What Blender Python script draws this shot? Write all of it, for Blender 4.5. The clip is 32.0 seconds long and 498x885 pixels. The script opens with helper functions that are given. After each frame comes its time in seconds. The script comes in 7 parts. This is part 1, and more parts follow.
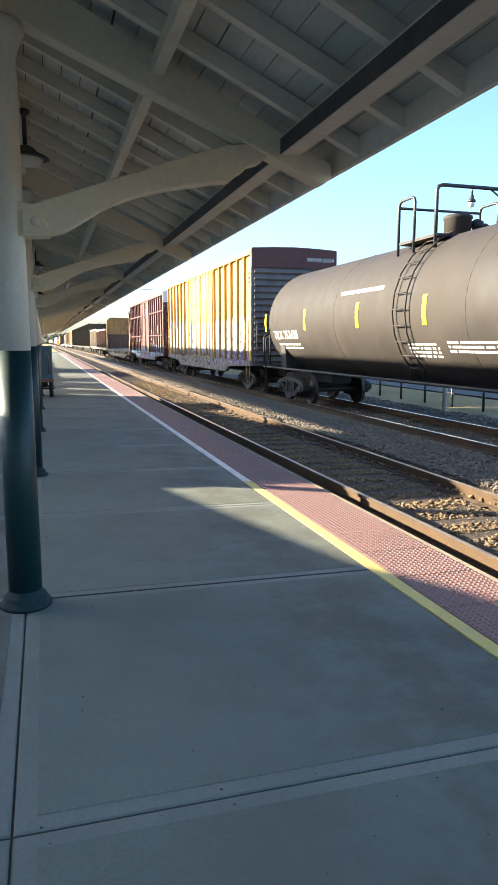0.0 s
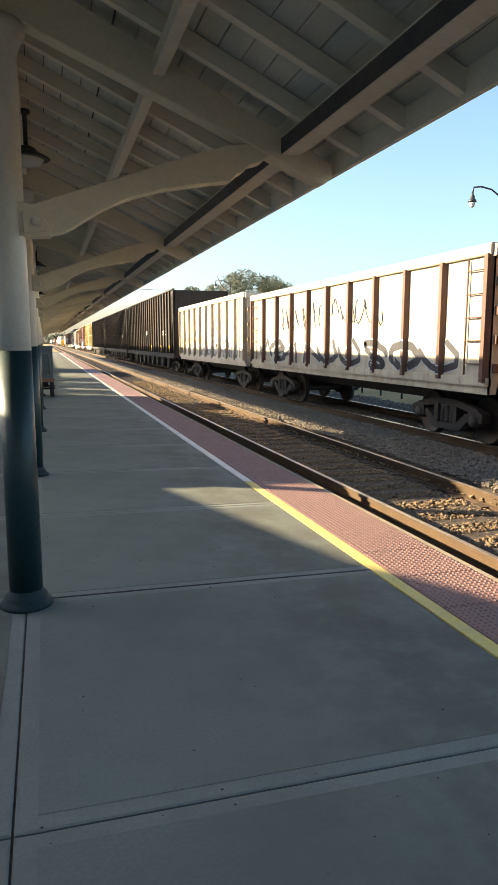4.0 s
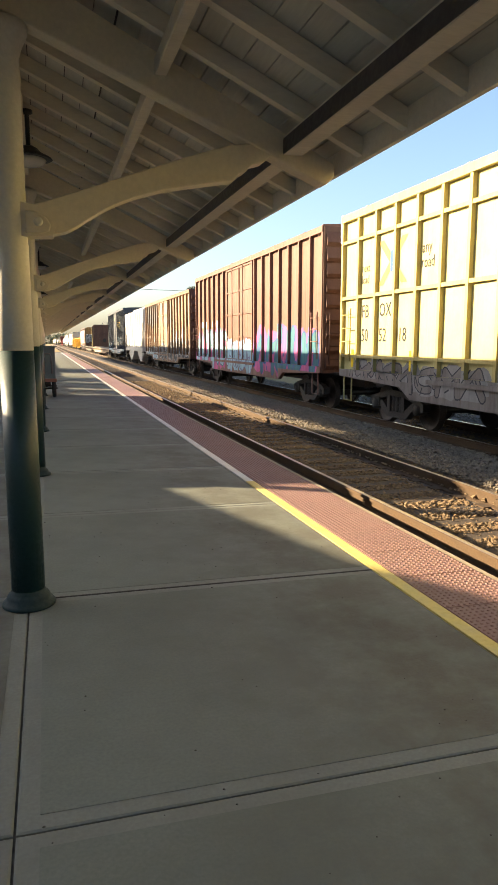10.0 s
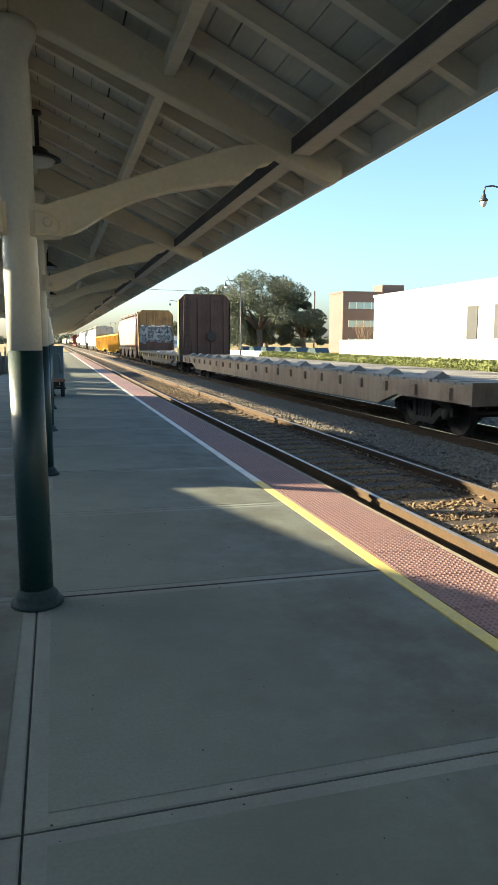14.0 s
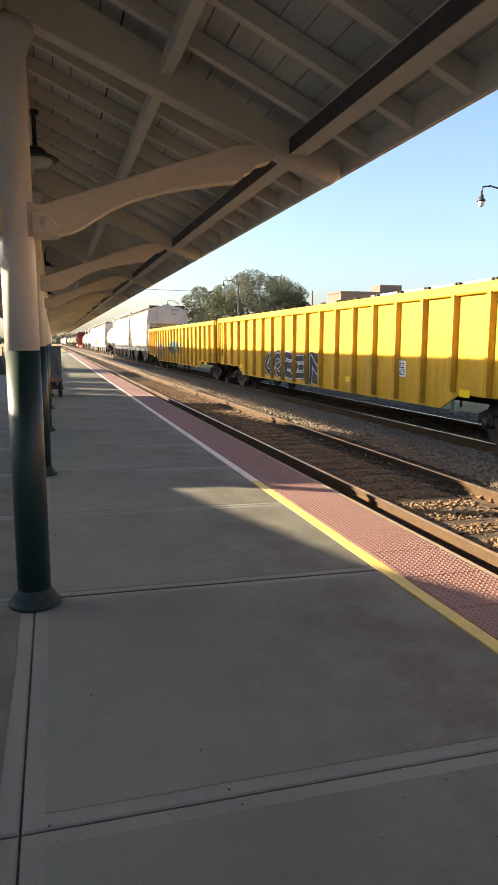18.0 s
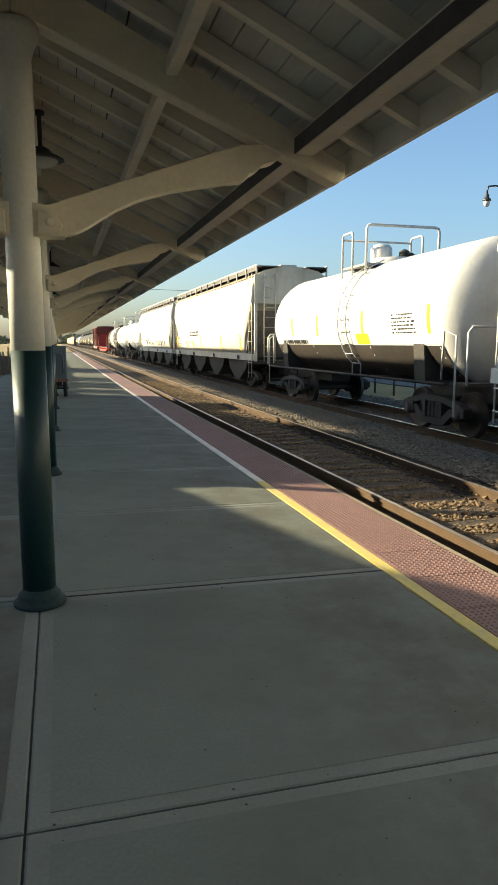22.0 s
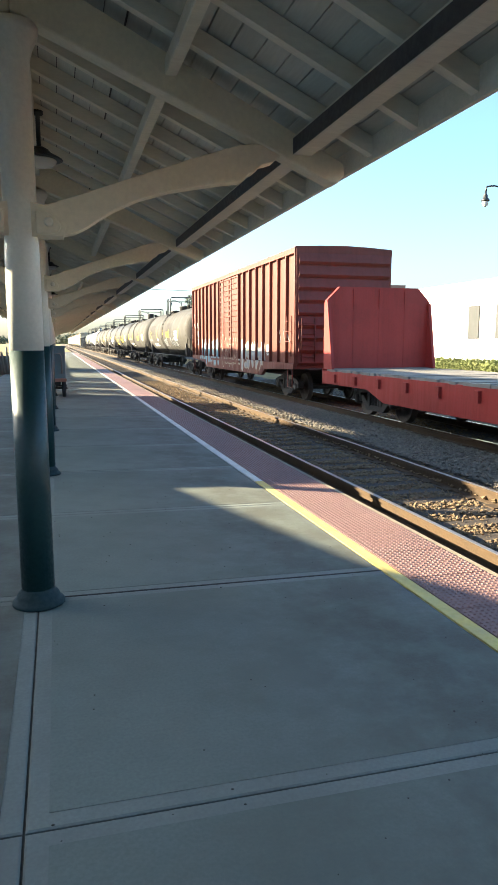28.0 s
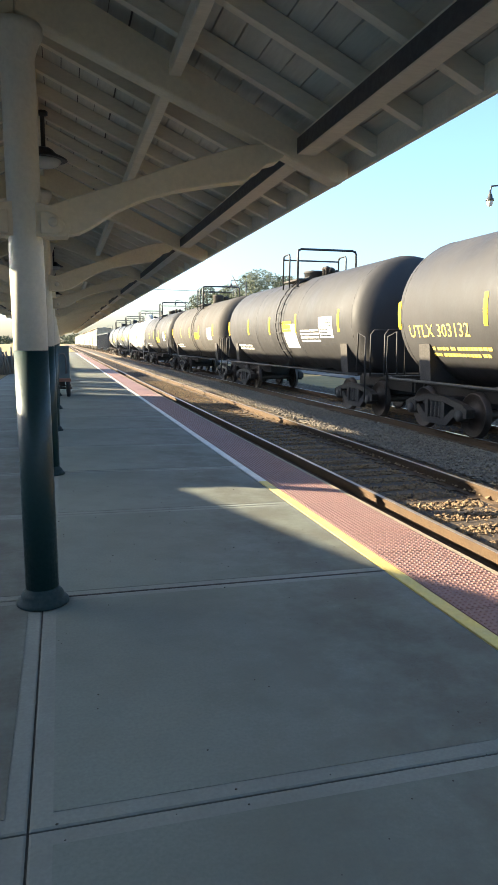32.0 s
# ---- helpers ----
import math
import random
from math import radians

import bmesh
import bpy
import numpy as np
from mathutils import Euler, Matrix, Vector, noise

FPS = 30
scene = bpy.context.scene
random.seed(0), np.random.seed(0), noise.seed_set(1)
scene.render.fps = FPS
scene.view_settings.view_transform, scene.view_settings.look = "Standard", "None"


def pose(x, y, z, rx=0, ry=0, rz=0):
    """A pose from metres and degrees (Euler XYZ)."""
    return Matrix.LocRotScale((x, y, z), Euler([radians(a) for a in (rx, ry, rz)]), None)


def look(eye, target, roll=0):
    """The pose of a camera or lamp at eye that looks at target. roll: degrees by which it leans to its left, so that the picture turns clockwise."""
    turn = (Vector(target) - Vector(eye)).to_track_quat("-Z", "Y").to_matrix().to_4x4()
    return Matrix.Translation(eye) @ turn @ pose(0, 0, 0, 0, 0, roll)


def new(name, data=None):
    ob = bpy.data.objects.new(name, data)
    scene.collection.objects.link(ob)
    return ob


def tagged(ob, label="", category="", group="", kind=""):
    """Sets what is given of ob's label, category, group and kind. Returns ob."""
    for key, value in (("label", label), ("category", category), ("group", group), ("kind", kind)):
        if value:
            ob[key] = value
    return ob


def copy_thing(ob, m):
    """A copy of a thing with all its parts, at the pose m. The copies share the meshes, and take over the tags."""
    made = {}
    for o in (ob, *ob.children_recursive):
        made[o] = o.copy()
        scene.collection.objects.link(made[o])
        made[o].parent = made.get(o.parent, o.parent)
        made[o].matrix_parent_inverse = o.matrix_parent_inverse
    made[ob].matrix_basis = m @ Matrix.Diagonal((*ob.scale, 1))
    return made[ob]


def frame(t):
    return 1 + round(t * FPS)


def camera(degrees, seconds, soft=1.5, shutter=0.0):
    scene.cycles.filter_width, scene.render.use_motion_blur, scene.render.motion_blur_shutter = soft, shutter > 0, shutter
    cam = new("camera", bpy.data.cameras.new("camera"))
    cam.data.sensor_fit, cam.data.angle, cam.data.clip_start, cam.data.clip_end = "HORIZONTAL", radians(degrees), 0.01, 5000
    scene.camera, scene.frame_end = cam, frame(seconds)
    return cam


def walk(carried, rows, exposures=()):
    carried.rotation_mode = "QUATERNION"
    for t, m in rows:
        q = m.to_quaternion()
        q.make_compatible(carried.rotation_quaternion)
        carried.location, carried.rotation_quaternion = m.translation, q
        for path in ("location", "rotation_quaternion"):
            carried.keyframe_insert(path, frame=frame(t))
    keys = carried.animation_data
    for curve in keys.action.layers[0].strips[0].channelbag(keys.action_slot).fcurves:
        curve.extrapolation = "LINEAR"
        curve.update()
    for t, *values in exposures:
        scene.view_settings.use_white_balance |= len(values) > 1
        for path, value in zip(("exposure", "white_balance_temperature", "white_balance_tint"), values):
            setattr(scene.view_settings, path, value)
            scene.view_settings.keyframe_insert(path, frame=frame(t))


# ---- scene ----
# x across the tracks, y along them, z up; the platform's top is z = 0
CAM_Z, PITCH = 1.7, 81.45
cam = camera(41.0, 32.0, soft=0.95)
PATH = [
    (0, pose(0, 0, CAM_Z, PITCH, 0, -16.99)),
    (0.5, pose(0, 0, CAM_Z, PITCH, 0, -17.04)),
    (1, pose(0, 0, CAM_Z, PITCH, 0, -16.99)),
    (1.5, pose(0, 0, CAM_Z, PITCH, 0, -16.99)),
    (2, pose(0, 0, CAM_Z, PITCH, 0, -16.90)),
    (2.5, pose(0, 0, CAM_Z, PITCH, 0, -16.63)),
    (4.5, pose(0, 0, CAM_Z, PITCH, 0, -16.99)),
    (5, pose(0, 0, CAM_Z, PITCH, 0, -16.54)),
    (5.5, pose(0, 0, CAM_Z, PITCH, 0, -16.63)),
    (6, pose(0, 0, CAM_Z, PITCH, 0, -16.76)),
    (6.5, pose(0, 0, CAM_Z, PITCH, 0, -17.13)),
    (7, pose(0, 0, CAM_Z, PITCH, 0, -16.67)),
    (7.5, pose(0, 0, CAM_Z, PITCH, 0, -17.04)),
    (8, pose(0, 0, CAM_Z, PITCH, 0, -17.17)),
    (8.5, pose(0, 0, CAM_Z, PITCH, 0, -16.54)),
    (9, pose(0, 0, CAM_Z, PITCH, 0, -16.22)),
    (9.5, pose(0, 0, CAM_Z, PITCH, 0, -16.22)),
    (10, pose(0, 0, CAM_Z, PITCH, 0, -16.76)),
    (10.5, pose(0, 0, CAM_Z, PITCH, 0, -17.04)),
    (11, pose(0, 0, CAM_Z, PITCH, 0, -16.81)),
    (11.5, pose(0, 0, CAM_Z, PITCH, 0, -16.90)),
    (12, pose(0, 0, CAM_Z, PITCH, 0, -16.36)),
    (12.5, pose(0, 0, CAM_Z, PITCH, 0, -16.22)),
    (13, pose(0, 0, CAM_Z, PITCH, 0, -16.13)),
    (13.5, pose(0, 0, CAM_Z, PITCH, 0, -16.08)),
    (15.5, pose(0, 0, CAM_Z, PITCH, 0, -16.13)),
    (16, pose(0, 0, CAM_Z, PITCH, 0, -16.08)),
    (16.5, pose(0, 0, CAM_Z, PITCH, 0, -16.08)),
    (17, pose(0, 0, CAM_Z, PITCH, 0, -16.27)),
    (17.5, pose(0, 0, CAM_Z, PITCH, 0, -16.27)),
    (18, pose(0, 0, CAM_Z, PITCH, 0, -16.27)),
    (18.5, pose(0, 0, CAM_Z, PITCH, 0, -16.40)),
    (19, pose(0, 0, CAM_Z, PITCH, 0, -16.54)),
    (19.5, pose(0, 0, CAM_Z, PITCH, 0, -16.13)),
    (20, pose(0, 0, CAM_Z, PITCH, 0, -15.86)),
    (20.5, pose(0, 0, CAM_Z, PITCH, 0, -16.08)),
    (21, pose(0, 0, CAM_Z, PITCH, 0, -16.40)),
    (21.5, pose(0, 0, CAM_Z, PITCH, 0, -15.99)),
    (22, pose(0, 0, CAM_Z, PITCH, 0, -15.86)),
    (22.5, pose(0, 0, CAM_Z, PITCH, 0, -15.77)),
    (23, pose(0, 0, CAM_Z, PITCH, 0, -15.99)),
    (23.5, pose(0, 0, CAM_Z, PITCH, 0, -16.08)),
    (24, pose(0, 0, CAM_Z, PITCH, 0, -15.86)),
    (24.5, pose(0, 0, CAM_Z, PITCH, 0, -15.77)),
    (25, pose(0, 0, CAM_Z, PITCH, 0, -15.72)),
    (25.5, pose(0, 0, CAM_Z, PITCH, 0, -15.99)),
    (26, pose(0, 0, CAM_Z, PITCH, 0, -15.95)),
    (26.5, pose(0, 0, CAM_Z, PITCH, 0, -15.95)),
    (28.5, pose(0, 0, CAM_Z, PITCH, 0, -15.99)),
    (29, pose(0, 0, CAM_Z, PITCH, 0, -16.36)),
    (29.5, pose(0, 0, CAM_Z, PITCH, 0, -16.22)),
    (30, pose(0, 0, CAM_Z, PITCH, 0, -16.22)),
    (30.5, pose(0, 0, CAM_Z, PITCH, 0, -15.99)),
    (31, pose(0, 0, CAM_Z, PITCH, 0, -15.95)),
    (31.5, pose(0, 0, CAM_Z, PITCH, 0, -15.77)),
    (32, pose(0, 0, CAM_Z, PITCH, 0, -15.63)),
]
EXPOSURES = [(0, 2.80, 5500, 8), (1, 2.55, 6150, 3), (2, 2.85, 6250, 6), (5, 2.40, 6350, 9), (6, 3.20, 6050, 4), (7, 3.55, 5800, 3), (8, 3.50, 5750, 3), (9, 3.35, 5850, 3), (10, 2.43, 6550, 12), (11, 2.36, 6400, 7), (12, 2.50, 5500, 1), (13, 2.42, 5700, 0), (16, 2.65, 6200, 10), (17, 2.42, 6450, 11), (18, 2.40, 6400, 14), (19, 2.22, 6250, 8), (20, 2.17, 6000, 3), (21, 1.72, 5950, 2), (22, 1.80, 5950, 2), (23, 1.93, 5900, 3), (24, 1.85, 5800, 2), (25, 1.68, 5700, 2), (26, 2.15, 5950, 7), (29, 2.90, 5650, 2), (30, 2.72, 6000, 9), (31, 2.62, 5750, 4), (32, 2.78, 5750, 7)]
walk(cam, PATH, EXPOSURES)

# low morning sun from over the added shading building, clear sky
SUN_AZ = Vector((0.89, -0.456, -0.331)).normalized()
world = bpy.data.worlds.new("world")
scene.world = world
world.use_nodes = True
wn = world.node_tree
sky = wn.nodes.new("ShaderNodeTexSky")
sky.sky_type = "NISHITA"
sky.sun_disc = False
sky.sun_elevation = math.asin(-SUN_AZ.z)
sky.sun_rotation = math.atan2(-SUN_AZ.x, -SUN_AZ.y)
sky.air_density, sky.dust_density, sky.ozone_density = 1.0, 2.4, 2.3
wn.links.new(sky.outputs[0], wn.nodes["Background"].inputs[0])
wn.nodes["Background"].inputs[1].default_value = 0.068
sun = new("sun", bpy.data.lights.new("sun", "SUN"))
sun.data.energy, sun.data.angle, sun.data.color = 5.0, radians(0.6), (1.0, 0.79, 0.50)
sun.matrix_world = look((0, 0, 0), SUN_AZ) @ Matrix.Identity(4)
sun.location = (-60, 20, 30)

# ---- materials ----
def nodes_of(name):
    m = bpy.data.materials.new(name)
    m.use_nodes = True
    t = m.node_tree
    return m, t, t.nodes["Principled BSDF"]


def mapped(t, scale=(1, 1, 1)):
    c = t.nodes.new("ShaderNodeTexCoord")
    k = t.nodes.new("ShaderNodeMapping")
    k.inputs["Scale"].default_value = scale
    t.links.new(c.outputs["Object"], k.inputs["Vector"])
    return k.outputs["Vector"]


def noise_of(t, vec, scale, detail=4, rough=0.6):
    n = t.nodes.new("ShaderNodeTexNoise")
    n.inputs["Scale"].default_value, n.inputs["Detail"].default_value, n.inputs["Roughness"].default_value = scale, detail, rough
    t.links.new(vec, n.inputs["Vector"])
    return n.outputs["Fac"]


def ramp_of(t, fac, lo, hi, a=0.0, b=1.0):
    r = t.nodes.new("ShaderNodeMapRange")
    for k, v in zip(("From Min", "From Max", "To Min", "To Max"), (lo, hi, a, b)):
        r.inputs[k].default_value = v
    t.links.new(fac, r.inputs["Value"])
    return r.outputs["Result"]


def mixed(t, fac, a, b):
    m = t.nodes.new("ShaderNodeMix")
    m.data_type = "RGBA"
    for sock, v in ((m.inputs["Factor"], fac), (m.inputs["A"], a), (m.inputs["B"], b)):
        if isinstance(v, (tuple, list)):
            sock.default_value = (*v, 1) if len(v) == 3 else v
        elif isinstance(v, (int, float)):
            sock.default_value = v
        else:
            t.links.new(v, sock)
    return m.outputs["Result"]


def bumped(t, bsdf, height, strength=0.3, dist=0.01):
    b = t.nodes.new("ShaderNodeBump")
    b.inputs["Strength"].default_value, b.inputs["Distance"].default_value = strength, dist
    t.links.new(height, b.inputs["Height"])
    t.links.new(b.outputs["Normal"], bsdf.inputs["Normal"])


def surface(name, base, spots, rough=0.7, metal=0.0, big=0.8, fine=40.0, spot_amt=0.5, bump=0.2, dist=0.004, island=0.0, stretch=(1, 1, 1), objrand=0.0, lo=0.42, hi=0.68):
    """A worn surface: a base colour, large stains of a second colour, fine grain and relief."""
    m, t, b = nodes_of(name)
    vec = mapped(t, stretch)
    n1, n2 = noise_of(t, vec, big, 6, 0.65), noise_of(t, vec, fine, 5, 0.6)
    col = mixed(t, ramp_of(t, n1, lo, hi, 0.0, spot_amt), base, spots)
    dark = tuple(c * 0.72 for c in base[:3])
    col = mixed(t, ramp_of(t, n2, 0.35, 0.75, 0.0, 0.45), col, dark)
    if island or objrand:
        r = t.nodes.new("ShaderNodeNewGeometry").outputs["Random Per Island"] if island else t.nodes.new("ShaderNodeObjectInfo").outputs["Random"]
        amt = island or objrand
        col = mixed(t, ramp_of(t, r, 0, 1, 0, amt), col, tuple(c * 0.45 for c in base[:3]))
    t.links.new(col, b.inputs["Base Color"])
    t.links.new(ramp_of(t, n2, 0.3, 0.7, rough - 0.1, min(1, rough + 0.12)), b.inputs["Roughness"])
    b.inputs["Metallic"].default_value = metal
    bumped(t, b, n2, bump, dist)
    return m


def car_paint(name, base, grime=(0.10, 0.085, 0.07), rough=0.5, dirt=0.45, rust=0.25, streaks=1.0, dent=0.18, spec=0.35):
    """Freight-car enamel: dusty, with streaks running down, rust blooms and chalking."""
    m, t, b = nodes_of(name)
    vec = mapped(t)
    streak = noise_of(t, mapped(t, (3.0 * streaks, 3.0 * streaks, 0.22)), 2.2, 6, 0.7)
    blot = noise_of(t, vec, 0.9, 7, 0.7)
    fine = noise_of(t, vec, 26, 5, 0.6)
    spots = noise_of(t, mapped(t, (1, 1, 0.5)), 5.5, 8, 0.75)
    pale = tuple(min(0.9, c * 1.12 + 0.012) for c in base)
    col = mixed(t, ramp_of(t, blot, 0.38, 0.7, 0, 0.5), base, pale)
    col = mixed(t, ramp_of(t, streak, 0.47, 0.72, 0, dirt), col, grime)
    col = mixed(t, ramp_of(t, blot, 0.52, 0.40, 0, dirt * 0.55), col, tuple(g * 0.7 for g in grime))
    col = mixed(t, ramp_of(t, spots, 0.60, 0.70, 0, rust), col, (0.11, 0.042, 0.02))
    col = mixed(t, ramp_of(t, fine, 0.4, 0.8, 0, 0.22), col, tuple(c * 0.5 for c in base))
    t.links.new(col, b.inputs["Base Color"])
    t.links.new(ramp_of(t, streak, 0.3, 0.7, rough - 0.1, min(1, rough + 0.25)), b.inputs["Roughness"])
    b.inputs["Specular IOR Level"].default_value = spec
    bumped(t, b, blot, dent, 0.02 + 0.06 * dent)
    return m


def spray_paint(name, base):
    """Sun-faded, dirt-streaked spray paint."""
    return car_paint(name, base, grime=tuple(c * 0.35 + 0.03 for c in base), rough=0.6, dirt=0.6, rust=0.18)


def flat_paint(name, base, rough=0.6, wear=0.3):
    m, t, b = nodes_of(name)
    n = noise_of(t, mapped(t), 14, 6, 0.7)
    t.links.new(mixed(t, ramp_of(t, n, 0.45, 0.75, 0, wear), base, tuple(c * 0.45 for c in base)), b.inputs["Base Color"])
    b.inputs["Roughness"].default_value = rough
    b.inputs["Specular IOR Level"].default_value = 0.12
    return m


def platform_concrete():
    """Broomed slab concrete: grey-green, blotched, with brown dirt and painted-in darkening towards the track edge."""
    m, t, b = nodes_of("concrete")
    vec = mapped(t)
    n1, n2, n3 = noise_of(t, vec, 0.55, 6, 0.65), noise_of(t, vec, 60, 5, 0.6), noise_of(t, vec, 1.7, 7, 0.72)
    broom = noise_of(t, mapped(t, (0.6, 9.0, 1.0)), 2.0, 3, 0.5)
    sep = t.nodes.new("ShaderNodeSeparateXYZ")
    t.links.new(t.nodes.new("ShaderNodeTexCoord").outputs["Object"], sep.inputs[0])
    base = (0.176, 0.199, 0.168)
    col = mixed(t, ramp_of(t, n1, 0.42, 0.68, 0, 0.7), base, (0.108, 0.114, 0.090))
    col = mixed(t, ramp_of(t, broom, 0.4, 0.7, 0, 0.16), col, (0.137, 0.145, 0.13))
    # brown dirt mask, deepened so the dimmer track side is in the colour too
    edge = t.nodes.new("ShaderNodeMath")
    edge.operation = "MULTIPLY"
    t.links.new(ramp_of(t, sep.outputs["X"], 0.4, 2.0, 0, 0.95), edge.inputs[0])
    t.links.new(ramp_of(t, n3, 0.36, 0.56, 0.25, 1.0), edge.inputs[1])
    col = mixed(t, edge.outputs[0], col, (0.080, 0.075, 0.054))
    col = mixed(t, ramp_of(t, n2, 0.35, 0.72, 0, 0.55), col, tuple(c * 0.6 for c in base))
    r = t.nodes.new("ShaderNodeObjectInfo").outputs["Random"]
    col = mixed(t, ramp_of(t, r, 0, 1, 0, 0.16), col, (0.11, 0.11, 0.10))
    t.links.new(col, b.inputs["Base Color"])
    t.links.new(ramp_of(t, n1, 0.3, 0.7, 0.62, 0.9), b.inputs["Roughness"])
    bumped(t, b, n2, 0.2, 0.002)
    return m


CONCRETE = platform_concrete()
CONCRETE_EDGE = surface("concrete_edging", (0.196, 0.210, 0.184), (0.125, 0.125, 0.105), 0.8, big=1.5, fine=60, bump=0.15, dist=0.002)
JOINT = surface("joint_sealant", (0.05, 0.047, 0.04), (0.13, 0.12, 0.095), 0.9, big=14, fine=40)
YELLOW_LINE = surface("worn_yellow_paint", (0.64, 0.51, 0.13), (0.40, 0.36, 0.23), 0.6, big=2.5, fine=30, spot_amt=0.6)
WHITE_LINE = surface("worn_white_paint", (0.70, 0.68, 0.62), (0.42, 0.40, 0.36), 0.6, big=2.5, fine=30, spot_amt=0.6)
TACTILE = surface("red_tactile_tile", (0.238, 0.130, 0.110), (0.165, 0.100, 0.083), 0.6, big=2.0, fine=50, objrand=0.15)
COPING = surface("dusty_platform_edge", (0.29, 0.24, 0.165), (0.17, 0.135, 0.095), 0.85, big=2.5, fine=40, spot_amt=0.8)
BALLAST = surface("ballast", (0.075, 0.060, 0.045), (0.042, 0.032, 0.025), 0.9, big=0.7, fine=14, bump=0.9, dist=0.05)
STONE = surface("ballast_stone", (0.19, 0.160, 0.118), (0.115, 0.088, 0.058), 0.85, big=2.0, fine=30, island=0.7)
GRAVEL_BROWN = surface("track_gravel", (0.24, 0.165, 0.088), (0.10, 0.064, 0.036), 0.9, big=2.0, fine=30, island=0.7)
TIE = surface("creosoted_timber", (0.052, 0.038, 0.026), (0.095, 0.068, 0.045), 0.85, big=2.0, fine=30, stretch=(0.3, 4, 4), objrand=0.3, bump=0.5, dist=0.01)
RAIL_RUST = surface("rusty_rail_steel", (0.066, 0.038, 0.016), (0.034, 0.022, 0.013), 0.95, metal=0.0, big=3, fine=60)
RAIL_DULL = surface("dull_rail_head", (0.42, 0.36, 0.29), (0.26, 0.20, 0.14), 0.38, metal=0.85, big=3, fine=80, bump=0.05)
RAIL_TOP = surface("polished_rail_head", (0.55, 0.54, 0.53), (0.4, 0.37, 0.34), 0.28, metal=1.0, big=3, fine=80, bump=0.03)
CREAM = surface("cream_paint", (0.78, 0.70, 0.53), (0.60, 0.52, 0.38), 0.55, big=2.2, fine=30, spot_amt=0.35, bump=0.08)
CREAM_WOOD = surface("cream_painted_timber", (0.74, 0.69, 0.57), (0.58, 0.53, 0.42), 0.6, big=1.6, fine=24, spot_amt=0.5, stretch=(0.5, 2, 2), bump=0.2)
BOARD = surface("grey_painted_board", (0.62, 0.61, 0.54), (0.43, 0.41, 0.34), 0.65, big=1.5, fine=20, spot_amt=0.6, island=0.26, stretch=(3, 0.3, 3), bump=0.25)
PLATE_DARK = surface("dark_plate_grey", (0.07, 0.065, 0.065), (0.13, 0.11, 0.10), 0.6, big=2, fine=30)
GREEN = surface("dark_green_enamel", (0.006, 0.031, 0.033), (0.014, 0.042, 0.042), 0.45, big=3, fine=40, bump=0.06)
GREEN_BASE = surface("scuffed_green_base", (0.005, 0.024, 0.026), (0.012, 0.03, 0.03), 0.75, big=5, fine=40, bump=0.1)
COL_WHITE = surface("white_enamel", (0.74, 0.72, 0.64), (0.60, 0.57, 0.48), 0.42, big=2.2, fine=40, spot_amt=0.3, bump=0.08)
ROOFING = surface("dark_roof_felt", (0.11, 0.10, 0.10), (0.07, 0.065, 0.06), 0.9, big=1, fine=30)
GRASS_GROUND = surface("dry_grass_ground", (0.25, 0.17, 0.05), (0.13, 0.115, 0.03), 0.95, big=0.25, fine=8, spot_amt=0.8, bump=0.5, dist=0.03)
ASPHALT = surface("asphalt", (0.055, 0.055, 0.055), (0.08, 0.078, 0.075), 0.9, big=0.5, fine=60)
BRICK_FAR = surface("brown_brick", (0.125, 0.090, 0.080), (0.095, 0.070, 0.064), 0.85, big=0.4, fine=10)
BRICK_DEPOT = surface("depot_brick", (0.33, 0.15, 0.10), (0.24, 0.12, 0.08), 0.85, big=0.5, fine=12)
WHITE_WALL = surface("white_render", (0.80, 0.78, 0.73), (0.68, 0.65, 0.60), 0.8, big=0.2, fine=5, spot_amt=0.3)
LEAF = surface("leaf", (0.10, 0.115, 0.068), (0.13, 0.135, 0.09), 0.85, big=0.3, fine=4, island=0.35)
HEDGE_LEAF = surface("hedge_leaf", (0.13, 0.15, 0.04), (0.17, 0.17, 0.055), 0.85, big=0.7, fine=6, island=0.25)
BARK = surface("bark", (0.13, 0.10, 0.075), (0.07, 0.055, 0.04), 0.9, big=2, fine=14, stretch=(4, 4, 0.6), bump=0.6, dist=0.02)
TWIG = surface("bare_twig", (0.28, 0.21, 0.16), (0.2, 0.15, 0.11), 0.9, big=2, fine=14)
STEEL_DARK = surface("dirty_truck_steel", (0.032, 0.028, 0.024), (0.052, 0.041, 0.032), 0.75, metal=0.15, big=2.5, fine=30, bump=0.25)
WHEEL_STEEL = surface("wheel_steel", (0.05, 0.038, 0.03), (0.03, 0.024, 0.02), 0.55, metal=0.5, big=3, fine=30)
LAMP_BLACK = surface("black_lamp_metal", (0.02, 0.022, 0.024), (0.05, 0.05, 0.05), 0.45, big=4, fine=30)
RUBBER = surface("rubber", (0.02, 0.02, 0.02), (0.05, 0.048, 0.045), 0.8, big=6, fine=40)
CART_GREY = surface("grey_blue_cart_paint", (0.13, 0.18, 0.20), (0.08, 0.10, 0.11), 0.5, big=2, fine=30)
DECK_WOOD = surface("weathered_deck_plank", (0.27, 0.24, 0.20), (0.16, 0.13, 0.10), 0.85, big=1.0, fine=20, island=0.5, bump=0.4)
GRATING = surface("dark_grating", (0.10, 0.095, 0.09), (0.05, 0.045, 0.04), 0.7, metal=0.3, big=6, fine=60)
MESH_GREY = surface("galvanised_grating", (0.22, 0.22, 0.22), (0.12, 0.12, 0.12), 0.6, metal=0.6, big=4, fine=60)
REFLECTOR = flat_paint("yellow_reflector", (0.85, 0.62, 0.02), 0.4, 0.2)
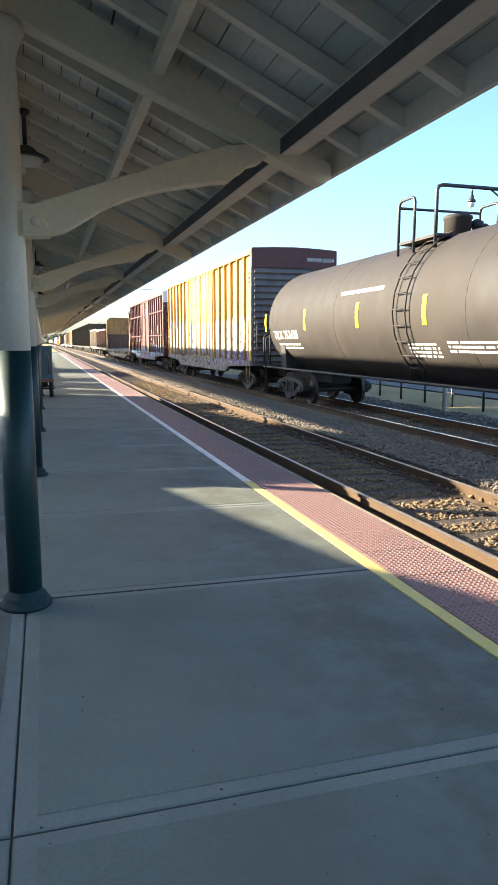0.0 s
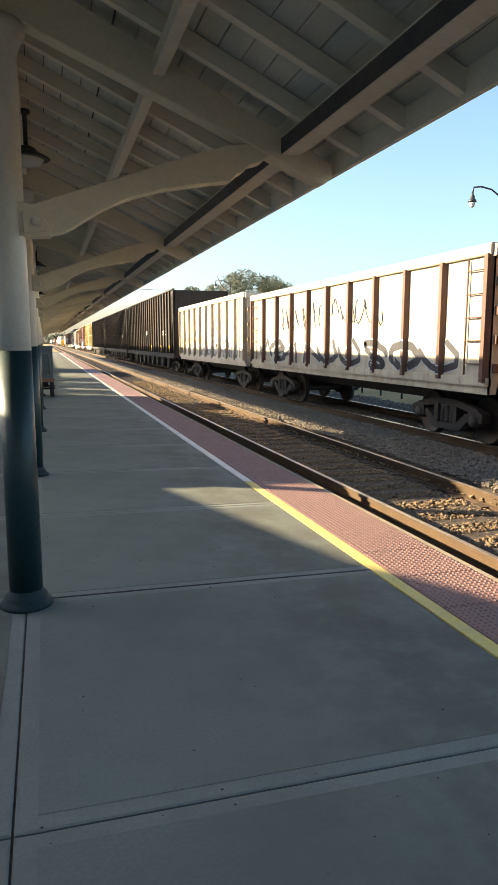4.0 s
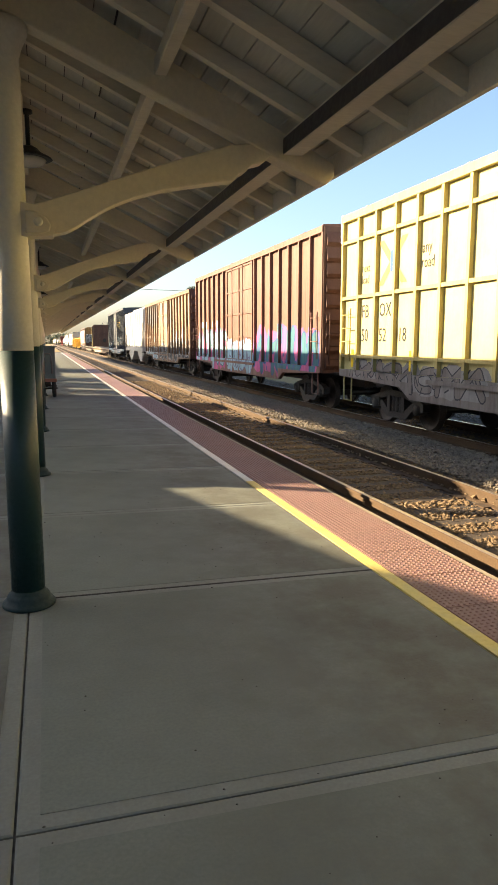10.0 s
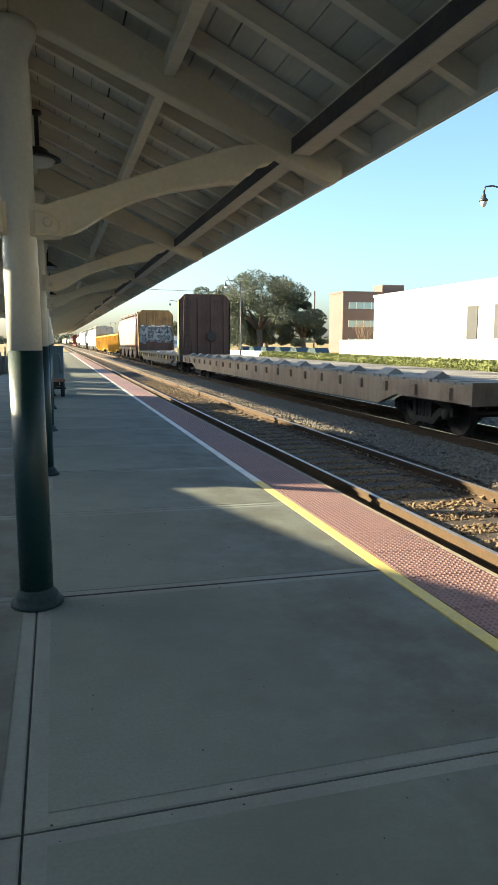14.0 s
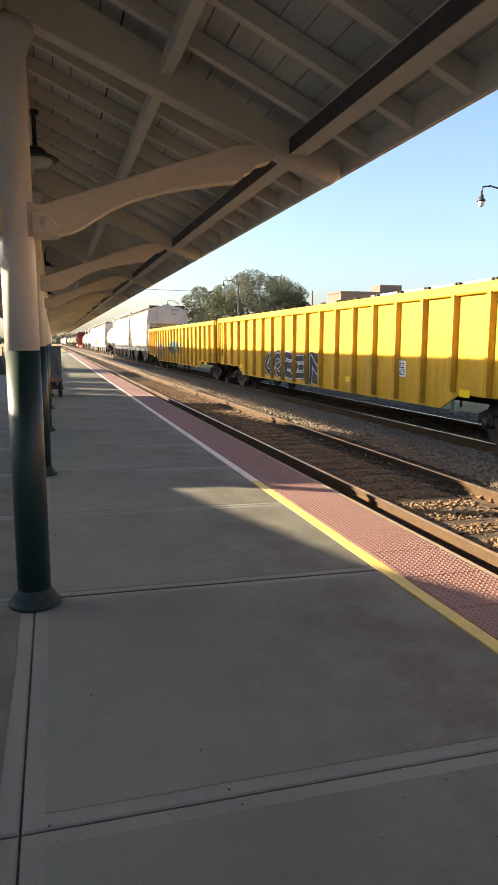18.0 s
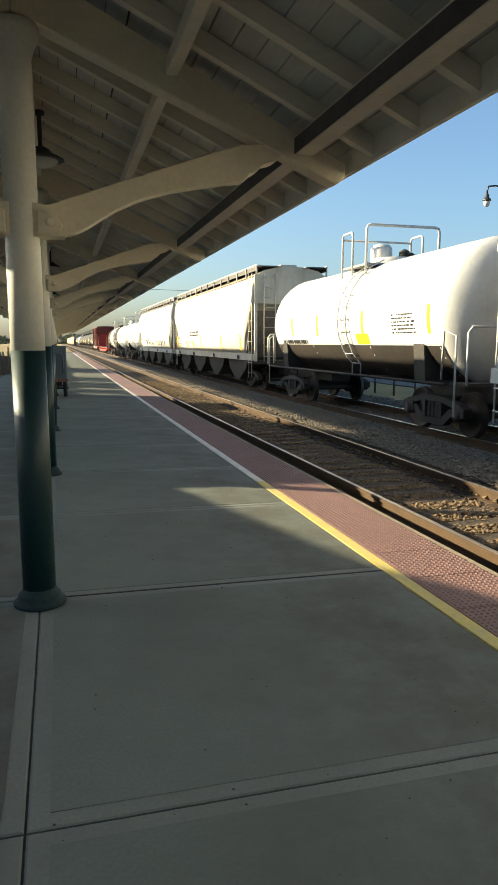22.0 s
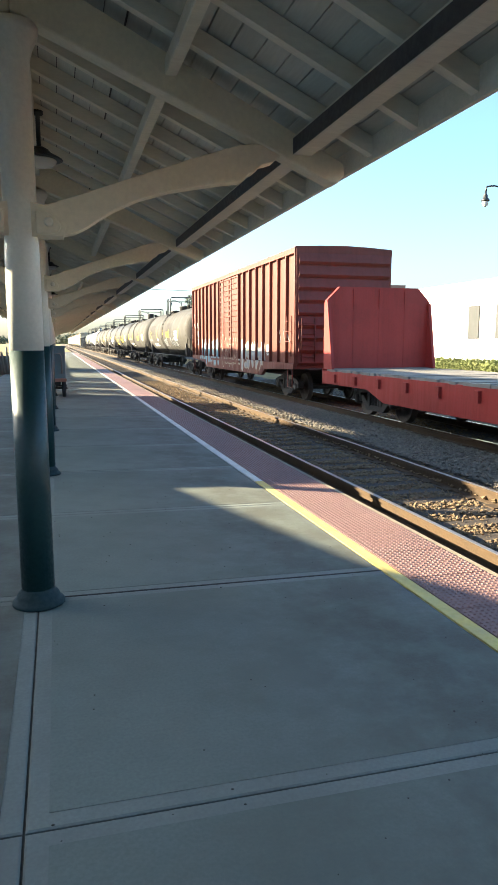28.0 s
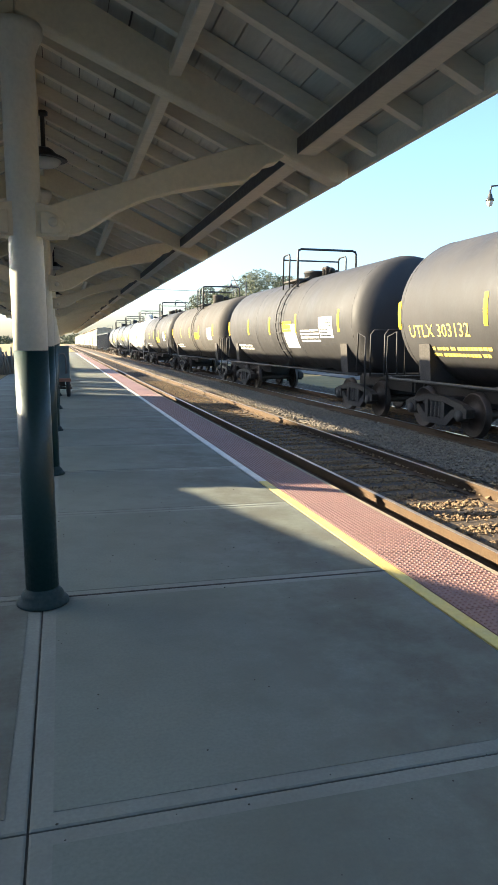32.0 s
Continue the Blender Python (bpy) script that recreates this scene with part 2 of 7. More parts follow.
STENCIL = flat_paint("white_stencil", (0.80, 0.79, 0.75), 0.6, 0.25)
STENCIL_Y = flat_paint("yellow_stencil", (0.80, 0.60, 0.10), 0.6, 0.25)
STENCIL_K = flat_paint("black_stencil", (0.028, 0.028, 0.03), 0.8, 0.2)
GLASS = nodes_of("window_glass")[0]
GLASS.node_tree.nodes["Principled BSDF"].inputs["Base Color"].default_value = (0.05, 0.07, 0.08, 1)
GLASS.node_tree.nodes["Principled BSDF"].inputs["Roughness"].default_value = 0.06
# the base colour holds the pale sky reflected in the far windows
SKY_GLASS = nodes_of("pale_window_band")[0]
SKY_GLASS.node_tree.nodes["Principled BSDF"].inputs["Base Color"].default_value = (0.20, 0.33, 0.36, 1)
SKY_GLASS.node_tree.nodes["Principled BSDF"].inputs["Roughness"].default_value = 0.15
EXPANSION = surface("dark_joint_filler", (0.03, 0.028, 0.025), (0.07, 0.065, 0.055), 0.9, big=9, fine=40)
LAMP_GLASS = flat_paint("frosted_lamp_glass", (0.55, 0.55, 0.52), 0.25, 0.1)

PAINTS = {}


def paint(key, col, **kw):
    if key not in PAINTS:
        PAINTS[key] = car_paint(key + "_car_paint", tuple(0.88 * c for c in col), **kw)
    return PAINTS[key]


# ---- mesh builder ----
class Shape:
    """Vertices and faces of one mesh, gathered from simple solids."""

    def __init__(self):
        self.v, self.f, self.s = [], [], []

    def add(self, vs, fs, smooth=False):
        o = len(self.v)
        self.v += [tuple(p) for p in vs]
        self.f += [tuple(i + o for i in f) for f in fs]
        self.s += [smooth] * len(fs)
        return self

    def box(self, x0, x1, y0, y1, z0, z1):
        vs = [(x, y, z) for x in (x0, x1) for y in (y0, y1) for z in (z0, z1)]
        return self.add(vs, [(0, 1, 3, 2), (4, 6, 7, 5), (0, 4, 5, 1), (2, 3, 7, 6), (0, 2, 6, 4), (1, 5, 7, 3)])

    def cbox(self, x0, x1, y0, y1, z0, z1, c=0.01):
        """A box with its long edges along y chamfered."""
        p = [(x0 + c, z0), (x1 - c, z0), (x1, z0 + c), (x1, z1 - c), (x1 - c, z1), (x0 + c, z1), (x0, z1 - c), (x0, z0 + c)]
        return self.prism(p, y0, y1)

    def prism(self, prof, y0, y1, smooth=False, axis="y"):
        """A closed profile drawn out along an axis; profile points are (x, z) for y, (y, z) for x, (x, y) for z."""
        put = {"y": lambda p, a: (p[0], a, p[1]), "x": lambda p, a: (a, p[0], p[1]), "z": lambda p, a: (p[0], p[1], a)}[axis]
        n = len(prof)
        area = sum(prof[i][0] * prof[(i + 1) % n][1] - prof[(i + 1) % n][0] * prof[i][1] for i in range(n))
        if (area > 0) != (axis == "y"):
            prof = prof[::-1]
        vs = [put(p, y0) for p in prof] + [put(p, y1) for p in prof]
        o = len(self.v)
        self.add(vs, [(i, (i + 1) % n, n + (i + 1) % n, n + i)[::-1] for i in range(n)], smooth)
        self.add([], [])
        self.f += [tuple(o + i for i in range(n)), tuple(o + n + i for i in reversed(range(n)))]
        self.s += [False, False]
        return self

    def tube(self, pts, r, n=8, caps=True):
        """A round bar along a path of points; r one radius or one for each point."""
        pts = [Vector(p) for p in pts]
        rs = r if isinstance(r, (list, tuple)) else [r] * len(pts)
        vs, fs = [], []
        up = None
        for i, p in enumerate(pts):
            d = (pts[min(i + 1, len(pts) - 1)] - pts[max(i - 1, 0)]).normalized()
            if up is None:
                up = Vector((0, 0, 1)) if abs(d.z) < 0.9 else Vector((1, 0, 0))
            a = d.cross(up).normalized()
            b = a.cross(d)
            up = b
            for k in range(n):
                w = 2 * math.pi * k / n
                vs.append(p + rs[i] * (math.cos(w) * a + math.sin(w) * b))
        for i in range(len(pts) - 1):
            for k in range(n):
                fs.append((i * n + k, i * n + (k + 1) % n, (i + 1) * n + (k + 1) % n, (i + 1) * n + k))
        self.add(vs, fs, True)
        if caps:
            o = len(self.v) - len(vs)
            self.f += [tuple(o + k for k in reversed(range(n))), tuple(o + (len(pts) - 1) * n + k for k in range(n))]
            self.s += [False, False]
        return self

    def lathe(self, prof, n=16, axis="z", at=(0, 0, 0)):
        """A profile of (radius, height) turned round an axis."""
        vs, fs = [], []
        for r, h in prof:
            for k in range(n):
                w = 2 * math.pi * k / n
                c, s = r * math.cos(w), r * math.sin(w)
                p = (c, s, h) if axis == "z" else (h, c, s) if axis == "x" else (s, h, c)
                vs.append((p[0] + at[0], p[1] + at[1], p[2] + at[2]))
        for i in range(len(prof) - 1):
            for k in range(n):
                fs.append((i * n + k, i * n + (k + 1) % n, (i + 1) * n + (k + 1) % n, (i + 1) * n + k))
        self.add(vs, fs, True)
        o = len(self.v) - len(vs)
        self.f += [tuple(o + k for k in reversed(range(n))), tuple(o + (len(prof) - 1) * n + k for k in range(n))]
        self.s += [False, False]
        return self

    def mesh(self, name, material):
        me = bpy.data.meshes.new(name)
        me.from_pydata(self.v, [], self.f)
        me.polygons.foreach_set("use_smooth", self.s)
        me.materials.append(material)
        me.update()
        return me


def bevelled(ob, w=0.01, seg=2):
    b = ob.modifiers.new("bevel", "BEVEL")
    b.width, b.segments, b.limit_method = w, seg, "ANGLE"
    return ob


def part(name, shape, material, parent, label="", at=None):
    """Links a Shape (or a ready mesh) as one mesh object under its thing."""
    ob = new(name, shape if isinstance(shape, bpy.types.Mesh) else shape.mesh(name, material))
    ob.parent = parent
    if at:
        ob.location = at
    return tagged(ob, label)


def thing(name, label, category, group="", at=(0, 0, 0), shape=None, material=None, kind=""):
    ob = new(name, shape.mesh(name, material) if shape else None)
    ob.location = at
    return tagged(ob, label, category, group, kind)

# ---- ground, platform, tracks ----
COL_X, COL_Y0, COL_STEP = -0.18, 4.42, 4.5
T1X, T1Z = 4.34, -0.10
T2X, T2Z = 8.20, -0.08
FALL = math.atan(0.018)
ROOF = dict(eave_x=1.95, eave_z=2.87, ridge_z=3.83)
Y_NEAR, Y_FAR = -8.0, 92.0

ground = tagged(new("ground", Shape().add([(-900, -400, -0.34), (2000, -400, -0.34), (2000, 2500, -0.34), (-900, 2500, -0.34)], [(0, 1, 2, 3)]).mesh("ground", GRASS_GROUND)), "dry grass and earth beyond the tracks", "ground", kind="structure")
road = tagged(new("road", Shape().box(15.5, 21.0, -60, 500, -0.33, -0.30).mesh("road", ASPHALT)), "grey asphalt street beside the railway", "road", kind="structure")


def ballast_bed():
    s = Shape()
    xs = [2.9, 3.15, 3.6, 4.1, 4.6, 5.1, 5.5, 5.9, 6.3, 6.8, 7.3, 7.8, 8.3, 8.8, 9.3, 9.8, 10.4, 11.0, 11.8, 12.6]
    zs = [-.27, -.275, -.285, -.29, -.285, -.275, -.20, -.17, -.18, -.23, -.25, -.255, -.255, -.255, -.25, -.26, -.30, -.33, -.345, -.36]
    ys = [-20 + 0.4 * i for i in range(200)] + [60 + 4 * i for i in range(150)]
    n = len(xs)
    vs = [(x, y, z + 0.022 * noise.noise((x * 2.1, y * 2.1, 3))) for y in ys for x, z in zip(xs, zs)]
    fs = [(j * n + i, j * n + i + 1, (j + 1) * n + i + 1, (j + 1) * n + i) for j in range(len(ys) - 1) for i in range(n - 1)]
    s.add(vs, fs, True)
    return tagged(new("ballast_bed", s.mesh("ballast_bed", BALLAST)), "grey crushed stone ballast under the tracks", "ballast", kind="structure")


ballast_bed()

PLATFORM = thing("platform", "worn grey concrete station platform with a yellow line", "platform", kind="structure", shape=Shape().cbox(-2.75, 3.139, Y_NEAR - 4, 130, -0.26, -0.013, 0.01), material=JOINT)
# the platform drains towards the track: it falls two centimetres a metre from the columns
PLATFORM.rotation_euler = (0, FALL, 0)
PLATFORM.location = (COL_X - COL_X * math.cos(FALL), 0, COL_X * math.sin(FALL))


def track(name, x, z, label, head):
    tr = thing(name, label, "railway track", kind="structure", at=(x, 0, z))
    for sx, nm in ((-0.7525, "rail"), (0.7525, "rail")):
        prof = [(-.068, -.168), (.068, -.168), (.068, -.158), (.012, -.140), (.009, -.05), (.034, -.040), (.036, -.010), (.030, -.003), (-.030, -.003), (-.036, -.010), (-.034, -.040), (-.009, -.05), (-.012, -.140), (-.068, -.158)]
        r = part(nm, Shape().prism([(p[0] + sx, p[1]) for p in prof], -20, 620), RAIL_RUST, tr)
        part("rail_head", Shape().prism([(sx - .029, -.004), (sx + .029, -.004), (sx + .022, 0.0), (sx - .022, 0.0)], -20, 620), head, r, "worn steel running surface")
    return tr


TRACK1 = track("track_near", T1X, T1Z, "rusty railway track with timber sleepers beside the platform", RAIL_DULL)
TRACK2 = track("track_far", T2X, T2Z, "railway track with polished rails under the train", RAIL_TOP)


# ---- canopy ----
def roof_z(x):
    e = ROOF
    return e["ridge_z"] - (e["ridge_z"] - e["eave_z"]) * abs(x - COL_X) / (e["eave_x"] - COL_X)


def slanted(x0, x1, y0, y1, up, thick, side=1):
    """A bar that follows the roof's slope from x0 to x1 (distance from the ridge), its top 'up' over the slope line."""
    s = Shape()
    pr = []
    for d in (x0, x1):
        pr.append((COL_X + side * d, roof_z(COL_X + d) + up))
    prof = [(pr[0][0], pr[0][1] - thick), (pr[1][0], pr[1][1] - thick), pr[1], pr[0]]
    return s.prism(prof, y0, y1)


HALF = ROOF["eave_x"] - COL_X
SLOPE = (ROOF["ridge_z"] - ROOF["eave_z"]) / HALF


def canopy_ceiling():
    s = Shape()
    rnd = random.Random(4)
    w = 0.135
    n = int(HALF / w)
    for side in (1, -1):
        for i in range(n + 1):
            d0, d1 = i * w + 0.003, min(HALF + 0.06, (i + 1) * w - rnd.choice((0.003, 0.004, 0.004, 0.006, 0.014)))
            y = Y_NEAR - rnd.random() * 3
            while y < Y_FAR:
                ln = rnd.uniform(2.5, 4.6)
                dz = rnd.uniform(-0.003, 0.003)
                pr = [(COL_X + side * d, roof_z(COL_X + d) + 0.105 + dz) for d in (d0, d1)]
                prof = [(pr[0][0], pr[0][1]), (pr[1][0], pr[1][1]), (pr[1][0], pr[1][1] + 0.022), (pr[0][0], pr[0][1] + 0.022)]
                s.prism(prof, y, min(y + ln - 0.004, Y_FAR))
                y += ln
    return tagged(new("ceiling", s.mesh("ceiling", BOARD)), "canopy ceiling of grey painted boards", "ceiling", kind="structure")


canopy_ceiling()
roof = Shape()
roof.prism([(COL_X - HALF - 0.08, ROOF["eave_z"] + 0.135 - 0.08 * SLOPE), (COL_X, ROOF["ridge_z"] + 0.135), (COL_X + HALF + 0.08, ROOF["eave_z"] + 0.135 - 0.08 * SLOPE), (COL_X + HALF + 0.08, ROOF["eave_z"] + 0.16 - 0.08 * SLOPE), (COL_X, ROOF["ridge_z"] + 0.17), (COL_X - HALF - 0.08, ROOF["eave_z"] + 0.16 - 0.08 * SLOPE)], Y_NEAR, Y_FAR)
CANOPY = thing("canopy_roof", "long gabled platform canopy roof with dark felt covering", "roof", kind="structure", shape=roof, material=ROOFING)

RAFTER = {}
for side in (1, -1):
    RAFTER[side] = slanted(0.0, HALF + 0.02, -0.03, 0.03, 0.10, 0.11, side).mesh("rafter", CREAM_WOOD)
for bay in range(-3, 20):
    for k in range(7):
        y = COL_Y0 + COL_STEP * bay + 0.80 + 0.553 * k
        if Y_NEAR < y < Y_FAR - 0.3:
            for side in (1, -1):
                part("rafter", RAFTER[side], None, CANOPY, at=(0, y, 0))
for side in (1, -1):
    xe = COL_X + side * HALF
    part("fascia", Shape().box(min(xe, xe + side * 0.03), max(xe, xe + side * 0.03), Y_NEAR, Y_FAR, ROOF["eave_z"] - (0.04 if side > 0 else -0.03), ROOF["eave_z"] + 0.115), CREAM_WOOD, CANOPY, "grey painted eave board")
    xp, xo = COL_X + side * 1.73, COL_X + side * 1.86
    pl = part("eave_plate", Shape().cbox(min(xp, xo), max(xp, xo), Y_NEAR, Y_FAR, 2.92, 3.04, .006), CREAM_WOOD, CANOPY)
    # thin dark strip that paints the shade on the plate's inner face
    part("steel_strap", Shape().box(min(xp - side * .006, xp - side * .002), max(xp - side * .006, xp - side * .002), Y_NEAR, Y_FAR, 2.922, 3.02), PLATE_DARK, pl, "dark inner face of the plate, shade painted in")
    xq = COL_X + side * 0.925
    zq = roof_z(COL_X + 0.885) - 0.01
    part("purlin", Shape().cbox(xq - .038, xq + .038, Y_NEAR, Y_FAR, zq - .10, zq, .006), CREAM_WOOD, CANOPY)
part("ridge_beam", Shape().cbox(COL_X - .07, COL_X + .07, Y_NEAR, Y_FAR, ROOF["ridge_z"] - .13, ROOF["ridge_z"] + .09, .006), CREAM_WOOD, CANOPY)


def bracket(side):
    """Curved timber bracket from the column to the rafter's end, with a scrolled tip."""
    top = [(0.10, 2.505), (0.39, 2.608), (0.74, 2.736), (1.10, 2.869), (1.36, 2.955), (1.50, 2.975), (1.66, 2.96)]
    bot = [(1.64, 2.905), (1.60, 2.87), (1.56, 2.855), (1.52, 2.845), (1.49, 2.82), (1.47, 2.795), (1.43, 2.785), (1.41, 2.76), (1.39, 2.738), (1.25, 2.715), (1.10, 2.687), (0.92, 2.65), (0.74, 2.595), (0.65, 2.556), (0.56, 2.511), (0.47, 2.455), (0.39, 2.402), (0.32, 2.366), (0.25, 2.35), (0.10, 2.35)]
    prof = [(side * x, z) for x, z in top + bot]
    return Shape().prism(prof, -0.06, 0.06)


def canopy_column(y):
    c = thing("canopy_column", "round steel canopy column painted dark green below and white above", "column", "columns along the platform", at=(COL_X, y, 0))
    part("base", Shape().lathe([(0.168, 0), (0.168, .016), (.160, .026), (.140, .036), (.137, .060), (.125, .078), (.108, .088), (.106, .11)], 28), GREEN_BASE, c)
    part("green_shaft", Shape().lathe([(0.106, 0.1), (0.104, 1.65)], 28), GREEN, c, "glossy dark green lower shaft")
    part("white_shaft", Shape().lathe([(0.104, 1.65), (0.103, 2.28), (.10, 2.3), (.098, 3.35), (.12, 3.42), (.15, 3.48), (.15, 3.53)], 28), COL_WHITE, c, "white upper shaft with a flared capital")
    for side in (1, -1):
        b = bevelled(part("bracket", bracket(side), CREAM, c, "cream curved timber bracket with scrolled end"), 0.008)
        bevelled(part("pin_plate", Shape().prism([(side * .09, 2.345), (side * .17, 2.345), (side * .225, 2.36), (side * .24, 2.395), (side * .215, 2.44), (side * .15, 2.475), (side * .09, 2.48)], -.10, -.078), CREAM, b), .008)
        part("pin", Shape().lathe([(.01, -.025), (.02, -.022), (.026, -.016), (.028, 0)], 14, "y", (side * 0.165, -0.10, 2.415)), CREAM_WOOD, b)
        part("bracket_shoe", Shape().prism([(side * .06, 2.33), (side * .25, 2.34), (side * .27, 2.40), (side * .24, 2.50), (side * .06, 2.53)], -.075, .075), CREAM, b)
        r = Shape()
        pr = [(side * d, roof_z(COL_X + d)) for d in (0.0, 2.09)]
        r.prism([(pr[0][0], pr[0][1] - .25), (side * 1.3, roof_z(COL_X + 1.3) - .19), (side * 2.00, roof_z(COL_X + 2.00) - .17), (side * 2.045, roof_z(COL_X + 2.045) - .15), (pr[1][0] + side * .005, pr[1][1] - .08), (pr[1][0], pr[1][1] + .0), (pr[0][0], pr[0][1] + .06)], -.07, .07)
        bevelled(part("principal_rafter", r, CREAM, c), 0.012)
    return c


c0 = canopy_column(COL_Y0)
for i in range(-2, 17):
    if i:
        copy_thing(c0, pose(COL_X, COL_Y0 + COL_STEP * i, 0))

# ---- parts shared by the freight cars (z = 0 is the rail's top, -x is the platform's side) ----
WHEEL_R = 0.42
GRIME = surface("road_grime", (0.034, 0.031, 0.027), (0.055, 0.047, 0.038), .9, big=1.2, fine=20)
WHEELS = []


def wheelset_mesh():
    s = Shape()
    s.lathe([(.07, -1.08), (.085, -1.07), (.085, -.95), (.075, -.9), (.09, -.8), (.13, -.80), (.15, -.77), (.33, -.75), (.40, -.80), (.42, -.80), (.425, -.72), (.445, -.70), (.445, -.685), (.36, -.68), (.33, -.71), (.14, -.72), (.10, -.68), (.085, -.6), (.085, .6), (.10, .68), (.14, .72), (.33, .71), (.36, .68), (.445, .685), (.445, .70), (.425, .72), (.42, .80), (.40, .80), (.33, .75), (.15, .77), (.13, .80), (.09, .8), (.075, .9), (.085, .95), (.085, 1.07), (.07, 1.08)], 24, "x")
    for w in range(3):
        a = 2 * math.pi * w / 3
        for e in (-1, 1):
            s.box(e * 1.08 - .012, e * 1.08 + .012, .045 * math.cos(a) - .015, .045 * math.cos(a) + .015, .045 * math.sin(a) - .015, .045 * math.sin(a) + .015)
    return s.mesh("wheelset", WHEEL_STEEL)


def side_frame_mesh():
    s = Shape()
    # upper and lower chords, columns and pedestals around the spring opening
    s.prism([(-1.12, .52), (-.95, .63), (-.55, .70), (-.3, .75), (.3, .75), (.55, .70), (.95, .63), (1.12, .52), (1.12, .42), (.9, .52), (.3, .63), (-.3, .63), (-.9, .52), (-1.12, .42)], -.07, .07, axis="x")
    s.prism([(-.80, .48), (-.62, .52), (-.30, .30), (.30, .30), (.62, .52), (.80, .48), (.42, .18), (-.42, .18)], -.07, .07, axis="x")
    for e in (-1, 1):
        s.prism([(e * .24, .28), (e * .24, .65), (e * .36, .62), (e * .36, .30)], -.08, .08, axis="x")
        s.prism([(e * 1.12, .40), (e * 1.12, .55), (e * 1.0, .60), (e * .72, .58), (e * .70, .38), (e * .77, .36), (e * .80, .50), (e * 1.0, .50), (e * 1.03, .38)], -.09, .09, axis="x")
        s.lathe([(.0, -.13), (.11, -.12), (.12, -.02), (.12, .08)], 14, "x", (0, e * .89, .42))
    for y in (-.15, 0, .15):
        s.lathe([(.065, .30), (.075, .34), (.06, .38), (.075, .42), (.06, .46), (.075, .50), (.06, .54), (.07, .63)], 10, "z", (0, y, 0))
    return s.mesh("side_frame", STEEL_DARK)


MESH_WHEELSET, MESH_FRAME = wheelset_mesh(), side_frame_mesh()
MESH_BOLSTER = Shape().box(-.95, .95, -.17, .17, .46, .70).box(-.25, .25, -.25, .25, .66, .80).mesh("bolster", STEEL_DARK)
MESH_COUPLER = Shape().box(-.09, .09, -.05, .75, .72, .92).prism([(-.16, .66), (.10, .66), (.16, .80), (.16, .95), (-.16, .95)], -.30, -.02).box(-.30, .30, .28, .34, .62, 1.0).mesh("coupler", STEEL_DARK)


def trucks(car, length, inset=2.0):
    for e in (-1, 1):
        t = part("truck", MESH_BOLSTER, None, car, "dark dirty cast-steel truck", at=(0, e * (length / 2 - inset), 0))
        for sx in (-1, 1):
            part("side_frame", MESH_FRAME, None, t, at=(sx * 1.0, 0, 0))
        for w in (-1, 1):
            WHEELS.append(part("wheelset", MESH_WHEELSET, None, t, at=(0, w * 0.89, WHEEL_R)))
        c = part("coupler", MESH_COUPLER, None, car, at=(0, e * (length / 2 + 0.35), 0))
        c.rotation_euler = (0, 0, 0 if e < 0 else math.pi)


def ladder(parent, x, y, z0, z1, mat, w=0.42, steps=7, along="y", name="ladder"):
    s = Shape()
    for k in range(steps):
        z = z0 + (z1 - z0) * (k + 0.5) / steps
        if along == "y":
            s.tube([(x, y - w / 2, z), (x - .05, y - w / 2, z), (x - .05, y + w / 2, z), (x, y + w / 2, z)] if x < 0 else [(x, y - w / 2, z), (x + .05, y - w / 2, z), (x + .05, y + w / 2, z), (x, y + w / 2, z)], .012, 6)
        else:
            s.tube([(x - w / 2, y, z), (x + w / 2, y, z)], .012, 6)
    if along == "y":
        for d in (-w / 2, w / 2):
            s.tube([(x - .03 * (1 if x < 0 else -1), y + d, z0), (x - .03 * (1 if x < 0 else -1), y + d, z1)], .016, 6)
    else:
        for d in (-w / 2, w / 2):
            s.tube([(x + d, y, z0), (x + d, y, z1)], .018, 6)
    return part(name, s, mat, parent)


def side_text(parent, body, y, z, size, mat, x, label="", squash=1.0):
    """Lettering on the platform's side from y on, its foot at z; x: the side's place, or a function of z for a curved side."""
    cu = bpy.data.curves.new("text", "FONT")
    cu.body, cu.size, cu.resolution_u = body, size, 2
    tmp = bpy.data.objects.new("text", cu)
    me = bpy.data.meshes.new_from_object(tmp)
    bpy.data.objects.remove(tmp)
    me.materials.clear()
    me.materials.append(mat)
    for v in me.vertices:
        zz = z + v.co.y
        v.co = ((x(zz) if callable(x) else x), y - v.co.x * squash, zz)
    ob = new("lettering", me)
    ob.parent = parent
    return tagged(ob, label or "painted reporting marks")


def end_text(parent, body, x, y, z, size, mat, label="painted reporting marks"):
    """Lettering on the end that faces the approaching side."""
    cu = bpy.data.curves.new("text", "FONT")
    cu.body, cu.size, cu.resolution_u = body, size, 2
    tmp = bpy.data.objects.new("text", cu)
    me = bpy.data.meshes.new_from_object(tmp)
    bpy.data.objects.remove(tmp)
    me.materials.clear()
    me.materials.append(mat)
    for v in me.vertices:
        v.co = (x + v.co.x, y, z + v.co.y)
    ob = new("lettering", me)
    ob.parent = parent
    return tagged(ob, label)


def panel(parent, y0, y1, z0, z1, mat, x, name="marking", label=""):
    """One painted or stuck-on panel on the platform's side."""
    s = Shape()
    n = 5 if callable(x) else 1
    vs = []
    for i in range(n + 1):
        zz = z0 + (z1 - z0) * i / n
        xx = x(zz) if callable(x) else x
        vs += [(xx, y0, zz), (xx, y1, zz)]
    s.add(vs, [(2 * i, 2 * i + 2, 2 * i + 3, 2 * i + 1) for i in range(n)])
    return part(name, s, mat, parent, label)


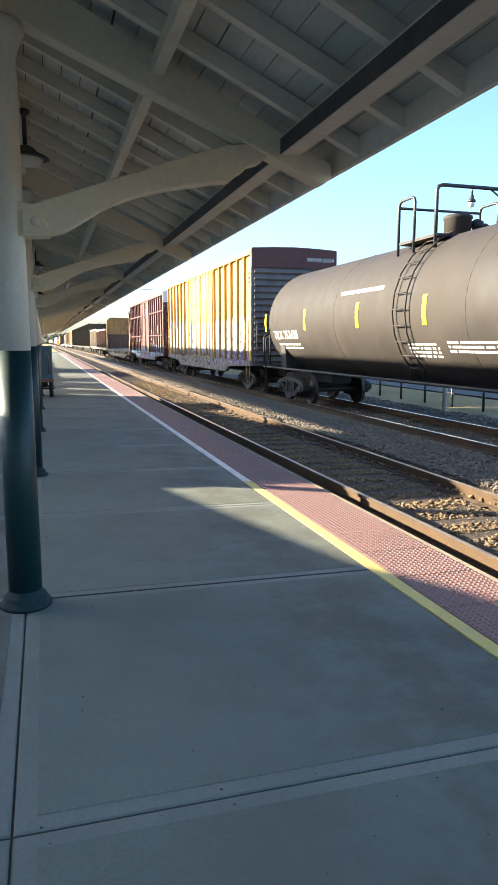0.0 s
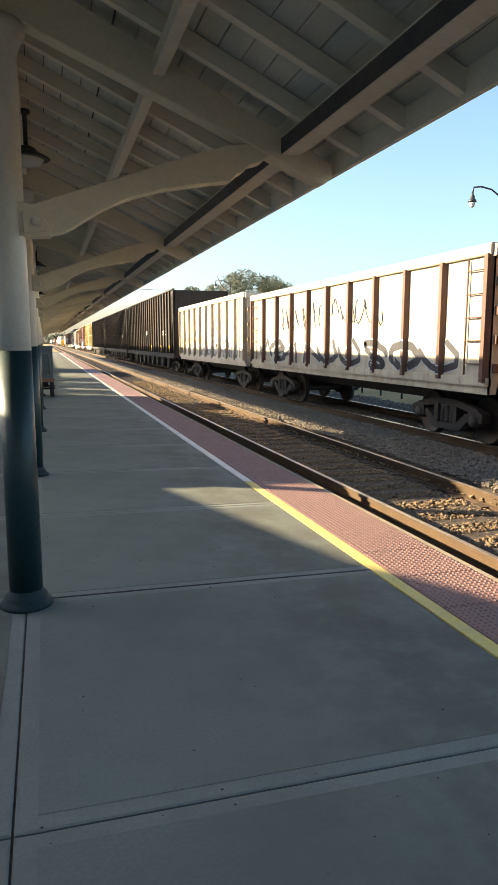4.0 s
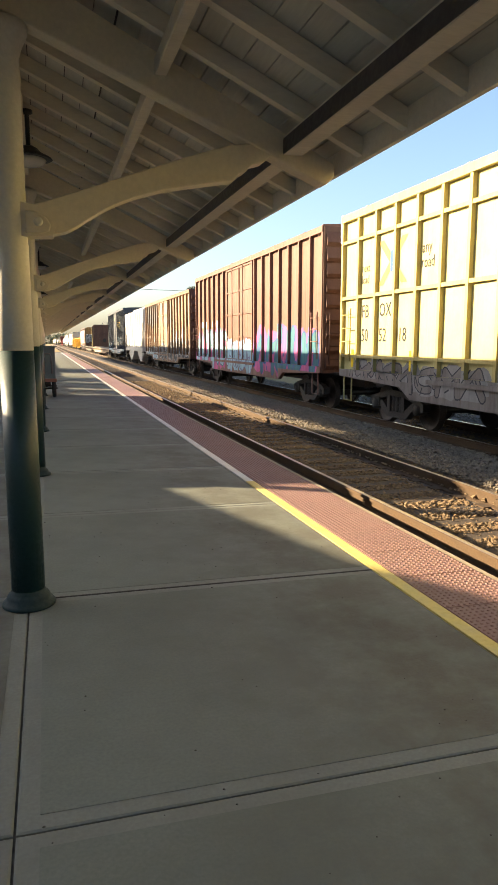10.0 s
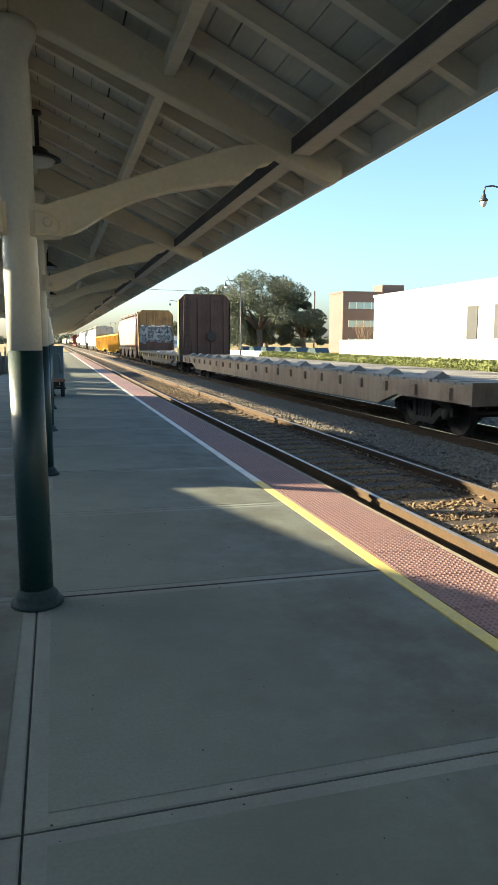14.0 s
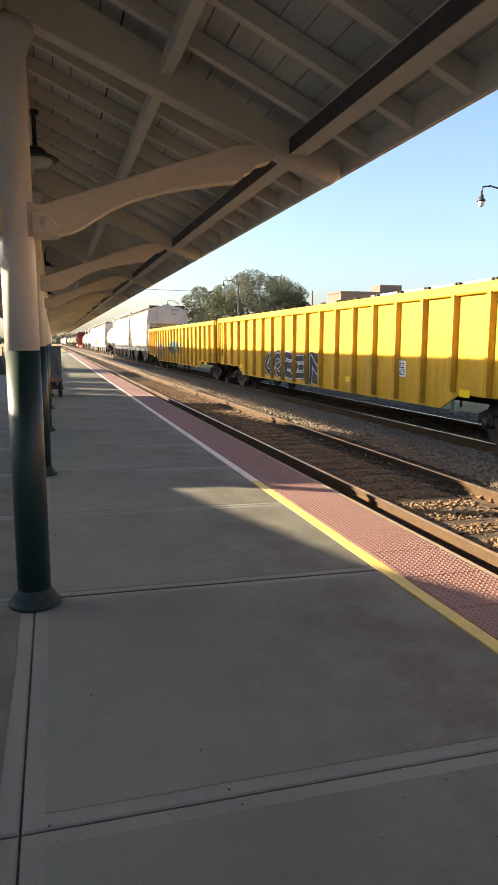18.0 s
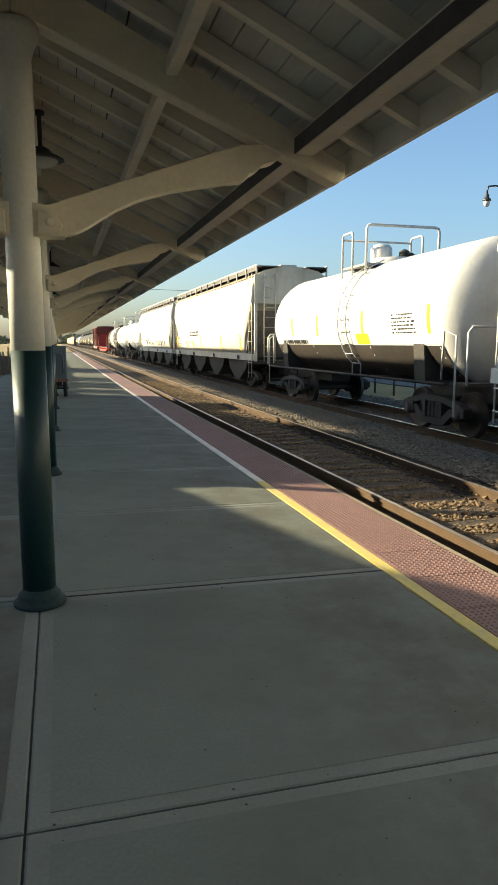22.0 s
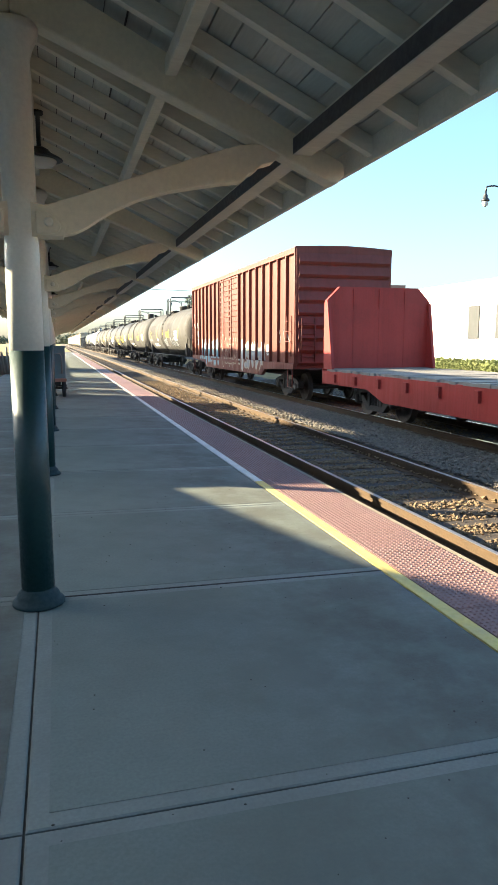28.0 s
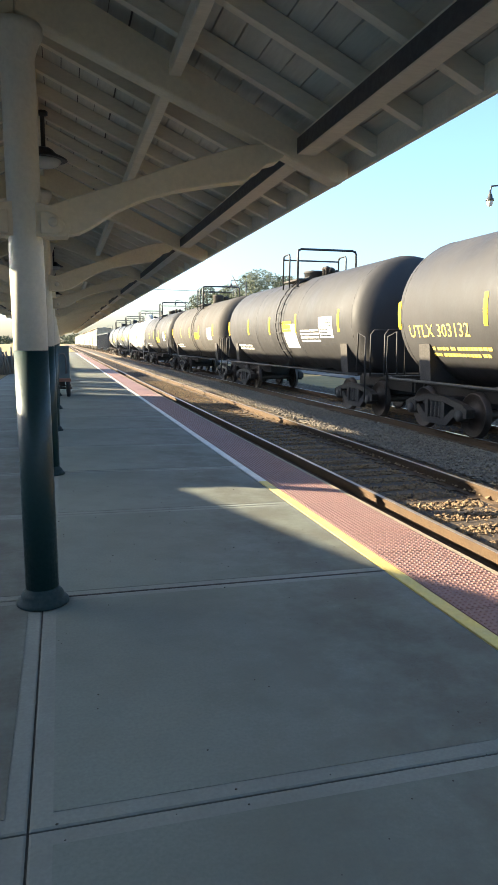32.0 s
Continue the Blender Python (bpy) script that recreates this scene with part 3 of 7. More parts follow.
def text_bars(parent, y0, y1, z0, z1, rows, mat, x, seed=1, label="lines of small unreadable stencilling"):
    """Small writing that cannot be read: rows of plain bars."""
    r = random.Random(seed)
    s = Shape()
    hh = (z1 - z0) / rows
    lo, hi = min(y0, y1), max(y0, y1)
    for k in range(rows):
        yy, za = hi, z0 + k * hh
        xx = x(za + hh / 2) if callable(x) else x
        while yy > lo + .05:
            w = min(r.uniform(.035, .14), yy - lo)
            top = za + hh * .5
            xb = x(top) if callable(x) else x
            xx = x(za) if callable(x) else x
            s.add([(xx, yy - w, za), (xx, yy, za), (xb, yy, top), (xb, yy - w, top)], [(0, 3, 2, 1)])
            yy -= w + r.choice((.02, .02, .02, .07))
    return tagged(part("stencilling", s, mat, parent, label), label, kind="stuff")


def hopper_side(z):
    """The curved covered hoppers' side at a height."""
    return -1.538 + (.05 * (1.65 - z) / .3 + .03 if z < 1.65 else .03 * (2.15 - z) / .5 if z < 2.15 else 0) + (.11 * (z - 2.95) if z > 2.95 else 0)


def round_side(r, zc, off=.008):
    return lambda z: -math.sqrt(max(.05, r * r - (z - zc) ** 2)) - off


RAISED = {}


def cut(poly, axis, lo, hi):
    """The part of a polygon (x, y, z points) with lo < p[axis] < hi."""
    for lim, keep in ((lo, 1), (hi, -1)):
        out = []
        for p, q in zip(poly, poly[1:] + poly[:1]):
            dp, dq = keep * (p[axis] - lim), keep * (q[axis] - lim)
            if dp >= 0:
                out.append(p)
            if dp * dq < 0:
                u = dp / (dp - dq)
                out.append(tuple(a + (b_ - a) * u for a, b_ in zip(p, q)))
        poly = out
        if len(poly) < 3:
            return []
    return poly


def over_ribs(car, polys, x):
    """Spreads flat patches over the side's sheet, its raised ribs and its sill."""
    s = Shape()
    info = RAISED.get(car.name)
    for k, (poly, dx) in enumerate(polys):
        bits = [(cut(poly, 2, 1.165, 9) if info and info["sill"] else poly, x)]
        if info:
            for yr in info["ribs"]:
                bits.append((cut(cut(poly, 2, info["foot"], 9) or [(0, 0, 0)] * 3, 1, yr - info["half"], yr + info["half"]), info["face"]))
            if info["sill"]:
                low = cut(poly, 2, .5, 1.165)
                if low:
                    e = info["end"]
                    bits.append((cut(cut(low, 1, -e + 3.3, e - 3.3) or [(0, 0, 0)] * 3, 2, .69, 9), info["sill"]))
                    for ya, yb in ((-e + .05, -e + 3.3), (e - 3.3, e - .05)):
                        bits.append((cut(cut(low, 1, ya, yb) or [(0, 0, 0)] * 3, 2, 1.01, 9), info["sill"]))
        for p, xx in bits:
            if len(p) >= 3:
                area = sum(p[i][1] * p[(i + 1) % len(p)][2] - p[(i + 1) % len(p)][1] * p[i][2] for i in range(len(p)))
                if abs(area) < 1e-5:
                    continue
                if area > 0:
                    p = p[::-1]
                s.add([(xx - .002 - dx, q[1], q[2]) for q in p], [tuple(range(len(p)))])
    return s


def stroke_pieces(path, t_, dx):
    """A thick painted line along (y, z) points: a quad for each stretch and a round patch at each bend."""
    out = []
    for k, ((ya, za), (yb, zb)) in enumerate(zip(path, path[1:])):
        d = math.hypot(yb - ya, zb - za) or 1
        uy, uz = (yb - ya) / d * t_, (zb - za) / d * t_
        out.append(([(0, ya - uz, za + uy), (0, yb - uz, zb + uy), (0, yb + uz, zb - uy), (0, ya + uz, za - uy)], dx + .0001 * (k % 2)))
    for y, z in path:
        out.append(([(0, y + t_ * math.cos(a * math.pi / 4 + .39), z + t_ * math.sin(a * math.pi / 4 + .39)) for a in range(8)], dx + .00025))
    return out


def scrawl(parent, seed, y0, y1, z0, z1, x, mats, letters=4, name="graffiti", label="spray-painted graffiti", turned=None):
    """Spray paint: a soft ragged ground, and swelling bubble strokes with an outline and a fill."""
    w, hh, zc = (y1 - y0) / letters, (z1 - z0) / 2, (z0 + z1) / 2
    layers = [[], [], []]
    for k in range(letters):
        rr = random.Random(seed * 31 + k)
        cy, top = y0 + (k + .5) * w, rr.uniform(.78, 1.05)
        ring = []
        for i in range(18):
            a = 2 * math.pi * i / 18
            r = rr.uniform(.86, 1.12)
            ring.append((0, cy + r * w * .60 * math.copysign(abs(math.cos(a)) ** .7, math.cos(a)), zc + r * hh * top * math.copysign(abs(math.sin(a)) ** .7, math.sin(a))))
        layers[0].append((ring, .0002 * (k % 3)))
        lean = rr.uniform(-.22, .22)

        def at(u, v):
            return cy - w * (.46 * u + lean * v * .5), zc + hh * top * .80 * v
        path_kinds = (
            [at(.75 * math.cos(a), .9 * math.sin(a)) for a in (i * .5 for i in range(-3, 9))],
            [at(.8 * math.cos(a), .45 + .45 * math.sin(a)) for a in (i * .55 for i in range(0, 8))] + [at(.75 * math.cos(a), -.45 + .45 * math.sin(a)) for a in (1.6 - i * .55 for i in range(1, 7))],
            [at(-.75, -.95), at(-.45, 0), at(-.1, .95), at(.25, .2), at(.75, -.95)],
            [at(-.7, .9), at(-.72, 0), at(-.65, -.6), at(-.2, -.95), at(.4, -.85), at(.7, -.2), at(.72, .9)],
            [at(-.7, -.95), at(-.7, .9), at(0, .1), at(.65, .9), at(.72, -.95)],
            [at(.7, .85), at(-.6, .9), at(-.68, 0), at(.35, .05), at(-.65, 0), at(-.6, -.9), at(.75, -.85)],
        )
        turn, flip = rr.uniform(-.55, .55), rr.choice((-1, 1))
        path_kinds = [[(cy + flip * ((p[0] - cy) * math.cos(turn) - (p[1] - zc) * math.sin(turn) * w / (2.4 * hh)) * 1.25, zc + ((p[1] - zc) * math.cos(turn) + (p[0] - cy) * math.sin(turn) * hh * 1.6 / w) * .92) for p in q] for q in path_kinds]
        path = [(p[0] + rr.uniform(-.05, .05) * w, p[1] + rr.uniform(-.06, .06) * hh) for p in path_kinds[rr.randrange(6)]]
        th = min(w * .15, hh * .21) * rr.uniform(.85, 1.2)
        layers[1] += stroke_pieces(path, th * 1.26, .0008 + .0003 * (k % 2))
        layers[2] += stroke_pieces(path, th * .9, .0018 + .0003 * (k % 2))
        for _ in range(2):
            yd, zd = cy + w * rr.uniform(-.45, .45), zc + hh * rr.uniform(-.9, .6)
            layers[1] += stroke_pieces([(yd, zd), (yd + rr.uniform(-.2, .2) * w, zd + rr.uniform(.1, .5) * hh)], th * .22, .0028)
    use = (mats[0], mats[1], mats[2] if len(mats) > 2 else mats[0]) if len(mats) > 1 else (mats[0],)
    for lay, mat in enumerate(use):
        if mat is None:
            continue
        g = tagged(part(name, over_ribs(parent, layers[lay], x), mat, parent, label), label, kind="stuff")
        if turned is not None:
            g.rotation_euler, g.location = (0, 0, math.pi / 2), (0, turned - .02, 0)


def tag_scrawl(parent, seed, y0, y1, z0, z1, x, mat, strokes=7, label="thin spray-painted tag"):
    """A thin hand-drawn tag: a row of looping letter-like strokes."""
    rnd = random.Random(seed)
    s = Shape()
    n = max(2, strokes, int((y1 - y0) / .42))
    w = (y1 - y0) / n
    for k in range(n):
        if rnd.random() < .1:
            continue
        yc, zc, hh = y1 - (k + .5) * w, (z0 + z1) / 2, (z1 - z0) / 2 * rnd.uniform(.55, 1)
        a0, turns, sk = rnd.uniform(0, 6), rnd.uniform(2.4, 5.2) * rnd.choice((-1, 1)), rnd.uniform(-.5, .5)
        pts = []
        for i in range(11):
            a = a0 + turns * i / 10
            r = rnd.uniform(.85, 1.1)
            zz = zc + hh * r * math.sin(a * 1.3)
            pts.append((x(zz) if callable(x) else x, yc + w * .42 * r * math.cos(a) + sk * w * (i / 10 - .5), zz))
        s.tube(pts, .011, 4)
    tagged(part("graffiti", s, mat, parent, label), label, kind="stuff")


GRAF = {k: spray_paint("spray_" + k, c) for k, c in dict(white=(.52, .53, .53), chalk=(.33, .325, .31), ash=(.20, .195, .185), black=(.025, .025, .03), teal=(.025, .125, .155), blue=(.02, .075, .22), pink=(.42, .075, .21), yellow=(.55, .43, .08), green=(.05, .32, .12), purple=(.105, .075, .17), silver=(.34, .35, .355), red=(.45, .06, .04), sky=(.24, .40, .48)).items()}


# ---- boxcar ----
def boxcar(label, mat, length, h=4.62, w=3.06, bays=13, door=(-1.5, 1.5), door_mat=None, end_mat=None, top_mat=None, rib_mat=None, bands=(), exterior_ribs=True, roof_mat=None, sill=1.0, group="freight cars of the train", door_style="bars", door_n=4, end_n=9, sill_mat=None):
    car = thing("boxcar", label, "freight car", group)
    L, W = length / 2, w / 2
    rib_mat, door_mat, end_mat, roof_mat = rib_mat or mat, door_mat or mat, end_mat or mat, roof_mat or mat
    sill_mat = sill_mat or rib_mat
    body = part("body", Shape().box(-W + .09, W - .09, -L + .05, L - .05, sill, h - .09), mat, car)
    RAISED[car.name] = dict(ribs=[y for y in (-L + .06 + (length - .12) * k / bays for k in range(bays + 1)) if not door[0] - .12 < y < door[1] + .12], half=.04, face=-W, foot=sill + .15, sill=-W - .012, end=L)
    rp = [(-W, h - .09), (-W + .02, h - .06), (-W * .5, h - .02), (0, h), (W * .5, h - .02), (W - .02, h - .06), (W, h - .09)]
    roof = part("roof", Shape().prism(rp + [(W - .1, h - .13), (-W + .1, h - .13)], -L, L), roof_mat, car)
    rs = Shape()
    nb = int(length / 1.2)
    for k in range(nb + 1):
        yy = -L + .05 + (length - .1) * k / nb
        rs.prism([(p[0] * 1.0, p[1] + .012) for p in rp] + [(W - .1, h - .085), (-W + .1, h - .085)], yy - .035, yy + .035)
    part("roof_rib", rs, roof_mat, roof)
    for sx in (-1, 1):
        part("side_sill", Shape().prism([(-L + .05, sill), (-L + 2.9, sill - .1), (-L + 3.3, sill - .32), (L - 3.3, sill - .32), (L - 2.9, sill - .1), (L - .05, sill), (L - .05, sill + .16), (-L + .05, sill + .16)], min(sx * (W - .10), sx * (W + .01)), max(sx * (W - .10), sx * (W + .01)), axis="x"), sill_mat, car)
        part("top_chord", Shape().box(min(sx * (W - .10), sx * (W + .012)), max(sx * (W - .10), sx * (W + .012)), -L + .02, L - .02, h - .23, h - .08), rib_mat, car)
        rib = Shape().box(min(sx * (W - .10), sx * W), max(sx * (W - .10), sx * W), -.04, .04, sill + .15, h - .22).mesh("side_rib", rib_mat)
        for k in range(bays + 1):
            yy = -L + .06 + (length - .12) * k / bays
            if not (door[0] - .12 < yy < door[1] + .12):
                part("side_rib", rib, None, car, at=(0, yy, 0))
        for zb in bands:
            for a, b in ((-L + .05, door[0] - .15), (door[1] + .15, L - .05)):
                part("side_band", Shape().box(min(sx * (W - .10), sx * (W - .008)), max(sx * (W - .10), sx * (W - .008)), a, b, zb - .035, zb + .035), rib_mat, car)
        d = part("door", Shape().box(min(sx * (W - .09), sx * (W - .03)), max(sx * (W - .09), sx * (W - .03)), door[0], door[1], sill + .12, h - .25), door_mat, car)
        n = door_n
        f = Shape().box(min(sx * (W - .04), sx * (W + .005)), max(sx * (W - .04), sx * (W + .005)), door[0], door[1], -.03, .03).mesh("door_rib", door_mat)
        for k in range(n + 1):
            part("door_rib", f, None, d, at=(0, 0, sill + .16 + (h - .45 - sill) * k / n))
        f = Shape().box(min(sx * (W - .04), sx * (W + .009)), max(sx * (W - .04), sx * (W + .009)), -.045, .045, sill + .12, h - .25).mesh("door_stile", door_mat)
        for yy in (door[0] + .03, (door[0] + door[1]) / 2, door[1] - .03):
            part("door_stile", f, None, d, at=(0, yy, 0))
        if door_style == "double":
            for yy in ((door[0] + door[1]) / 2 - .10, (door[0] + door[1]) / 2 + .10):
                part("door_stile", f, None, d, at=(0, yy, 0))
        if door_style in ("bars", "double"):
            for q in (.3, .72) if door_style == "bars" else (.08, .19, .40, .60, .81, .92):
                yy = door[0] + (door[1] - door[0]) * q
                part("lock_bar", Shape().tube([(sx * (W + .04), yy, sill + .2), (sx * (W + .04), yy, h - .28)], .02, 6), rib_mat, d)
        part("door_track", Shape().box(min(sx * (W - .02), sx * (W + .05)), max(sx * (W - .02), sx * (W + .05)), door[0] - .3, door[1] + abs(door[1] - door[0]) * .55, sill + .02, sill + .10), sill_mat, car)
        for e in (-1, 1):
            ladder(car, sx * W, e * (L - .42), sill + .35, sill + 1.55 + (0 if e < 0 else 0), rib_mat, steps=4)
            st = Shape()
            st.tube([(sx * (W - .03), e * (L - .25), sill), (sx * (W - .03), e * (L - .25), .45), (sx * (W - .03), e * (L - .65), .45), (sx * (W - .03), e * (L - .65), sill)], .018, 6)
            part("step", st, rib_mat, car)
    for e in (-1, 1):
        es = Shape()
        top = h - (.66 if top_mat else .2)
        for k in range(end_n):
            za, zb = (sill + .1 + (top - sill - .1) * q / end_n for q in (k, k + 1))
            es.prism([(e * (L - .05), za), (e * (L + .045), za + .03 * (zb - za)), (e * (L + .085), za + .25 * (zb - za)), (e * (L + .012), za + .93 * (zb - za)), (e * (L - .05), zb)], -W + .10, W - .10, axis="x")
        part("end_corrugation", es, end_mat, car)
        part("end_panel", Shape().box(-W + .03, W - .03, min(e * (L - .05), e * (L + .012)), max(e * (L - .05), e * (L + .012)), sill, h - .10), end_mat, car)
        if top_mat:
            part("end_header", Shape().prism([(p[0] * .99, p[1] + .025) for p in rp] + [(W * .99, h - .66), (-W * .99, h - .66)], min(e * L, e * (L + .06)), max(e * L, e * (L + .06))), top_mat, car)
        ladder(car, -W + .4, e * (L + .07), sill + .2, sill + 1.5, end_mat, steps=4, along="x")
        if e < 0:
            part("brake_wheel", Shape().lathe([(.26, -.02), (.28, 0), (.26, .02)], 16, "y", (.55, -L - .16, sill + 1.4)), STEEL_DARK, car)
            part("crossover_step", Shape().box(-1.2, 1.2, -L - .32, -L - .05, sill - .02, sill + .02), STEEL_DARK, car)
    part("underframe", Shape().box(-.35, .35, -L - .1, L + .1, .62, sill).box(-W + .2, W - .2, -L + 3.4, L - 3.4, sill - .22, sill), STEEL_DARK, car)
    trucks(car, length, 1.95)
    return car


# ---- open hopper / wood-chip hopper ----
def open_hopper(label, mat, length, h=4.57, w=3.06, bays=22, rib_mat=None, group="freight cars of the train"):
    car = thing("open_hopper", label, "freight car", group)
    L, W = length / 2, w / 2
    rib_mat = rib_mat or mat
    zs = 1.18
    cut = 1.9
    shell = Shape()
    for sx in (-1, 1):
        shell.prism([(-L + .05, h - .1), (-L + .05, 3.3), (-L + cut, zs), (L - cut, zs), (L - .05, 3.3), (L - .05, h - .1)], min(sx * (W - .06), sx * (W - .03)), max(sx * (W - .06), sx * (W - .03)), axis="x")
    part("side_sheet", shell, mat, car)
    for e in (-1, 1):
        s = Shape()
        s.prism([(e * (L - .14), h - .12), (e * (L - .07), h - .12), (e * (L - .07), 3.25), (e * (L - 2.9), 1.0), (e * (L - 2.96), 1.05), (e * (L - .14), 3.3)], -W + .06, W - .06, axis="x")
        part("slope_sheet", s, rib_mat, car, "sloping end sheet")
        part("end_wall", Shape().box(-W + .07, W - .07, min(e * (L - .06), e * (L - .02)), max(e * (L - .06), e * (L - .02)), 1.06, h - .08), mat, car, "black end wall")
    part("load_floor", Shape().box(-W + .07, W - .07, -L + 2.5, L - 2.5, 1.05, 1.12), mat, car)
    for sx in (-1, 1):
        part("top_chord", Shape().box(min(sx * (W - .09), sx * (W + .03)), max(sx * (W - .09), sx * (W + .03)), -L, L, h - .07, h), GRIME, car)
        part("side_sill", Shape().box(min(sx * (W - .08), sx * (W + .02)), max(sx * (W - .08), sx * (W + .02)), -L, L, zs - .26, zs), GRIME, car)
        rib = Shape().box(min(sx * (W - .04), sx * (W + .06)), max(sx * (W - .04), sx * (W + .06)), -.032, .032, zs, h - .06)
        for q in range(9):
            for d in (-.075, .075):
                zz = zs + .2 + (h - .5 - zs) * q / 8
                rib.box(min(sx * (W - .04), sx * (W - .012)), max(sx * (W - .04), sx * (W - .012)), d - .014, d + .014, zz - .014, zz + .014)
        rib = rib.mesh("side_stake", rib_mat)
        for k in range(1, bays):
            part("side_stake", rib, None, car, at=(0, -L + length * k / bays, 0))
        for e in (-1, 1):
            ladder(car, sx * (W - .03), e * (L - .35), .5, h - .3, rib_mat, w=.45, steps=10)
            part("corner_post", Shape().box(min(sx * (W - .1), sx * W), max(sx * (W - .1), sx * W), min(e * (L - .14), e * (L - .02)), max(e * (L - .14), e * (L - .02)), zs, h - .1), rib_mat, car)
    for k in range(8):
        yb = -L + 3.2 + (length - 6.4) * k / 7
        b = Shape()
        b.prism([(yb - .62, 1.05), (yb + .62, 1.05), (yb + .42, .62), (yb + .24, .32), (yb - .24, .32), (yb - .42, .62)], -W + .25, W - .25, axis="x")
        part("hopper_bay", b, GRIME, car)
    for e in (-1, 1):
        part("end_platform", Shape().box(-W + .05, W - .05, min(e * (L - 1.9), e * (L - .02)), max(e * (L - 1.9), e * (L - .02)), .95, 1.05), STEEL_DARK, car)
        part("end_rail", Shape().tube([(-W + .1, e * (L - .05), 1.05), (-W + .1, e * (L - .05), 2.0), (W - .1, e * (L - .05), 2.0), (W - .1, e * (L - .05), 1.05)], .022, 6), rib_mat, car)
    part("underframe", Shape().box(-.3, .3, -L - .1, L + .1, .62, 1.0), STEEL_DARK, car)
    trucks(car, length, 1.8)
    return car


# ---- covered hopper ----
def covered_hopper(label, mat, length, h=4.6, w=3.06, curved=True, ribs=0, sill_mat=None, roof_mat=None, grime_mat=None, group="freight cars of the train", rust_top=None, edge_rail=True):
    car = thing("covered_hopper", label, "freight car", group)
    L, W = length / 2, w / 2
    sill_mat, roof_mat = sill_mat or mat, roof_mat or mat
    zs = 1.35
    cut = 1.15
    if curved:
        half = [(W - .09, zs), (W - .03, zs + .3), (W, zs + .8), (W, zs + 1.6), (W - .05, h - .75), (W - .18, h - .42), (W - .5, h - .2), (.5, h - .08)]
    else:
        half = [(W - .03, zs), (W - .03, h - .45), (W - .12, h - .36), (.6, h - .1)]
    prof = [(x, z) for x, z in half] + [(-x, z) for x, z in reversed(half)]
    body = Shape()
    n = len(prof)
    # the shell narrows in side view towards the ends' lower corners
    rings = [(-L + .02, 1.0), (-L + .06, 1.0), (-L + cut * .5, .66), (-L + cut * .93, .32), (-L + cut, 0.0), (L - cut, 0.0), (L - cut * .93, .32), (L - cut * .5, .66), (L - .06, 1.0), (L - .02, 1.0)]
    vs = []
    zc = 3.25
    for yy, q in rings:
        for x, z in prof:
            zz = z if z > zc else z + (zc - z) * (.95 * q)
            xx = x
            vs.append((xx, yy, zz))
    fs = [(i * n + k, i * n + (k + 1) % n, (i + 1) * n + (k + 1) % n, (i + 1) * n + k)[::-1] for i in range(len(rings) - 1) for k in range(n)]
    body.add(vs, fs, curved)
    m = (len(rings) - 1) * n
    body.f += [tuple(range(n)), tuple(m + k for k in reversed(range(n)))]
    body.s += [False, False]
    # end cut-outs are left open: posts and slope sheets stand behind them
    b = part("body", body, mat, car)
    part("roof", Shape().prism([(-.62, h - .12), (.62, h - .12), (.55, h - .03), (-.55, h - .03)], -L + .3, L - .3), roof_mat, car)
    for k in range(5):
        yy = -L + 1.2 + (length - 2.4) * k / 4
        part("hatch_cover", Shape().cbox(-.32, .32, yy - .8, yy + .8, h - .05, h + .05, .02), roof_mat, car)
    for sx in (-1, 1):
        part("side_sill", Shape().box(min(sx * (W - .14), sx * (W - .02)), max(sx * (W - .14), sx * (W - .02)), -L, L, zs - .22, zs + .02), sill_mat, car)
        part("eave_rail", Shape().tube([(sx * (W - .17), -L + .05, h - .40), (sx * (W - .17), L - .05, h - .40)], .035, 6), rust_top or mat, car)
        if rust_top:
            sl = half[5:] if curved else half[2:]
            part("roof_slope", Shape().prism([(sx * (x + .004), z + .006) for x, z in sl] + [(sx * (x - .03), z - .03) for x, z in reversed(sl)], -L + .04, L - .04), DUSTROOF, car, "dusty tan roof slope")
            for q in (-.78, -.26, .3, .8):
                part("jacking_pad", Shape().prism([(q * L - .11, zs - .20), (q * L + .11, zs - .20), (q * L + .11, zs - .08), (q * L + .03, zs - .04), (q * L - .11, zs - .08)], min(sx * (W - .03), sx * (W + .02)), max(sx * (W - .03), sx * (W + .02)), axis="x"), STEEL_DARK, car)
        if ribs:
            rm = Shape().box(min(sx * (W - .05), sx * (W + .015)), max(sx * (W - .05), sx * (W + .015)), -.025, .025, zs, h - .42).mesh("side_rib", mat)
            for k in range(1, ribs):
                part("side_rib", rm, None, car, at=(0, -L + cut * .5 + (length - cut) * k / ribs, 0))
        bo = 1.32 if edge_rail else .80
        wk = part("running_board", Shape().box(min(sx * .5, sx * bo), max(sx * .5, sx * bo), -L - .1, L + .1, h - .08, h - .05), MESH_GREY, car, "steel grating walkway")
        rl = Shape()
        if not edge_rail:
            rl.box(min(sx * .74, sx * .80), max(sx * .74, sx * .80), -L, L, h - .14, h - .08)
            part("walkway_support", rl, mat, wk)
            for e in (-1, 1):
                ladder(car, sx * (W - .03), e * (L - .30), .5, h - .4, mat, w=.42, steps=9)
            continue
        rl.box(min(sx * 1.32, sx * 1.345), max(sx * 1.32, sx * 1.345), -L - .05, L + .05, h - .045, h - .01)
        nr = max(8, int(length / 1.35))
        for k in range(nr + 1):
            yy = -L + length * k / nr
            rl.box(min(sx * 1.30, sx * 1.35), max(sx * 1.30, sx * 1.35), yy - .025, yy + .025, h - .48, h - .03)
        part("walkway_support", rl, mat, wk)
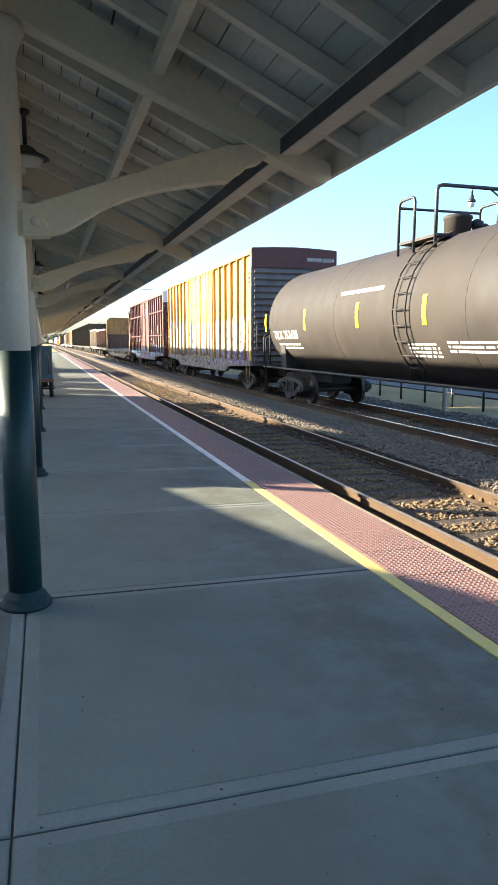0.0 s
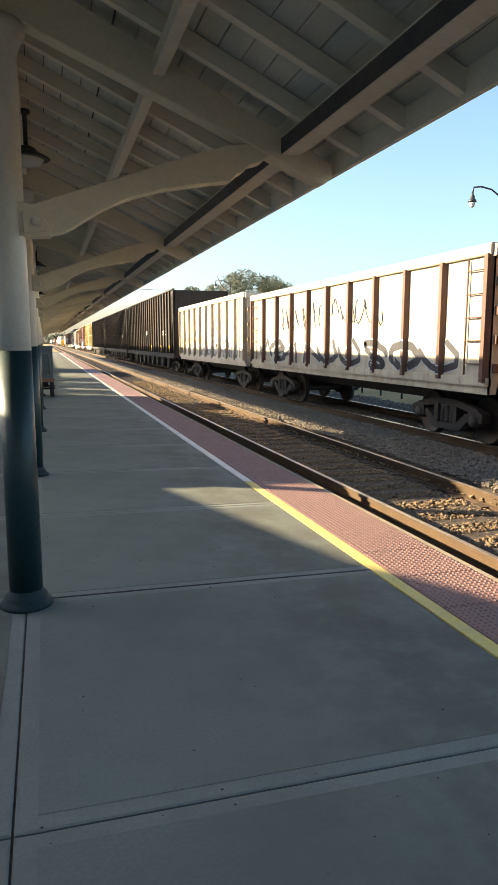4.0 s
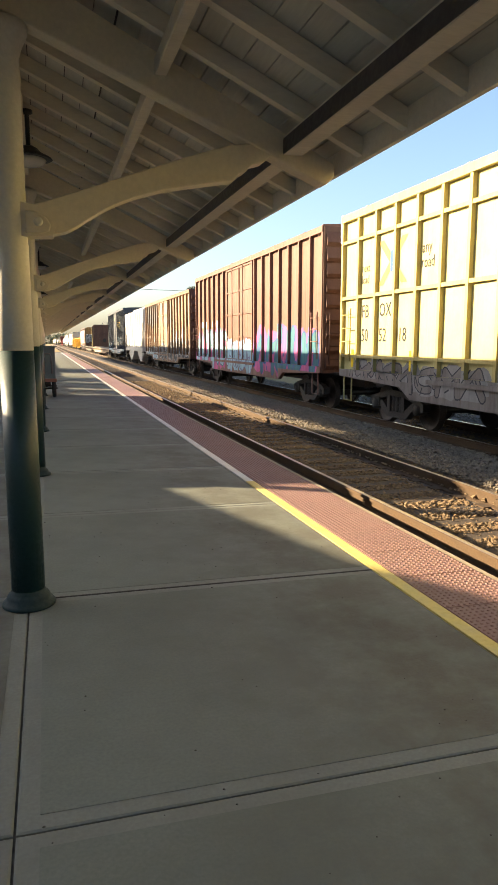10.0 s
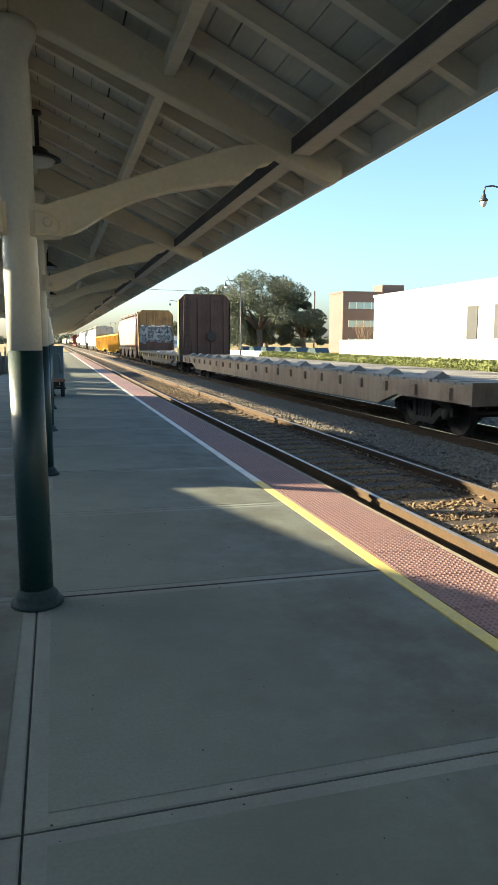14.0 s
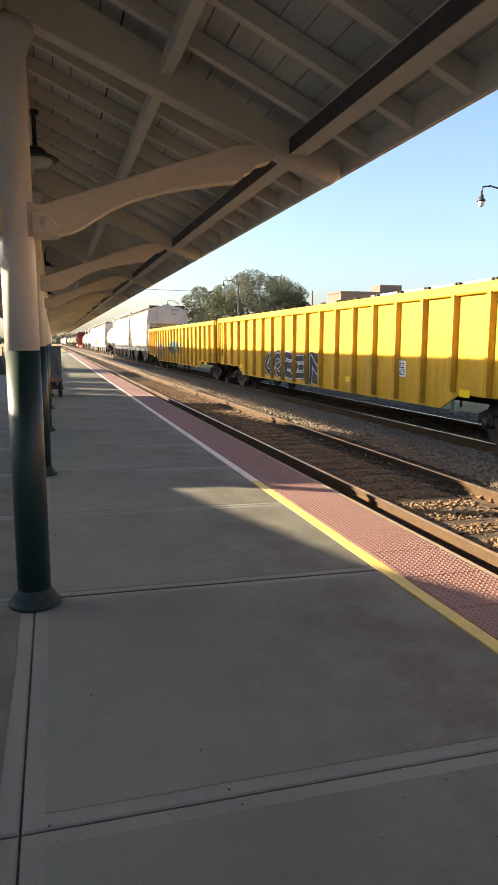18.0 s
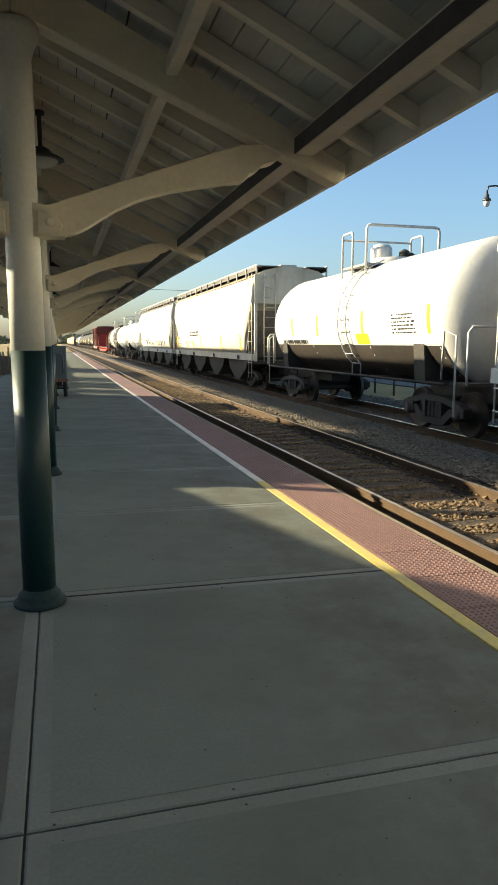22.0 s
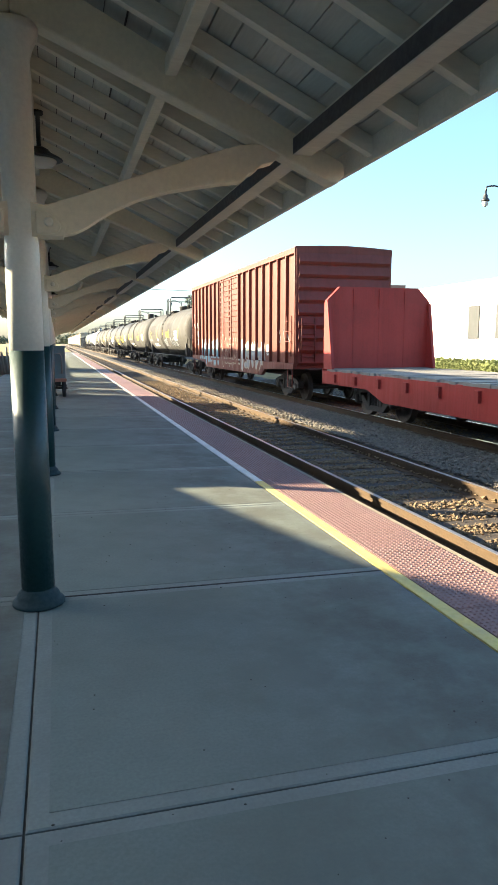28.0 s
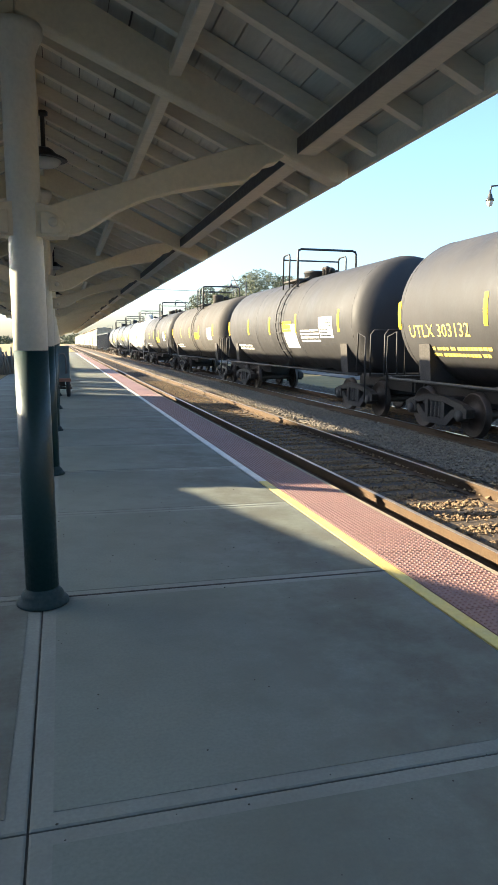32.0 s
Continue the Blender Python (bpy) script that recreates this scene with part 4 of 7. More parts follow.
        part("grating_edge", Shape().box(min(sx * 1.29, sx * 1.305), max(sx * 1.29, sx * 1.305), -L - .05, L + .05, h - .21, h - .05), GRATING, wk, "dark see-through steel grating")
        for e in (-1, 1):
            ladder(car, sx * (W - .08), e * (L - .30), .5, h - .3, mat, w=.42, steps=10)
    for e in (-1, 1):
        part("end_platform", Shape().box(-W + .08, W - .08, min(e * (L - 1.3), e * (L + .02)), max(e * (L - 1.3), e * (L + .02)), 1.0, 1.13), STEEL_DARK, car)
        s = Shape()
        s.prism([(e * (L - .1), 3.3), (e * (L - .05), 3.3), (e * (L - 1.25), 1.12), (e * (L - 1.35), 1.12)], -W + .12, W - .12, axis="x")
        part("slope_sheet", s, GREYEND if rust_top else mat, car, "sloping sheet behind the end cut-out")
        for sx in (-1, 1):
            part("corner_post", Shape().box(min(sx * (W - .22), sx * (W - .12)), max(sx * (W - .22), sx * (W - .12)), min(e * (L - .06), e * (L + .04)), max(e * (L - .06), e * (L + .04)), 1.1, h - .35), mat, car)
        ladder(car, -.85, e * (L + .06), 1.1, h - .3, mat, steps=9, along="x")
    nb = 4 if length > 14 else 3 if length > 11.8 else 2
    for k in range(nb):
        yb = -L + 2.6 + (length - 5.2) * k / max(1, nb - 1)
        hw = (length - 3.6) / nb / 2
        part("hopper_bay", Shape().prism([(yb - hw, zs - .12), (yb + hw, zs - .12), (yb + hw * .78, .78), (yb + .34, .36), (yb - .34, .36), (yb - hw * .78, .78)], -W + .18, W - .18, axis="x"), grime_mat or GRIME, car)
        part("outlet_gate", Shape().box(-.7, .7, yb - .34, yb + .34, .26, .36), STEEL_DARK, car)
    part("underframe", Shape().box(-.3, .3, -L - .1, L + .1, .62, 1.0), STEEL_DARK, car)
    trucks(car, length, 1.75)
    return car


# ---- tank car ----
def tank_car(label, mat, shell_len, pitch, r=1.48, zc=2.62, band=None, bottom=None, dome="drum", rail_mat=None, group="freight cars of the train", ladder_at=-.6, hoops=(.6, -.02, -.80), dome_y=-.05):
    car = thing("tank_car", label, "freight car", group)
    L = shell_len / 2
    pipe_mat = rail_mat or LAMP_BLACK
    rail_mat = rail_mat or mat
    k = 8
    prof = [(0.02, -L)]
    for i in range(1, k + 1):
        a = math.pi / 2 * i / k
        prof.append((r * math.sin(a), -L + .62 * (1 - math.cos(a))))
    for yy in (-L * .5, -L * .18, L * .18, L * .5):
        prof.append((r, yy))
    for i in range(k, 0, -1):
        a = math.pi / 2 * i / k
        prof.append((r * math.sin(a), L - .62 * (1 - math.cos(a))))
    prof.append((.02, L))
    shell = part("tank_shell", Shape().lathe(prof, 56, "y", (0, 0, zc)), mat, car)
    if band:
        bm_, b0, b1 = band
        part("painted_band", Shape().lathe([(r + .002, b0), (r + .004, b0 + .005), (r + .004, b1 - .005), (r + .002, b1)], 56, "y", (0, 0, zc)), bm_, car, "painted band round the tank")
    # darker lower skin: some stain, and the underside's shade put into its colour
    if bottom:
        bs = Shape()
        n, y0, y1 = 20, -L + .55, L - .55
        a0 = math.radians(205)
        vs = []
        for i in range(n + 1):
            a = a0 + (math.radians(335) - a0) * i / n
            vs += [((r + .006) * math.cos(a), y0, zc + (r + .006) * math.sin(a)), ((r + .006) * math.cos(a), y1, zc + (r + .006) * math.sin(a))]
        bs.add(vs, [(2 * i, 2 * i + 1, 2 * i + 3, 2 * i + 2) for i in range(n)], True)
        part("spill_stain", bs, bottom, car, "darker lower tank, stain and shade in its colour")
    seam = Shape().lathe([(r + .001, -.02), (r + .006, -.012), (r + .006, .012), (r + .001, .02)], 40, "y", (0, 0, zc)).mesh("weld_seam", mat)
    for yy in (-L + .66, -L * .33, L * .33, L - .66):
        part("weld_seam", seam, None, shell, at=(0, yy, 0))
    top = zc + r
    if dome == "drum":
        part("dome", Shape().lathe([(.27, top - .1), (.27, top + .32), (.29, top + .34), (.29, top + .39), (.23, top + .42), (.05, top + .44)], 20, "z", (0, dome_y, 0)), mat, car)
    elif dome == "bottle":
        part("dome", Shape().lathe([(.28, top - .1), (.28, top + .40), (.22, top + .50), (.05, top + .53)], 18, "z", (0, .35, 0)), mat, car)
        part("valve_plate", Shape().lathe([(.55, top - .1), (.55, top + .08), (.1, top + .10)], 20, "z", (0, -.3, 0)), mat, car)
    else:
        part("manway", Shape().lathe([(.35, top - .1), (.35, top + .16), (.38, top + .17), (.38, top + .24), (.05, top + .27)], 18, "z", (0, .25, 0)), mat, car)
        vv = Shape()
        for yy in (-.55, -.35, .75):
            vv.lathe([(.07, top - .05), (.07, top + .22), (.10, top + .24), (.10, top + .30), (.03, top + .34)], 10, "z", (.1, yy, 0))
        part("valve", vv, STEEL_DARK, car)
    deck = part("top_platform", Shape().box(-.98, .98, -.85, .62, top - .14, top - .09), STEEL_DARK if pipe_mat is LAMP_BLACK else MESH_GREY, car, "grating platform on the tank")
    hz = top + .74
    # side hoops at the far end, one tall hoop across at the ladder's head, and valves beside the dome
    ya, yb, yc = hoops
    for sx in (-1, 1):
        part("side_hoop", Shape().tube([(sx * .98, ya, top - .35), (sx * .98, ya, hz - .1), (sx * .98, ya - .03, hz - .03), (sx * .98, ya - .1, hz), (sx * .98, yb + .1, hz), (sx * .98, yb + .03, hz - .03), (sx * .98, yb, hz - .1), (sx * .98, yb, top - .35)], .03, 8), pipe_mat, car)
    part("cross_hoop", Shape().tube([(-.98, yc, top - .35), (-.98, yc, hz - .05), (-.95, yc, hz + .03), (-.86, yc, hz + .06), (.86, yc, hz + .06), (.95, yc, hz + .03), (.98, yc, hz - .05), (.98, yc, top - .35)], .036, 8), pipe_mat, car)
    part("end_bar", Shape().tube([(-.98, ya, hz - .12), (.98, ya, hz - .12)], .028, 6), pipe_mat, car)
    for xx, r_, z in ((.42, .09, .30), (.62, .07, .22), (.82, .06, .18)):
        part("valve", Shape().lathe([(r_, top - .12), (r_, top + z * .6), (r_ * 1.5, top + z * .65), (r_ * 1.5, top + z), (r_ * .4, top + z + .06)], 12, "z", (xx, dome_y - .05, 0)), STEEL_DARK, deck)
    ld = Shape()
    for sx in (-1, 1):
        for d in (-.24, .24):
            pts = []
            for i in range(9):
                a = math.radians(70 - 115 * i / 8)
                pts.append((sx * (r + .08) * math.cos(a), ladder_at + d, zc + (r + .08) * math.sin(a)))
            pts.append((sx * (r + .08) * math.cos(math.radians(45)), ladder_at + d, .98))
            ld.tube(pts, .018, 6)
        for i in range(11):
            a = math.radians(68 - 112 * i / 10)
            x, z = sx * (r + .08) * math.cos(a), zc + (r + .08) * math.sin(a)
            ld.tube([(x, ladder_at - .24, z), (x, ladder_at + .24, z)], .014, 6)
    part("ladder", ld, rail_mat, car)
    for sx in (-1, 1):
        part("side_rail", Shape().tube([(sx * 1.46, -L + .2, 1.02), (sx * 1.46, L - .2, 1.02)], .03, 8), STEEL_DARK, car)
        br = Shape().box(min(sx * .5, sx * 1.44), max(sx * .5, sx * 1.44), -.04, .04, .98, 1.05).mesh("rail_bracket", STEEL_DARK)
        for q in range(5):
            part("rail_bracket", br, None, car, at=(0, -L + .8 + (shell_len - 1.6) * q / 4, 0))
    for e in (-1, 1):
        ye = e * (pitch / 2 - .35)
        part("stub_sill", Shape().box(-.3, .3, min(e * (L - 2.6), ye), max(e * (L - 2.6), ye), .62, 1.0), STEEL_DARK, car)
        part("end_platform", Shape().box(-1.4, 1.4, min(e * (L - .15), ye), max(e * (L - .15), ye), 1.0, 1.06), STEEL_DARK, car)
        part("saddle", Shape().prism([(-1.3, 1.0), (1.3, 1.0), (1.36, 1.75), (.9, 1.36), (.4, 1.18), (-.4, 1.18), (-.9, 1.36), (-1.36, 1.75)], min(e * (L - 1.55), e * (L - 1.15)), max(e * (L - 1.55), e * (L - 1.15))), STEEL_DARK, car)
        for sx in (-1, 1):
            part("end_rail", Shape().tube([(sx * 1.38, ye, 1.03), (sx * 1.38, ye, 1.95), (sx * 1.30, ye, 2.05), (sx * .5, ye, 2.05), (sx * .5, ye, 1.03)], .022, 6), rail_mat, car)
            part("grab_iron", Shape().tube([(sx * 1.42, e * (L + .05), .45), (sx * 1.42, e * (L + .05), 1.9), (sx * 1.42, e * (L - .35), 2.0), (sx * 1.42, e * (L - .4), 1.1)], .02, 6), rail_mat, car)
    trucks(car, pitch - .5, 1.7)
    return car


# ---- gondola ----
LUG = Shape().box(-.04, .04, -.025, .025, 0, .05).mesh("lid_lug", STEEL_DARK)


def gondola(label, mat, length, h=3.3, w=3.1, bays=17, rib_mat=None, lid=False, group="freight cars of the train", drop=True):
    car = thing("gondola", label, "freight car", group)
    L, W = length / 2, w / 2
    rib_mat = rib_mat or mat
    z0 = .95
    s = Shape()
    for sx in (-1, 1):
        s.prism([(-L, z0 - .06), (-L + 2.9, z0 - .06), (-L + 3.5, z0 - .35), (L - 3.5, z0 - .35), (L - 2.9, z0 - .06), (L, z0 - .06), (L, h - .1), (-L, h - .1)] if drop else [(-L, z0), (L, z0), (L, h - .1), (-L, h - .1)], min(sx * (W - .08), sx * (W - .05)), max(sx * (W - .08), sx * (W - .05)), axis="x")
    for e in (-1, 1):
        s.box(-W + .05, W - .05, min(e * (L - .03), e * L), max(e * (L - .03), e * L), z0, h - .1)
    s.box(-W + .06, W - .06, -L + .02, L - .02, z0 + .25, z0 + .3)
    part("body", s, mat, car)
    for sx in (-1, 1):
        part("top_chord", Shape().cbox(min(sx * (W - .12), sx * (W + .03)), max(sx * (W - .12), sx * (W + .03)), -L, L, h - .18, h, .02), mat, car)
        if not drop:
            part("side_sill", Shape().box(min(sx * (W - .1), sx * W), max(sx * (W - .1), sx * W), -L, L, z0 + .13, z0 + .27), mat, car)
        RAISED[car.name] = dict(ribs=[-L + .08 + (length - .16) * k / bays for k in range(bays + 1)], half=.05, face=-W - .05, foot=z0 - .3 if drop else z0 + .2, sill=0, end=L)
        for k in range(bays + 1):
            yy = -L + .08 + (length - .16) * k / bays
            zb = z0 + .2 if not drop else z0 - .02 if abs(yy) > L - 3.3 else z0 - .3
            part("side_stake", Shape().prism([(sx * (W - .06), yy - .075), (sx * (W + .05), yy - .045), (sx * (W + .05), yy + .045), (sx * (W - .06), yy + .075)], zb, h - .16, axis="z"), rib_mat, car)
            if lid:
                for d in (-.045, .055):
                    part("lid_lug", LUG, None, car, at=(sx * (W - .06), yy + d, h))
        for e in (-1, 1):
            ladder(car, sx * (W - .04), e * (L - .4), z0 + .3, h - .2, rib_mat, steps=5)
    for e in (-1, 1):
        part("end_chord", Shape().box(-W + .02, W - .02, min(e * (L - .05), e * (L + .08)), max(e * (L - .05), e * (L + .08)), h - .2, h - .02), mat, car)
        es = Shape()
        for q in range(4):
            zz = z0 + .35 + (h - 1.0 - z0) * q / 3
            es.box(-W + .1, W - .1, min(e * L, e * (L + .07)), max(e * L, e * (L + .07)), zz, zz + .14)
        part("end_rib", es, rib_mat, car)
    part("underframe", Shape().box(-.35, .35, -L - .1, L + .1, .62, z0).box(-W + .2, W - .2, -L, L, z0, z0 + .12), STEEL_DARK, car)
    trucks(car, length, 1.8)
    return car


# ---- flat cars ----
def flat_car(label, mat, length, near_bulk=None, far_bulk=None, deck_mat=None, deck_z=1.1, bulk_h=4.45, group="freight cars of the train", w=2.95):
    car = thing("flat_car", label, "freight car", group)
    L, W = length / 2, w / 2
    deck_mat = deck_mat or DECK_WOOD
    for sx in (-1, 1):
        part("side_sill", Shape().prism([(-L, deck_z - .38), (-L + 2.6, deck_z - .38), (-L + 3.4, deck_z - .62), (L - 3.4, deck_z - .62), (L - 2.6, deck_z - .38), (L, deck_z - .38), (L, deck_z - .05), (-L, deck_z - .05)], min(sx * (W - .12), sx * W), max(sx * (W - .12), sx * W), axis="x"), mat, car)
        st = Shape().box(min(sx * W, sx * (W + .06)), max(sx * W, sx * (W + .06)), -.07, .07, deck_z - .32, deck_z - .12).mesh("stake_pocket", mat)
        for k in range(int(length / 1.2)):
            part("stake_pocket", st, None, car, at=(0, -L + .6 + 1.2 * k, 0))
    rnd = random.Random(int(length * 10))
    d = Shape()
    yy = -L + .02
    while yy < L - .2:
        ww = rnd.uniform(.18, .24)
        d.box(-W + rnd.uniform(-.02, .05), W - rnd.uniform(-.02, .05), yy, yy + ww - .012, deck_z - .06, deck_z + rnd.uniform(-.008, .012))
        yy += ww
    part("deck", d, deck_mat, car, "weathered timber deck planks")
    part("end_sill", Shape().box(-W, W, -L - .06, -L, deck_z - .4, deck_z).box(-W, W, L, L + .06, deck_z - .4, deck_z), mat, car)
    for e, bm_ in ((-1, near_bulk), (1, far_bulk)):
        if not bm_:
            continue
        y0 = e * (L - .05)
        b = part("bulkhead", Shape().prism([(-W, deck_z), (W, deck_z), (W, bulk_h - .35), (W - .35, bulk_h), (-W + .35, bulk_h), (-W, bulk_h - .35)], min(y0, y0 - e * .14), max(y0, y0 - e * .14)), bm_[0], car, "tall steel bulkhead")
        if e > 0:
            part("lower_sheet", Shape().box(-W + .05, W - .05, y0 - .16, y0 - .14, deck_z, deck_z + 1.55), near_bulk[0], b, "dark rusty lower sheet")
            for q in range(1, 4):
                xx = -W + w * q / 4
                part("seam", Shape().box(xx - .012, xx + .012, y0 - .166, y0 - .14, deck_z, bulk_h - .06), near_bulk[0], b)
        for sx in (-1, 1):
            part("side_brace", Shape().prism([(y0, deck_z), (y0 - e * .55, deck_z), (y0 - e * .2, bulk_h - .4), (y0, bulk_h - .4)], min(sx * (W - .06), sx * (W + .015)), max(sx * (W - .06), sx * (W + .015)), axis="x"), bm_[1], b)
        for q in range(4):
            xx = -W + .35 + (w - .7) * q / 3
            part("upright", Shape().box(xx - .05, xx + .05, min(y0, y0 + e * .1), max(y0, y0 + e * .1), deck_z, bulk_h - .1), bm_[0], b)
        ladder(b, -W + .45, y0 + e * .14, deck_z - .3, bulk_h - .3, STEEL_DARK, steps=11, along="x")
        if e < 0:
            part("brake_wheel", Shape().lathe([(.24, -.02), (.28, 0), (.24, .02)], 16, "y", (.35, y0 - .2, deck_z + 1.0)), STEEL_DARK, b)
    part("underframe", Shape().box(-.35, .35, -L - .1, L + .1, .55, deck_z - .06), STEEL_DARK, car)
    trucks(car, length, 2.2)
    return car

# ---- the train: each car with the place of its ends along the track at the start ----
SPEED = 16.9
TRAIN = []
SIDE = -1.53


def couple(car, near, far):
    car.location = (T2X, (near + far) / 2, T2Z)
    TRAIN.append((car, (near + far) / 2))
    return car


BLACKTANK = paint("black_tank", (.033, .028, .024), grime=(.062, .049, .040), rough=.6, dirt=.45, rust=.04, streaks=.16, spec=.2)
GREYTANK = paint("dusty_grey_tank", (.060, .056, .051), grime=(.092, .077, .064), rough=.65, dirt=.5, rust=.04, streaks=.16, spec=.2)
WHITETANK = paint("white_tank", (.58, .575, .55), grime=(.34, .31, .26), rough=.4, dirt=.28, rust=.04, streaks=.5)
OCHRE = paint("ochre", (.46, .285, .062), grime=(.19, .12, .055), dirt=.6, rust=.7)
MAROON = paint("maroon", (.108, .040, .036), grime=(.085, .05, .045), dirt=.45, rust=.2, dent=.3)
RUST = paint("rust_brown", (.115, .055, .034), grime=(.06, .036, .025), dirt=.6, rust=.6)
BLACKHOP = paint("black_hopper", (.040, .034, .029), grime=(.085, .069, .055), rough=.6, dirt=.65, rust=.25, dent=.6, spec=.12)
CREAMY = paint("faded_cream", (.45, .41, .31), grime=(.22, .17, .11), dirt=.5, rust=.6)
PALEYEL = paint("pale_yellow", (.48, .435, .185), grime=(.28, .24, .11), dirt=.4, rust=.15)
YELRIB = paint("yellow_rib", (.46, .31, .045), grime=(.22, .15, .06), dirt=.4, rust=.3)
SALMON = paint("faded_orange_red", (.165, .080, .054), grime=(.105, .054, .040), dirt=.5, rust=.25)
TAN = paint("rusty_tan", (.31, .225, .145), grime=(.15, .09, .052), dirt=.6, rust=.6)
PALEGREY = paint("pale_grey", (.52, .515, .485), grime=(.30, .28, .235), dirt=.36, rust=.10)
NAVY = paint("dark_blue_grey", (.036, .044, .057), grime=(.074, .075, .077), dirt=.35, rust=.12)
ROSE = paint("faded_rose", (0.209, 0.122, 0.112), grime=(.41, .32, .30), dirt=.65, rust=.15)
PLUM = paint("plum_sill", (.05, .03, .03), grime=(.04, .03, .026), dirt=.4)
GONYEL = paint("gondola_yellow", (.58, .35, .012), grime=(.26, .15, .025), dirt=.4, rust=.45, dent=.35)
GONRIB = paint("gondola_stake_yellow", (.52, .31, .013), grime=(.13, .075, .025), dirt=.6, rust=.5)
RED = paint("bright_red", (.34, .03, .02), grime=(.16, .045, .03), dirt=.35, rust=.1)
BOXRED = paint("oxide_red", (.145, .034, .019), grime=(.080, .034, .022), dirt=.4, rust=.25)
TANRIB = paint("rusted_tan_rib", (.19, .105, .055), grime=(.09, .05, .03), dirt=.6, rust=.8)
YELRUST = paint("rusted_ochre_rib", (.27, .155, .04), grime=(.11, .065, .03), dirt=.6, rust=.8)
CREAMRUST = paint("rusted_cream_stake", (.36, .30, .21), grime=(.14, .085, .05), dirt=.65, rust=.9)
GREYBLUE = paint("grey_blue_patch", (.21, .235, .26), grime=(.13, .12, .11), dirt=.4, rust=.2)
SLATE = paint("slate_patch", (.075, .096, .115), grime=(.10, .10, .10), dirt=.4, rust=.15)
OFFWHITE = paint("stained_white", (.56, .53, .44), grime=(.33, .27, .18), dirt=.4, rust=.35)
HOPRIB = paint("dark_hopper_stake", (.024, .021, .018), grime=(.045, .036, .030), rough=.65, dirt=.5, rust=.3, spec=.12)
PALERIB = paint("pale_yellow_rib", (.43, .35, .115), grime=(.22, .165, .065), dirt=.45, rust=.25)
BULK = paint("rusted_ochre_bulkhead", (.44, .235, .07), grime=(.12, .055, .027), dirt=.75, rust=.9, streaks=1.6)
FLATGREY = paint("grimy_flat_car_sill", (.070, .052, .036), grime=(.125, .098, .066), dirt=.8, rust=.7, streaks=.5)
SOOTTANK = paint("soot_black_tank", (.034, .033, .034), grime=(.062, .058, .056), rough=.55, dirt=.45, rust=.03, streaks=.16, spec=.25)
DUSTROOF = paint("dusty_roof", (.36, .30, .225), grime=(.22, .17, .115), dirt=.5, rust=.25)
GREYEND = paint("weathered_grey", (.165, .145, .13), grime=(.07, .05, .038), dirt=.6, rust=.5)

TK_A = couple(tank_car("black tank car with white lettering and yellow stripes", BLACKTANK, 16.0, 17.4, r=1.53, zc=2.39, dome="drum"), 3.6, 21.0)
BX_B = couple(boxcar("weathered yellow boxcar with graffiti and rusty end", OCHRE, 15.6, 4.9, bays=18, door=(-2.41, 2.42), end_mat=GREYEND, sill_mat=GREYEND, top_mat=MAROON, end_n=15, door_style="double", door_n=3), 21.6, 37.2)
BX_C = couple(boxcar("maroon boxcar with white graffiti along the bottom", MAROON, 15.2, 4.72, bays=18, door=(-2.03, 1.58), bands=(2.2, 3.6), top_mat=STENCIL), 38.8, 54.0)
FL_D = couple(flat_car("empty bulkhead flat car with yellow and rust bulkheads", FLATGREY, 20.6, (RUST, YELRUST), (BULK, YELRUST)), 55.0, 75.6)
GN_E = couple(gondola("weathered tan gondola with rusty stakes", CREAMY, 12.6, 3.3, bays=10, rib_mat=RUST, drop=False), 76.6, 89.2)
GN_E2 = couple(gondola("pale gondola with yellow lettering and graffiti", OFFWHITE, 11.6, 3.5, bays=10, rib_mat=CREAMRUST, drop=False), 90.0, 101.6)
HOPPERS = []
for a, b in ((103.4, 123.7), (124.6, 145.1), (146.1, 166.3)):
    HOPPERS.append(couple(open_hopper("dusty black open hopper with riveted stakes", BLACKHOP, b - a, 4.62, rib_mat=HOPRIB), a, b))
BX_FB = couple(boxcar("pale yellow boxcar with yellow ribs and dark door", PALEYEL, 15.7, 4.72, bays=19, door=(-1.7, 1.93), door_mat=GREYEND, rib_mat=PALERIB, bands=(1.47, 2.78, 4.03), sill_mat=GREYEND, end_mat=TAN, top_mat=STENCIL, end_n=5), 168.0, 183.7)
BX_R = couple(boxcar("faded orange boxcar with bright pink and teal graffiti", SALMON, 14.9, 4.72, bays=18, door=(-1.45, 1.88), end_mat=RUST), 184.8, 199.7)
BX_BR = couple(boxcar("rusty tan boxcar with grey painted-out panels", TAN, 15.1, 4.38, bays=18, door=(-1.29, 1.9), door_mat=TAN, rib_mat=TANRIB, roof_mat=RUST, end_mat=RUST), 201.1, 216.2)
CH_W = couple(covered_hopper("short pale grey covered hopper", PALEGREY, 11.1, 4.55, curved=False, ribs=9, grime_mat=PALEGREY, edge_rail=False), 217.6, 228.7)
BX_CX = couple(boxcar("dark blue-grey boxcar with blue graffiti and yellow marks", NAVY, 15.3, 4.88, bays=19, door=(-1.47, 1.58), end_mat=NAVY), 230.0, 245.3)
FL_1 = couple(flat_car("long empty flat car with weathered timber deck", TAN, 26.6), 246.4, 273.0)
FL_2 = couple(flat_car("bulkhead flat car with rusty graffitied bulkheads", FLATGREY, 19.6, (RUST, PALERIB), (BULK, YELRUST)), 274.0, 293.6)
CH_P = couple(covered_hopper("faded pink covered hopper with plum sill", ROSE, 16.0, 4.4, sill_mat=PLUM, grime_mat=PLUM), 294.7, 310.7)
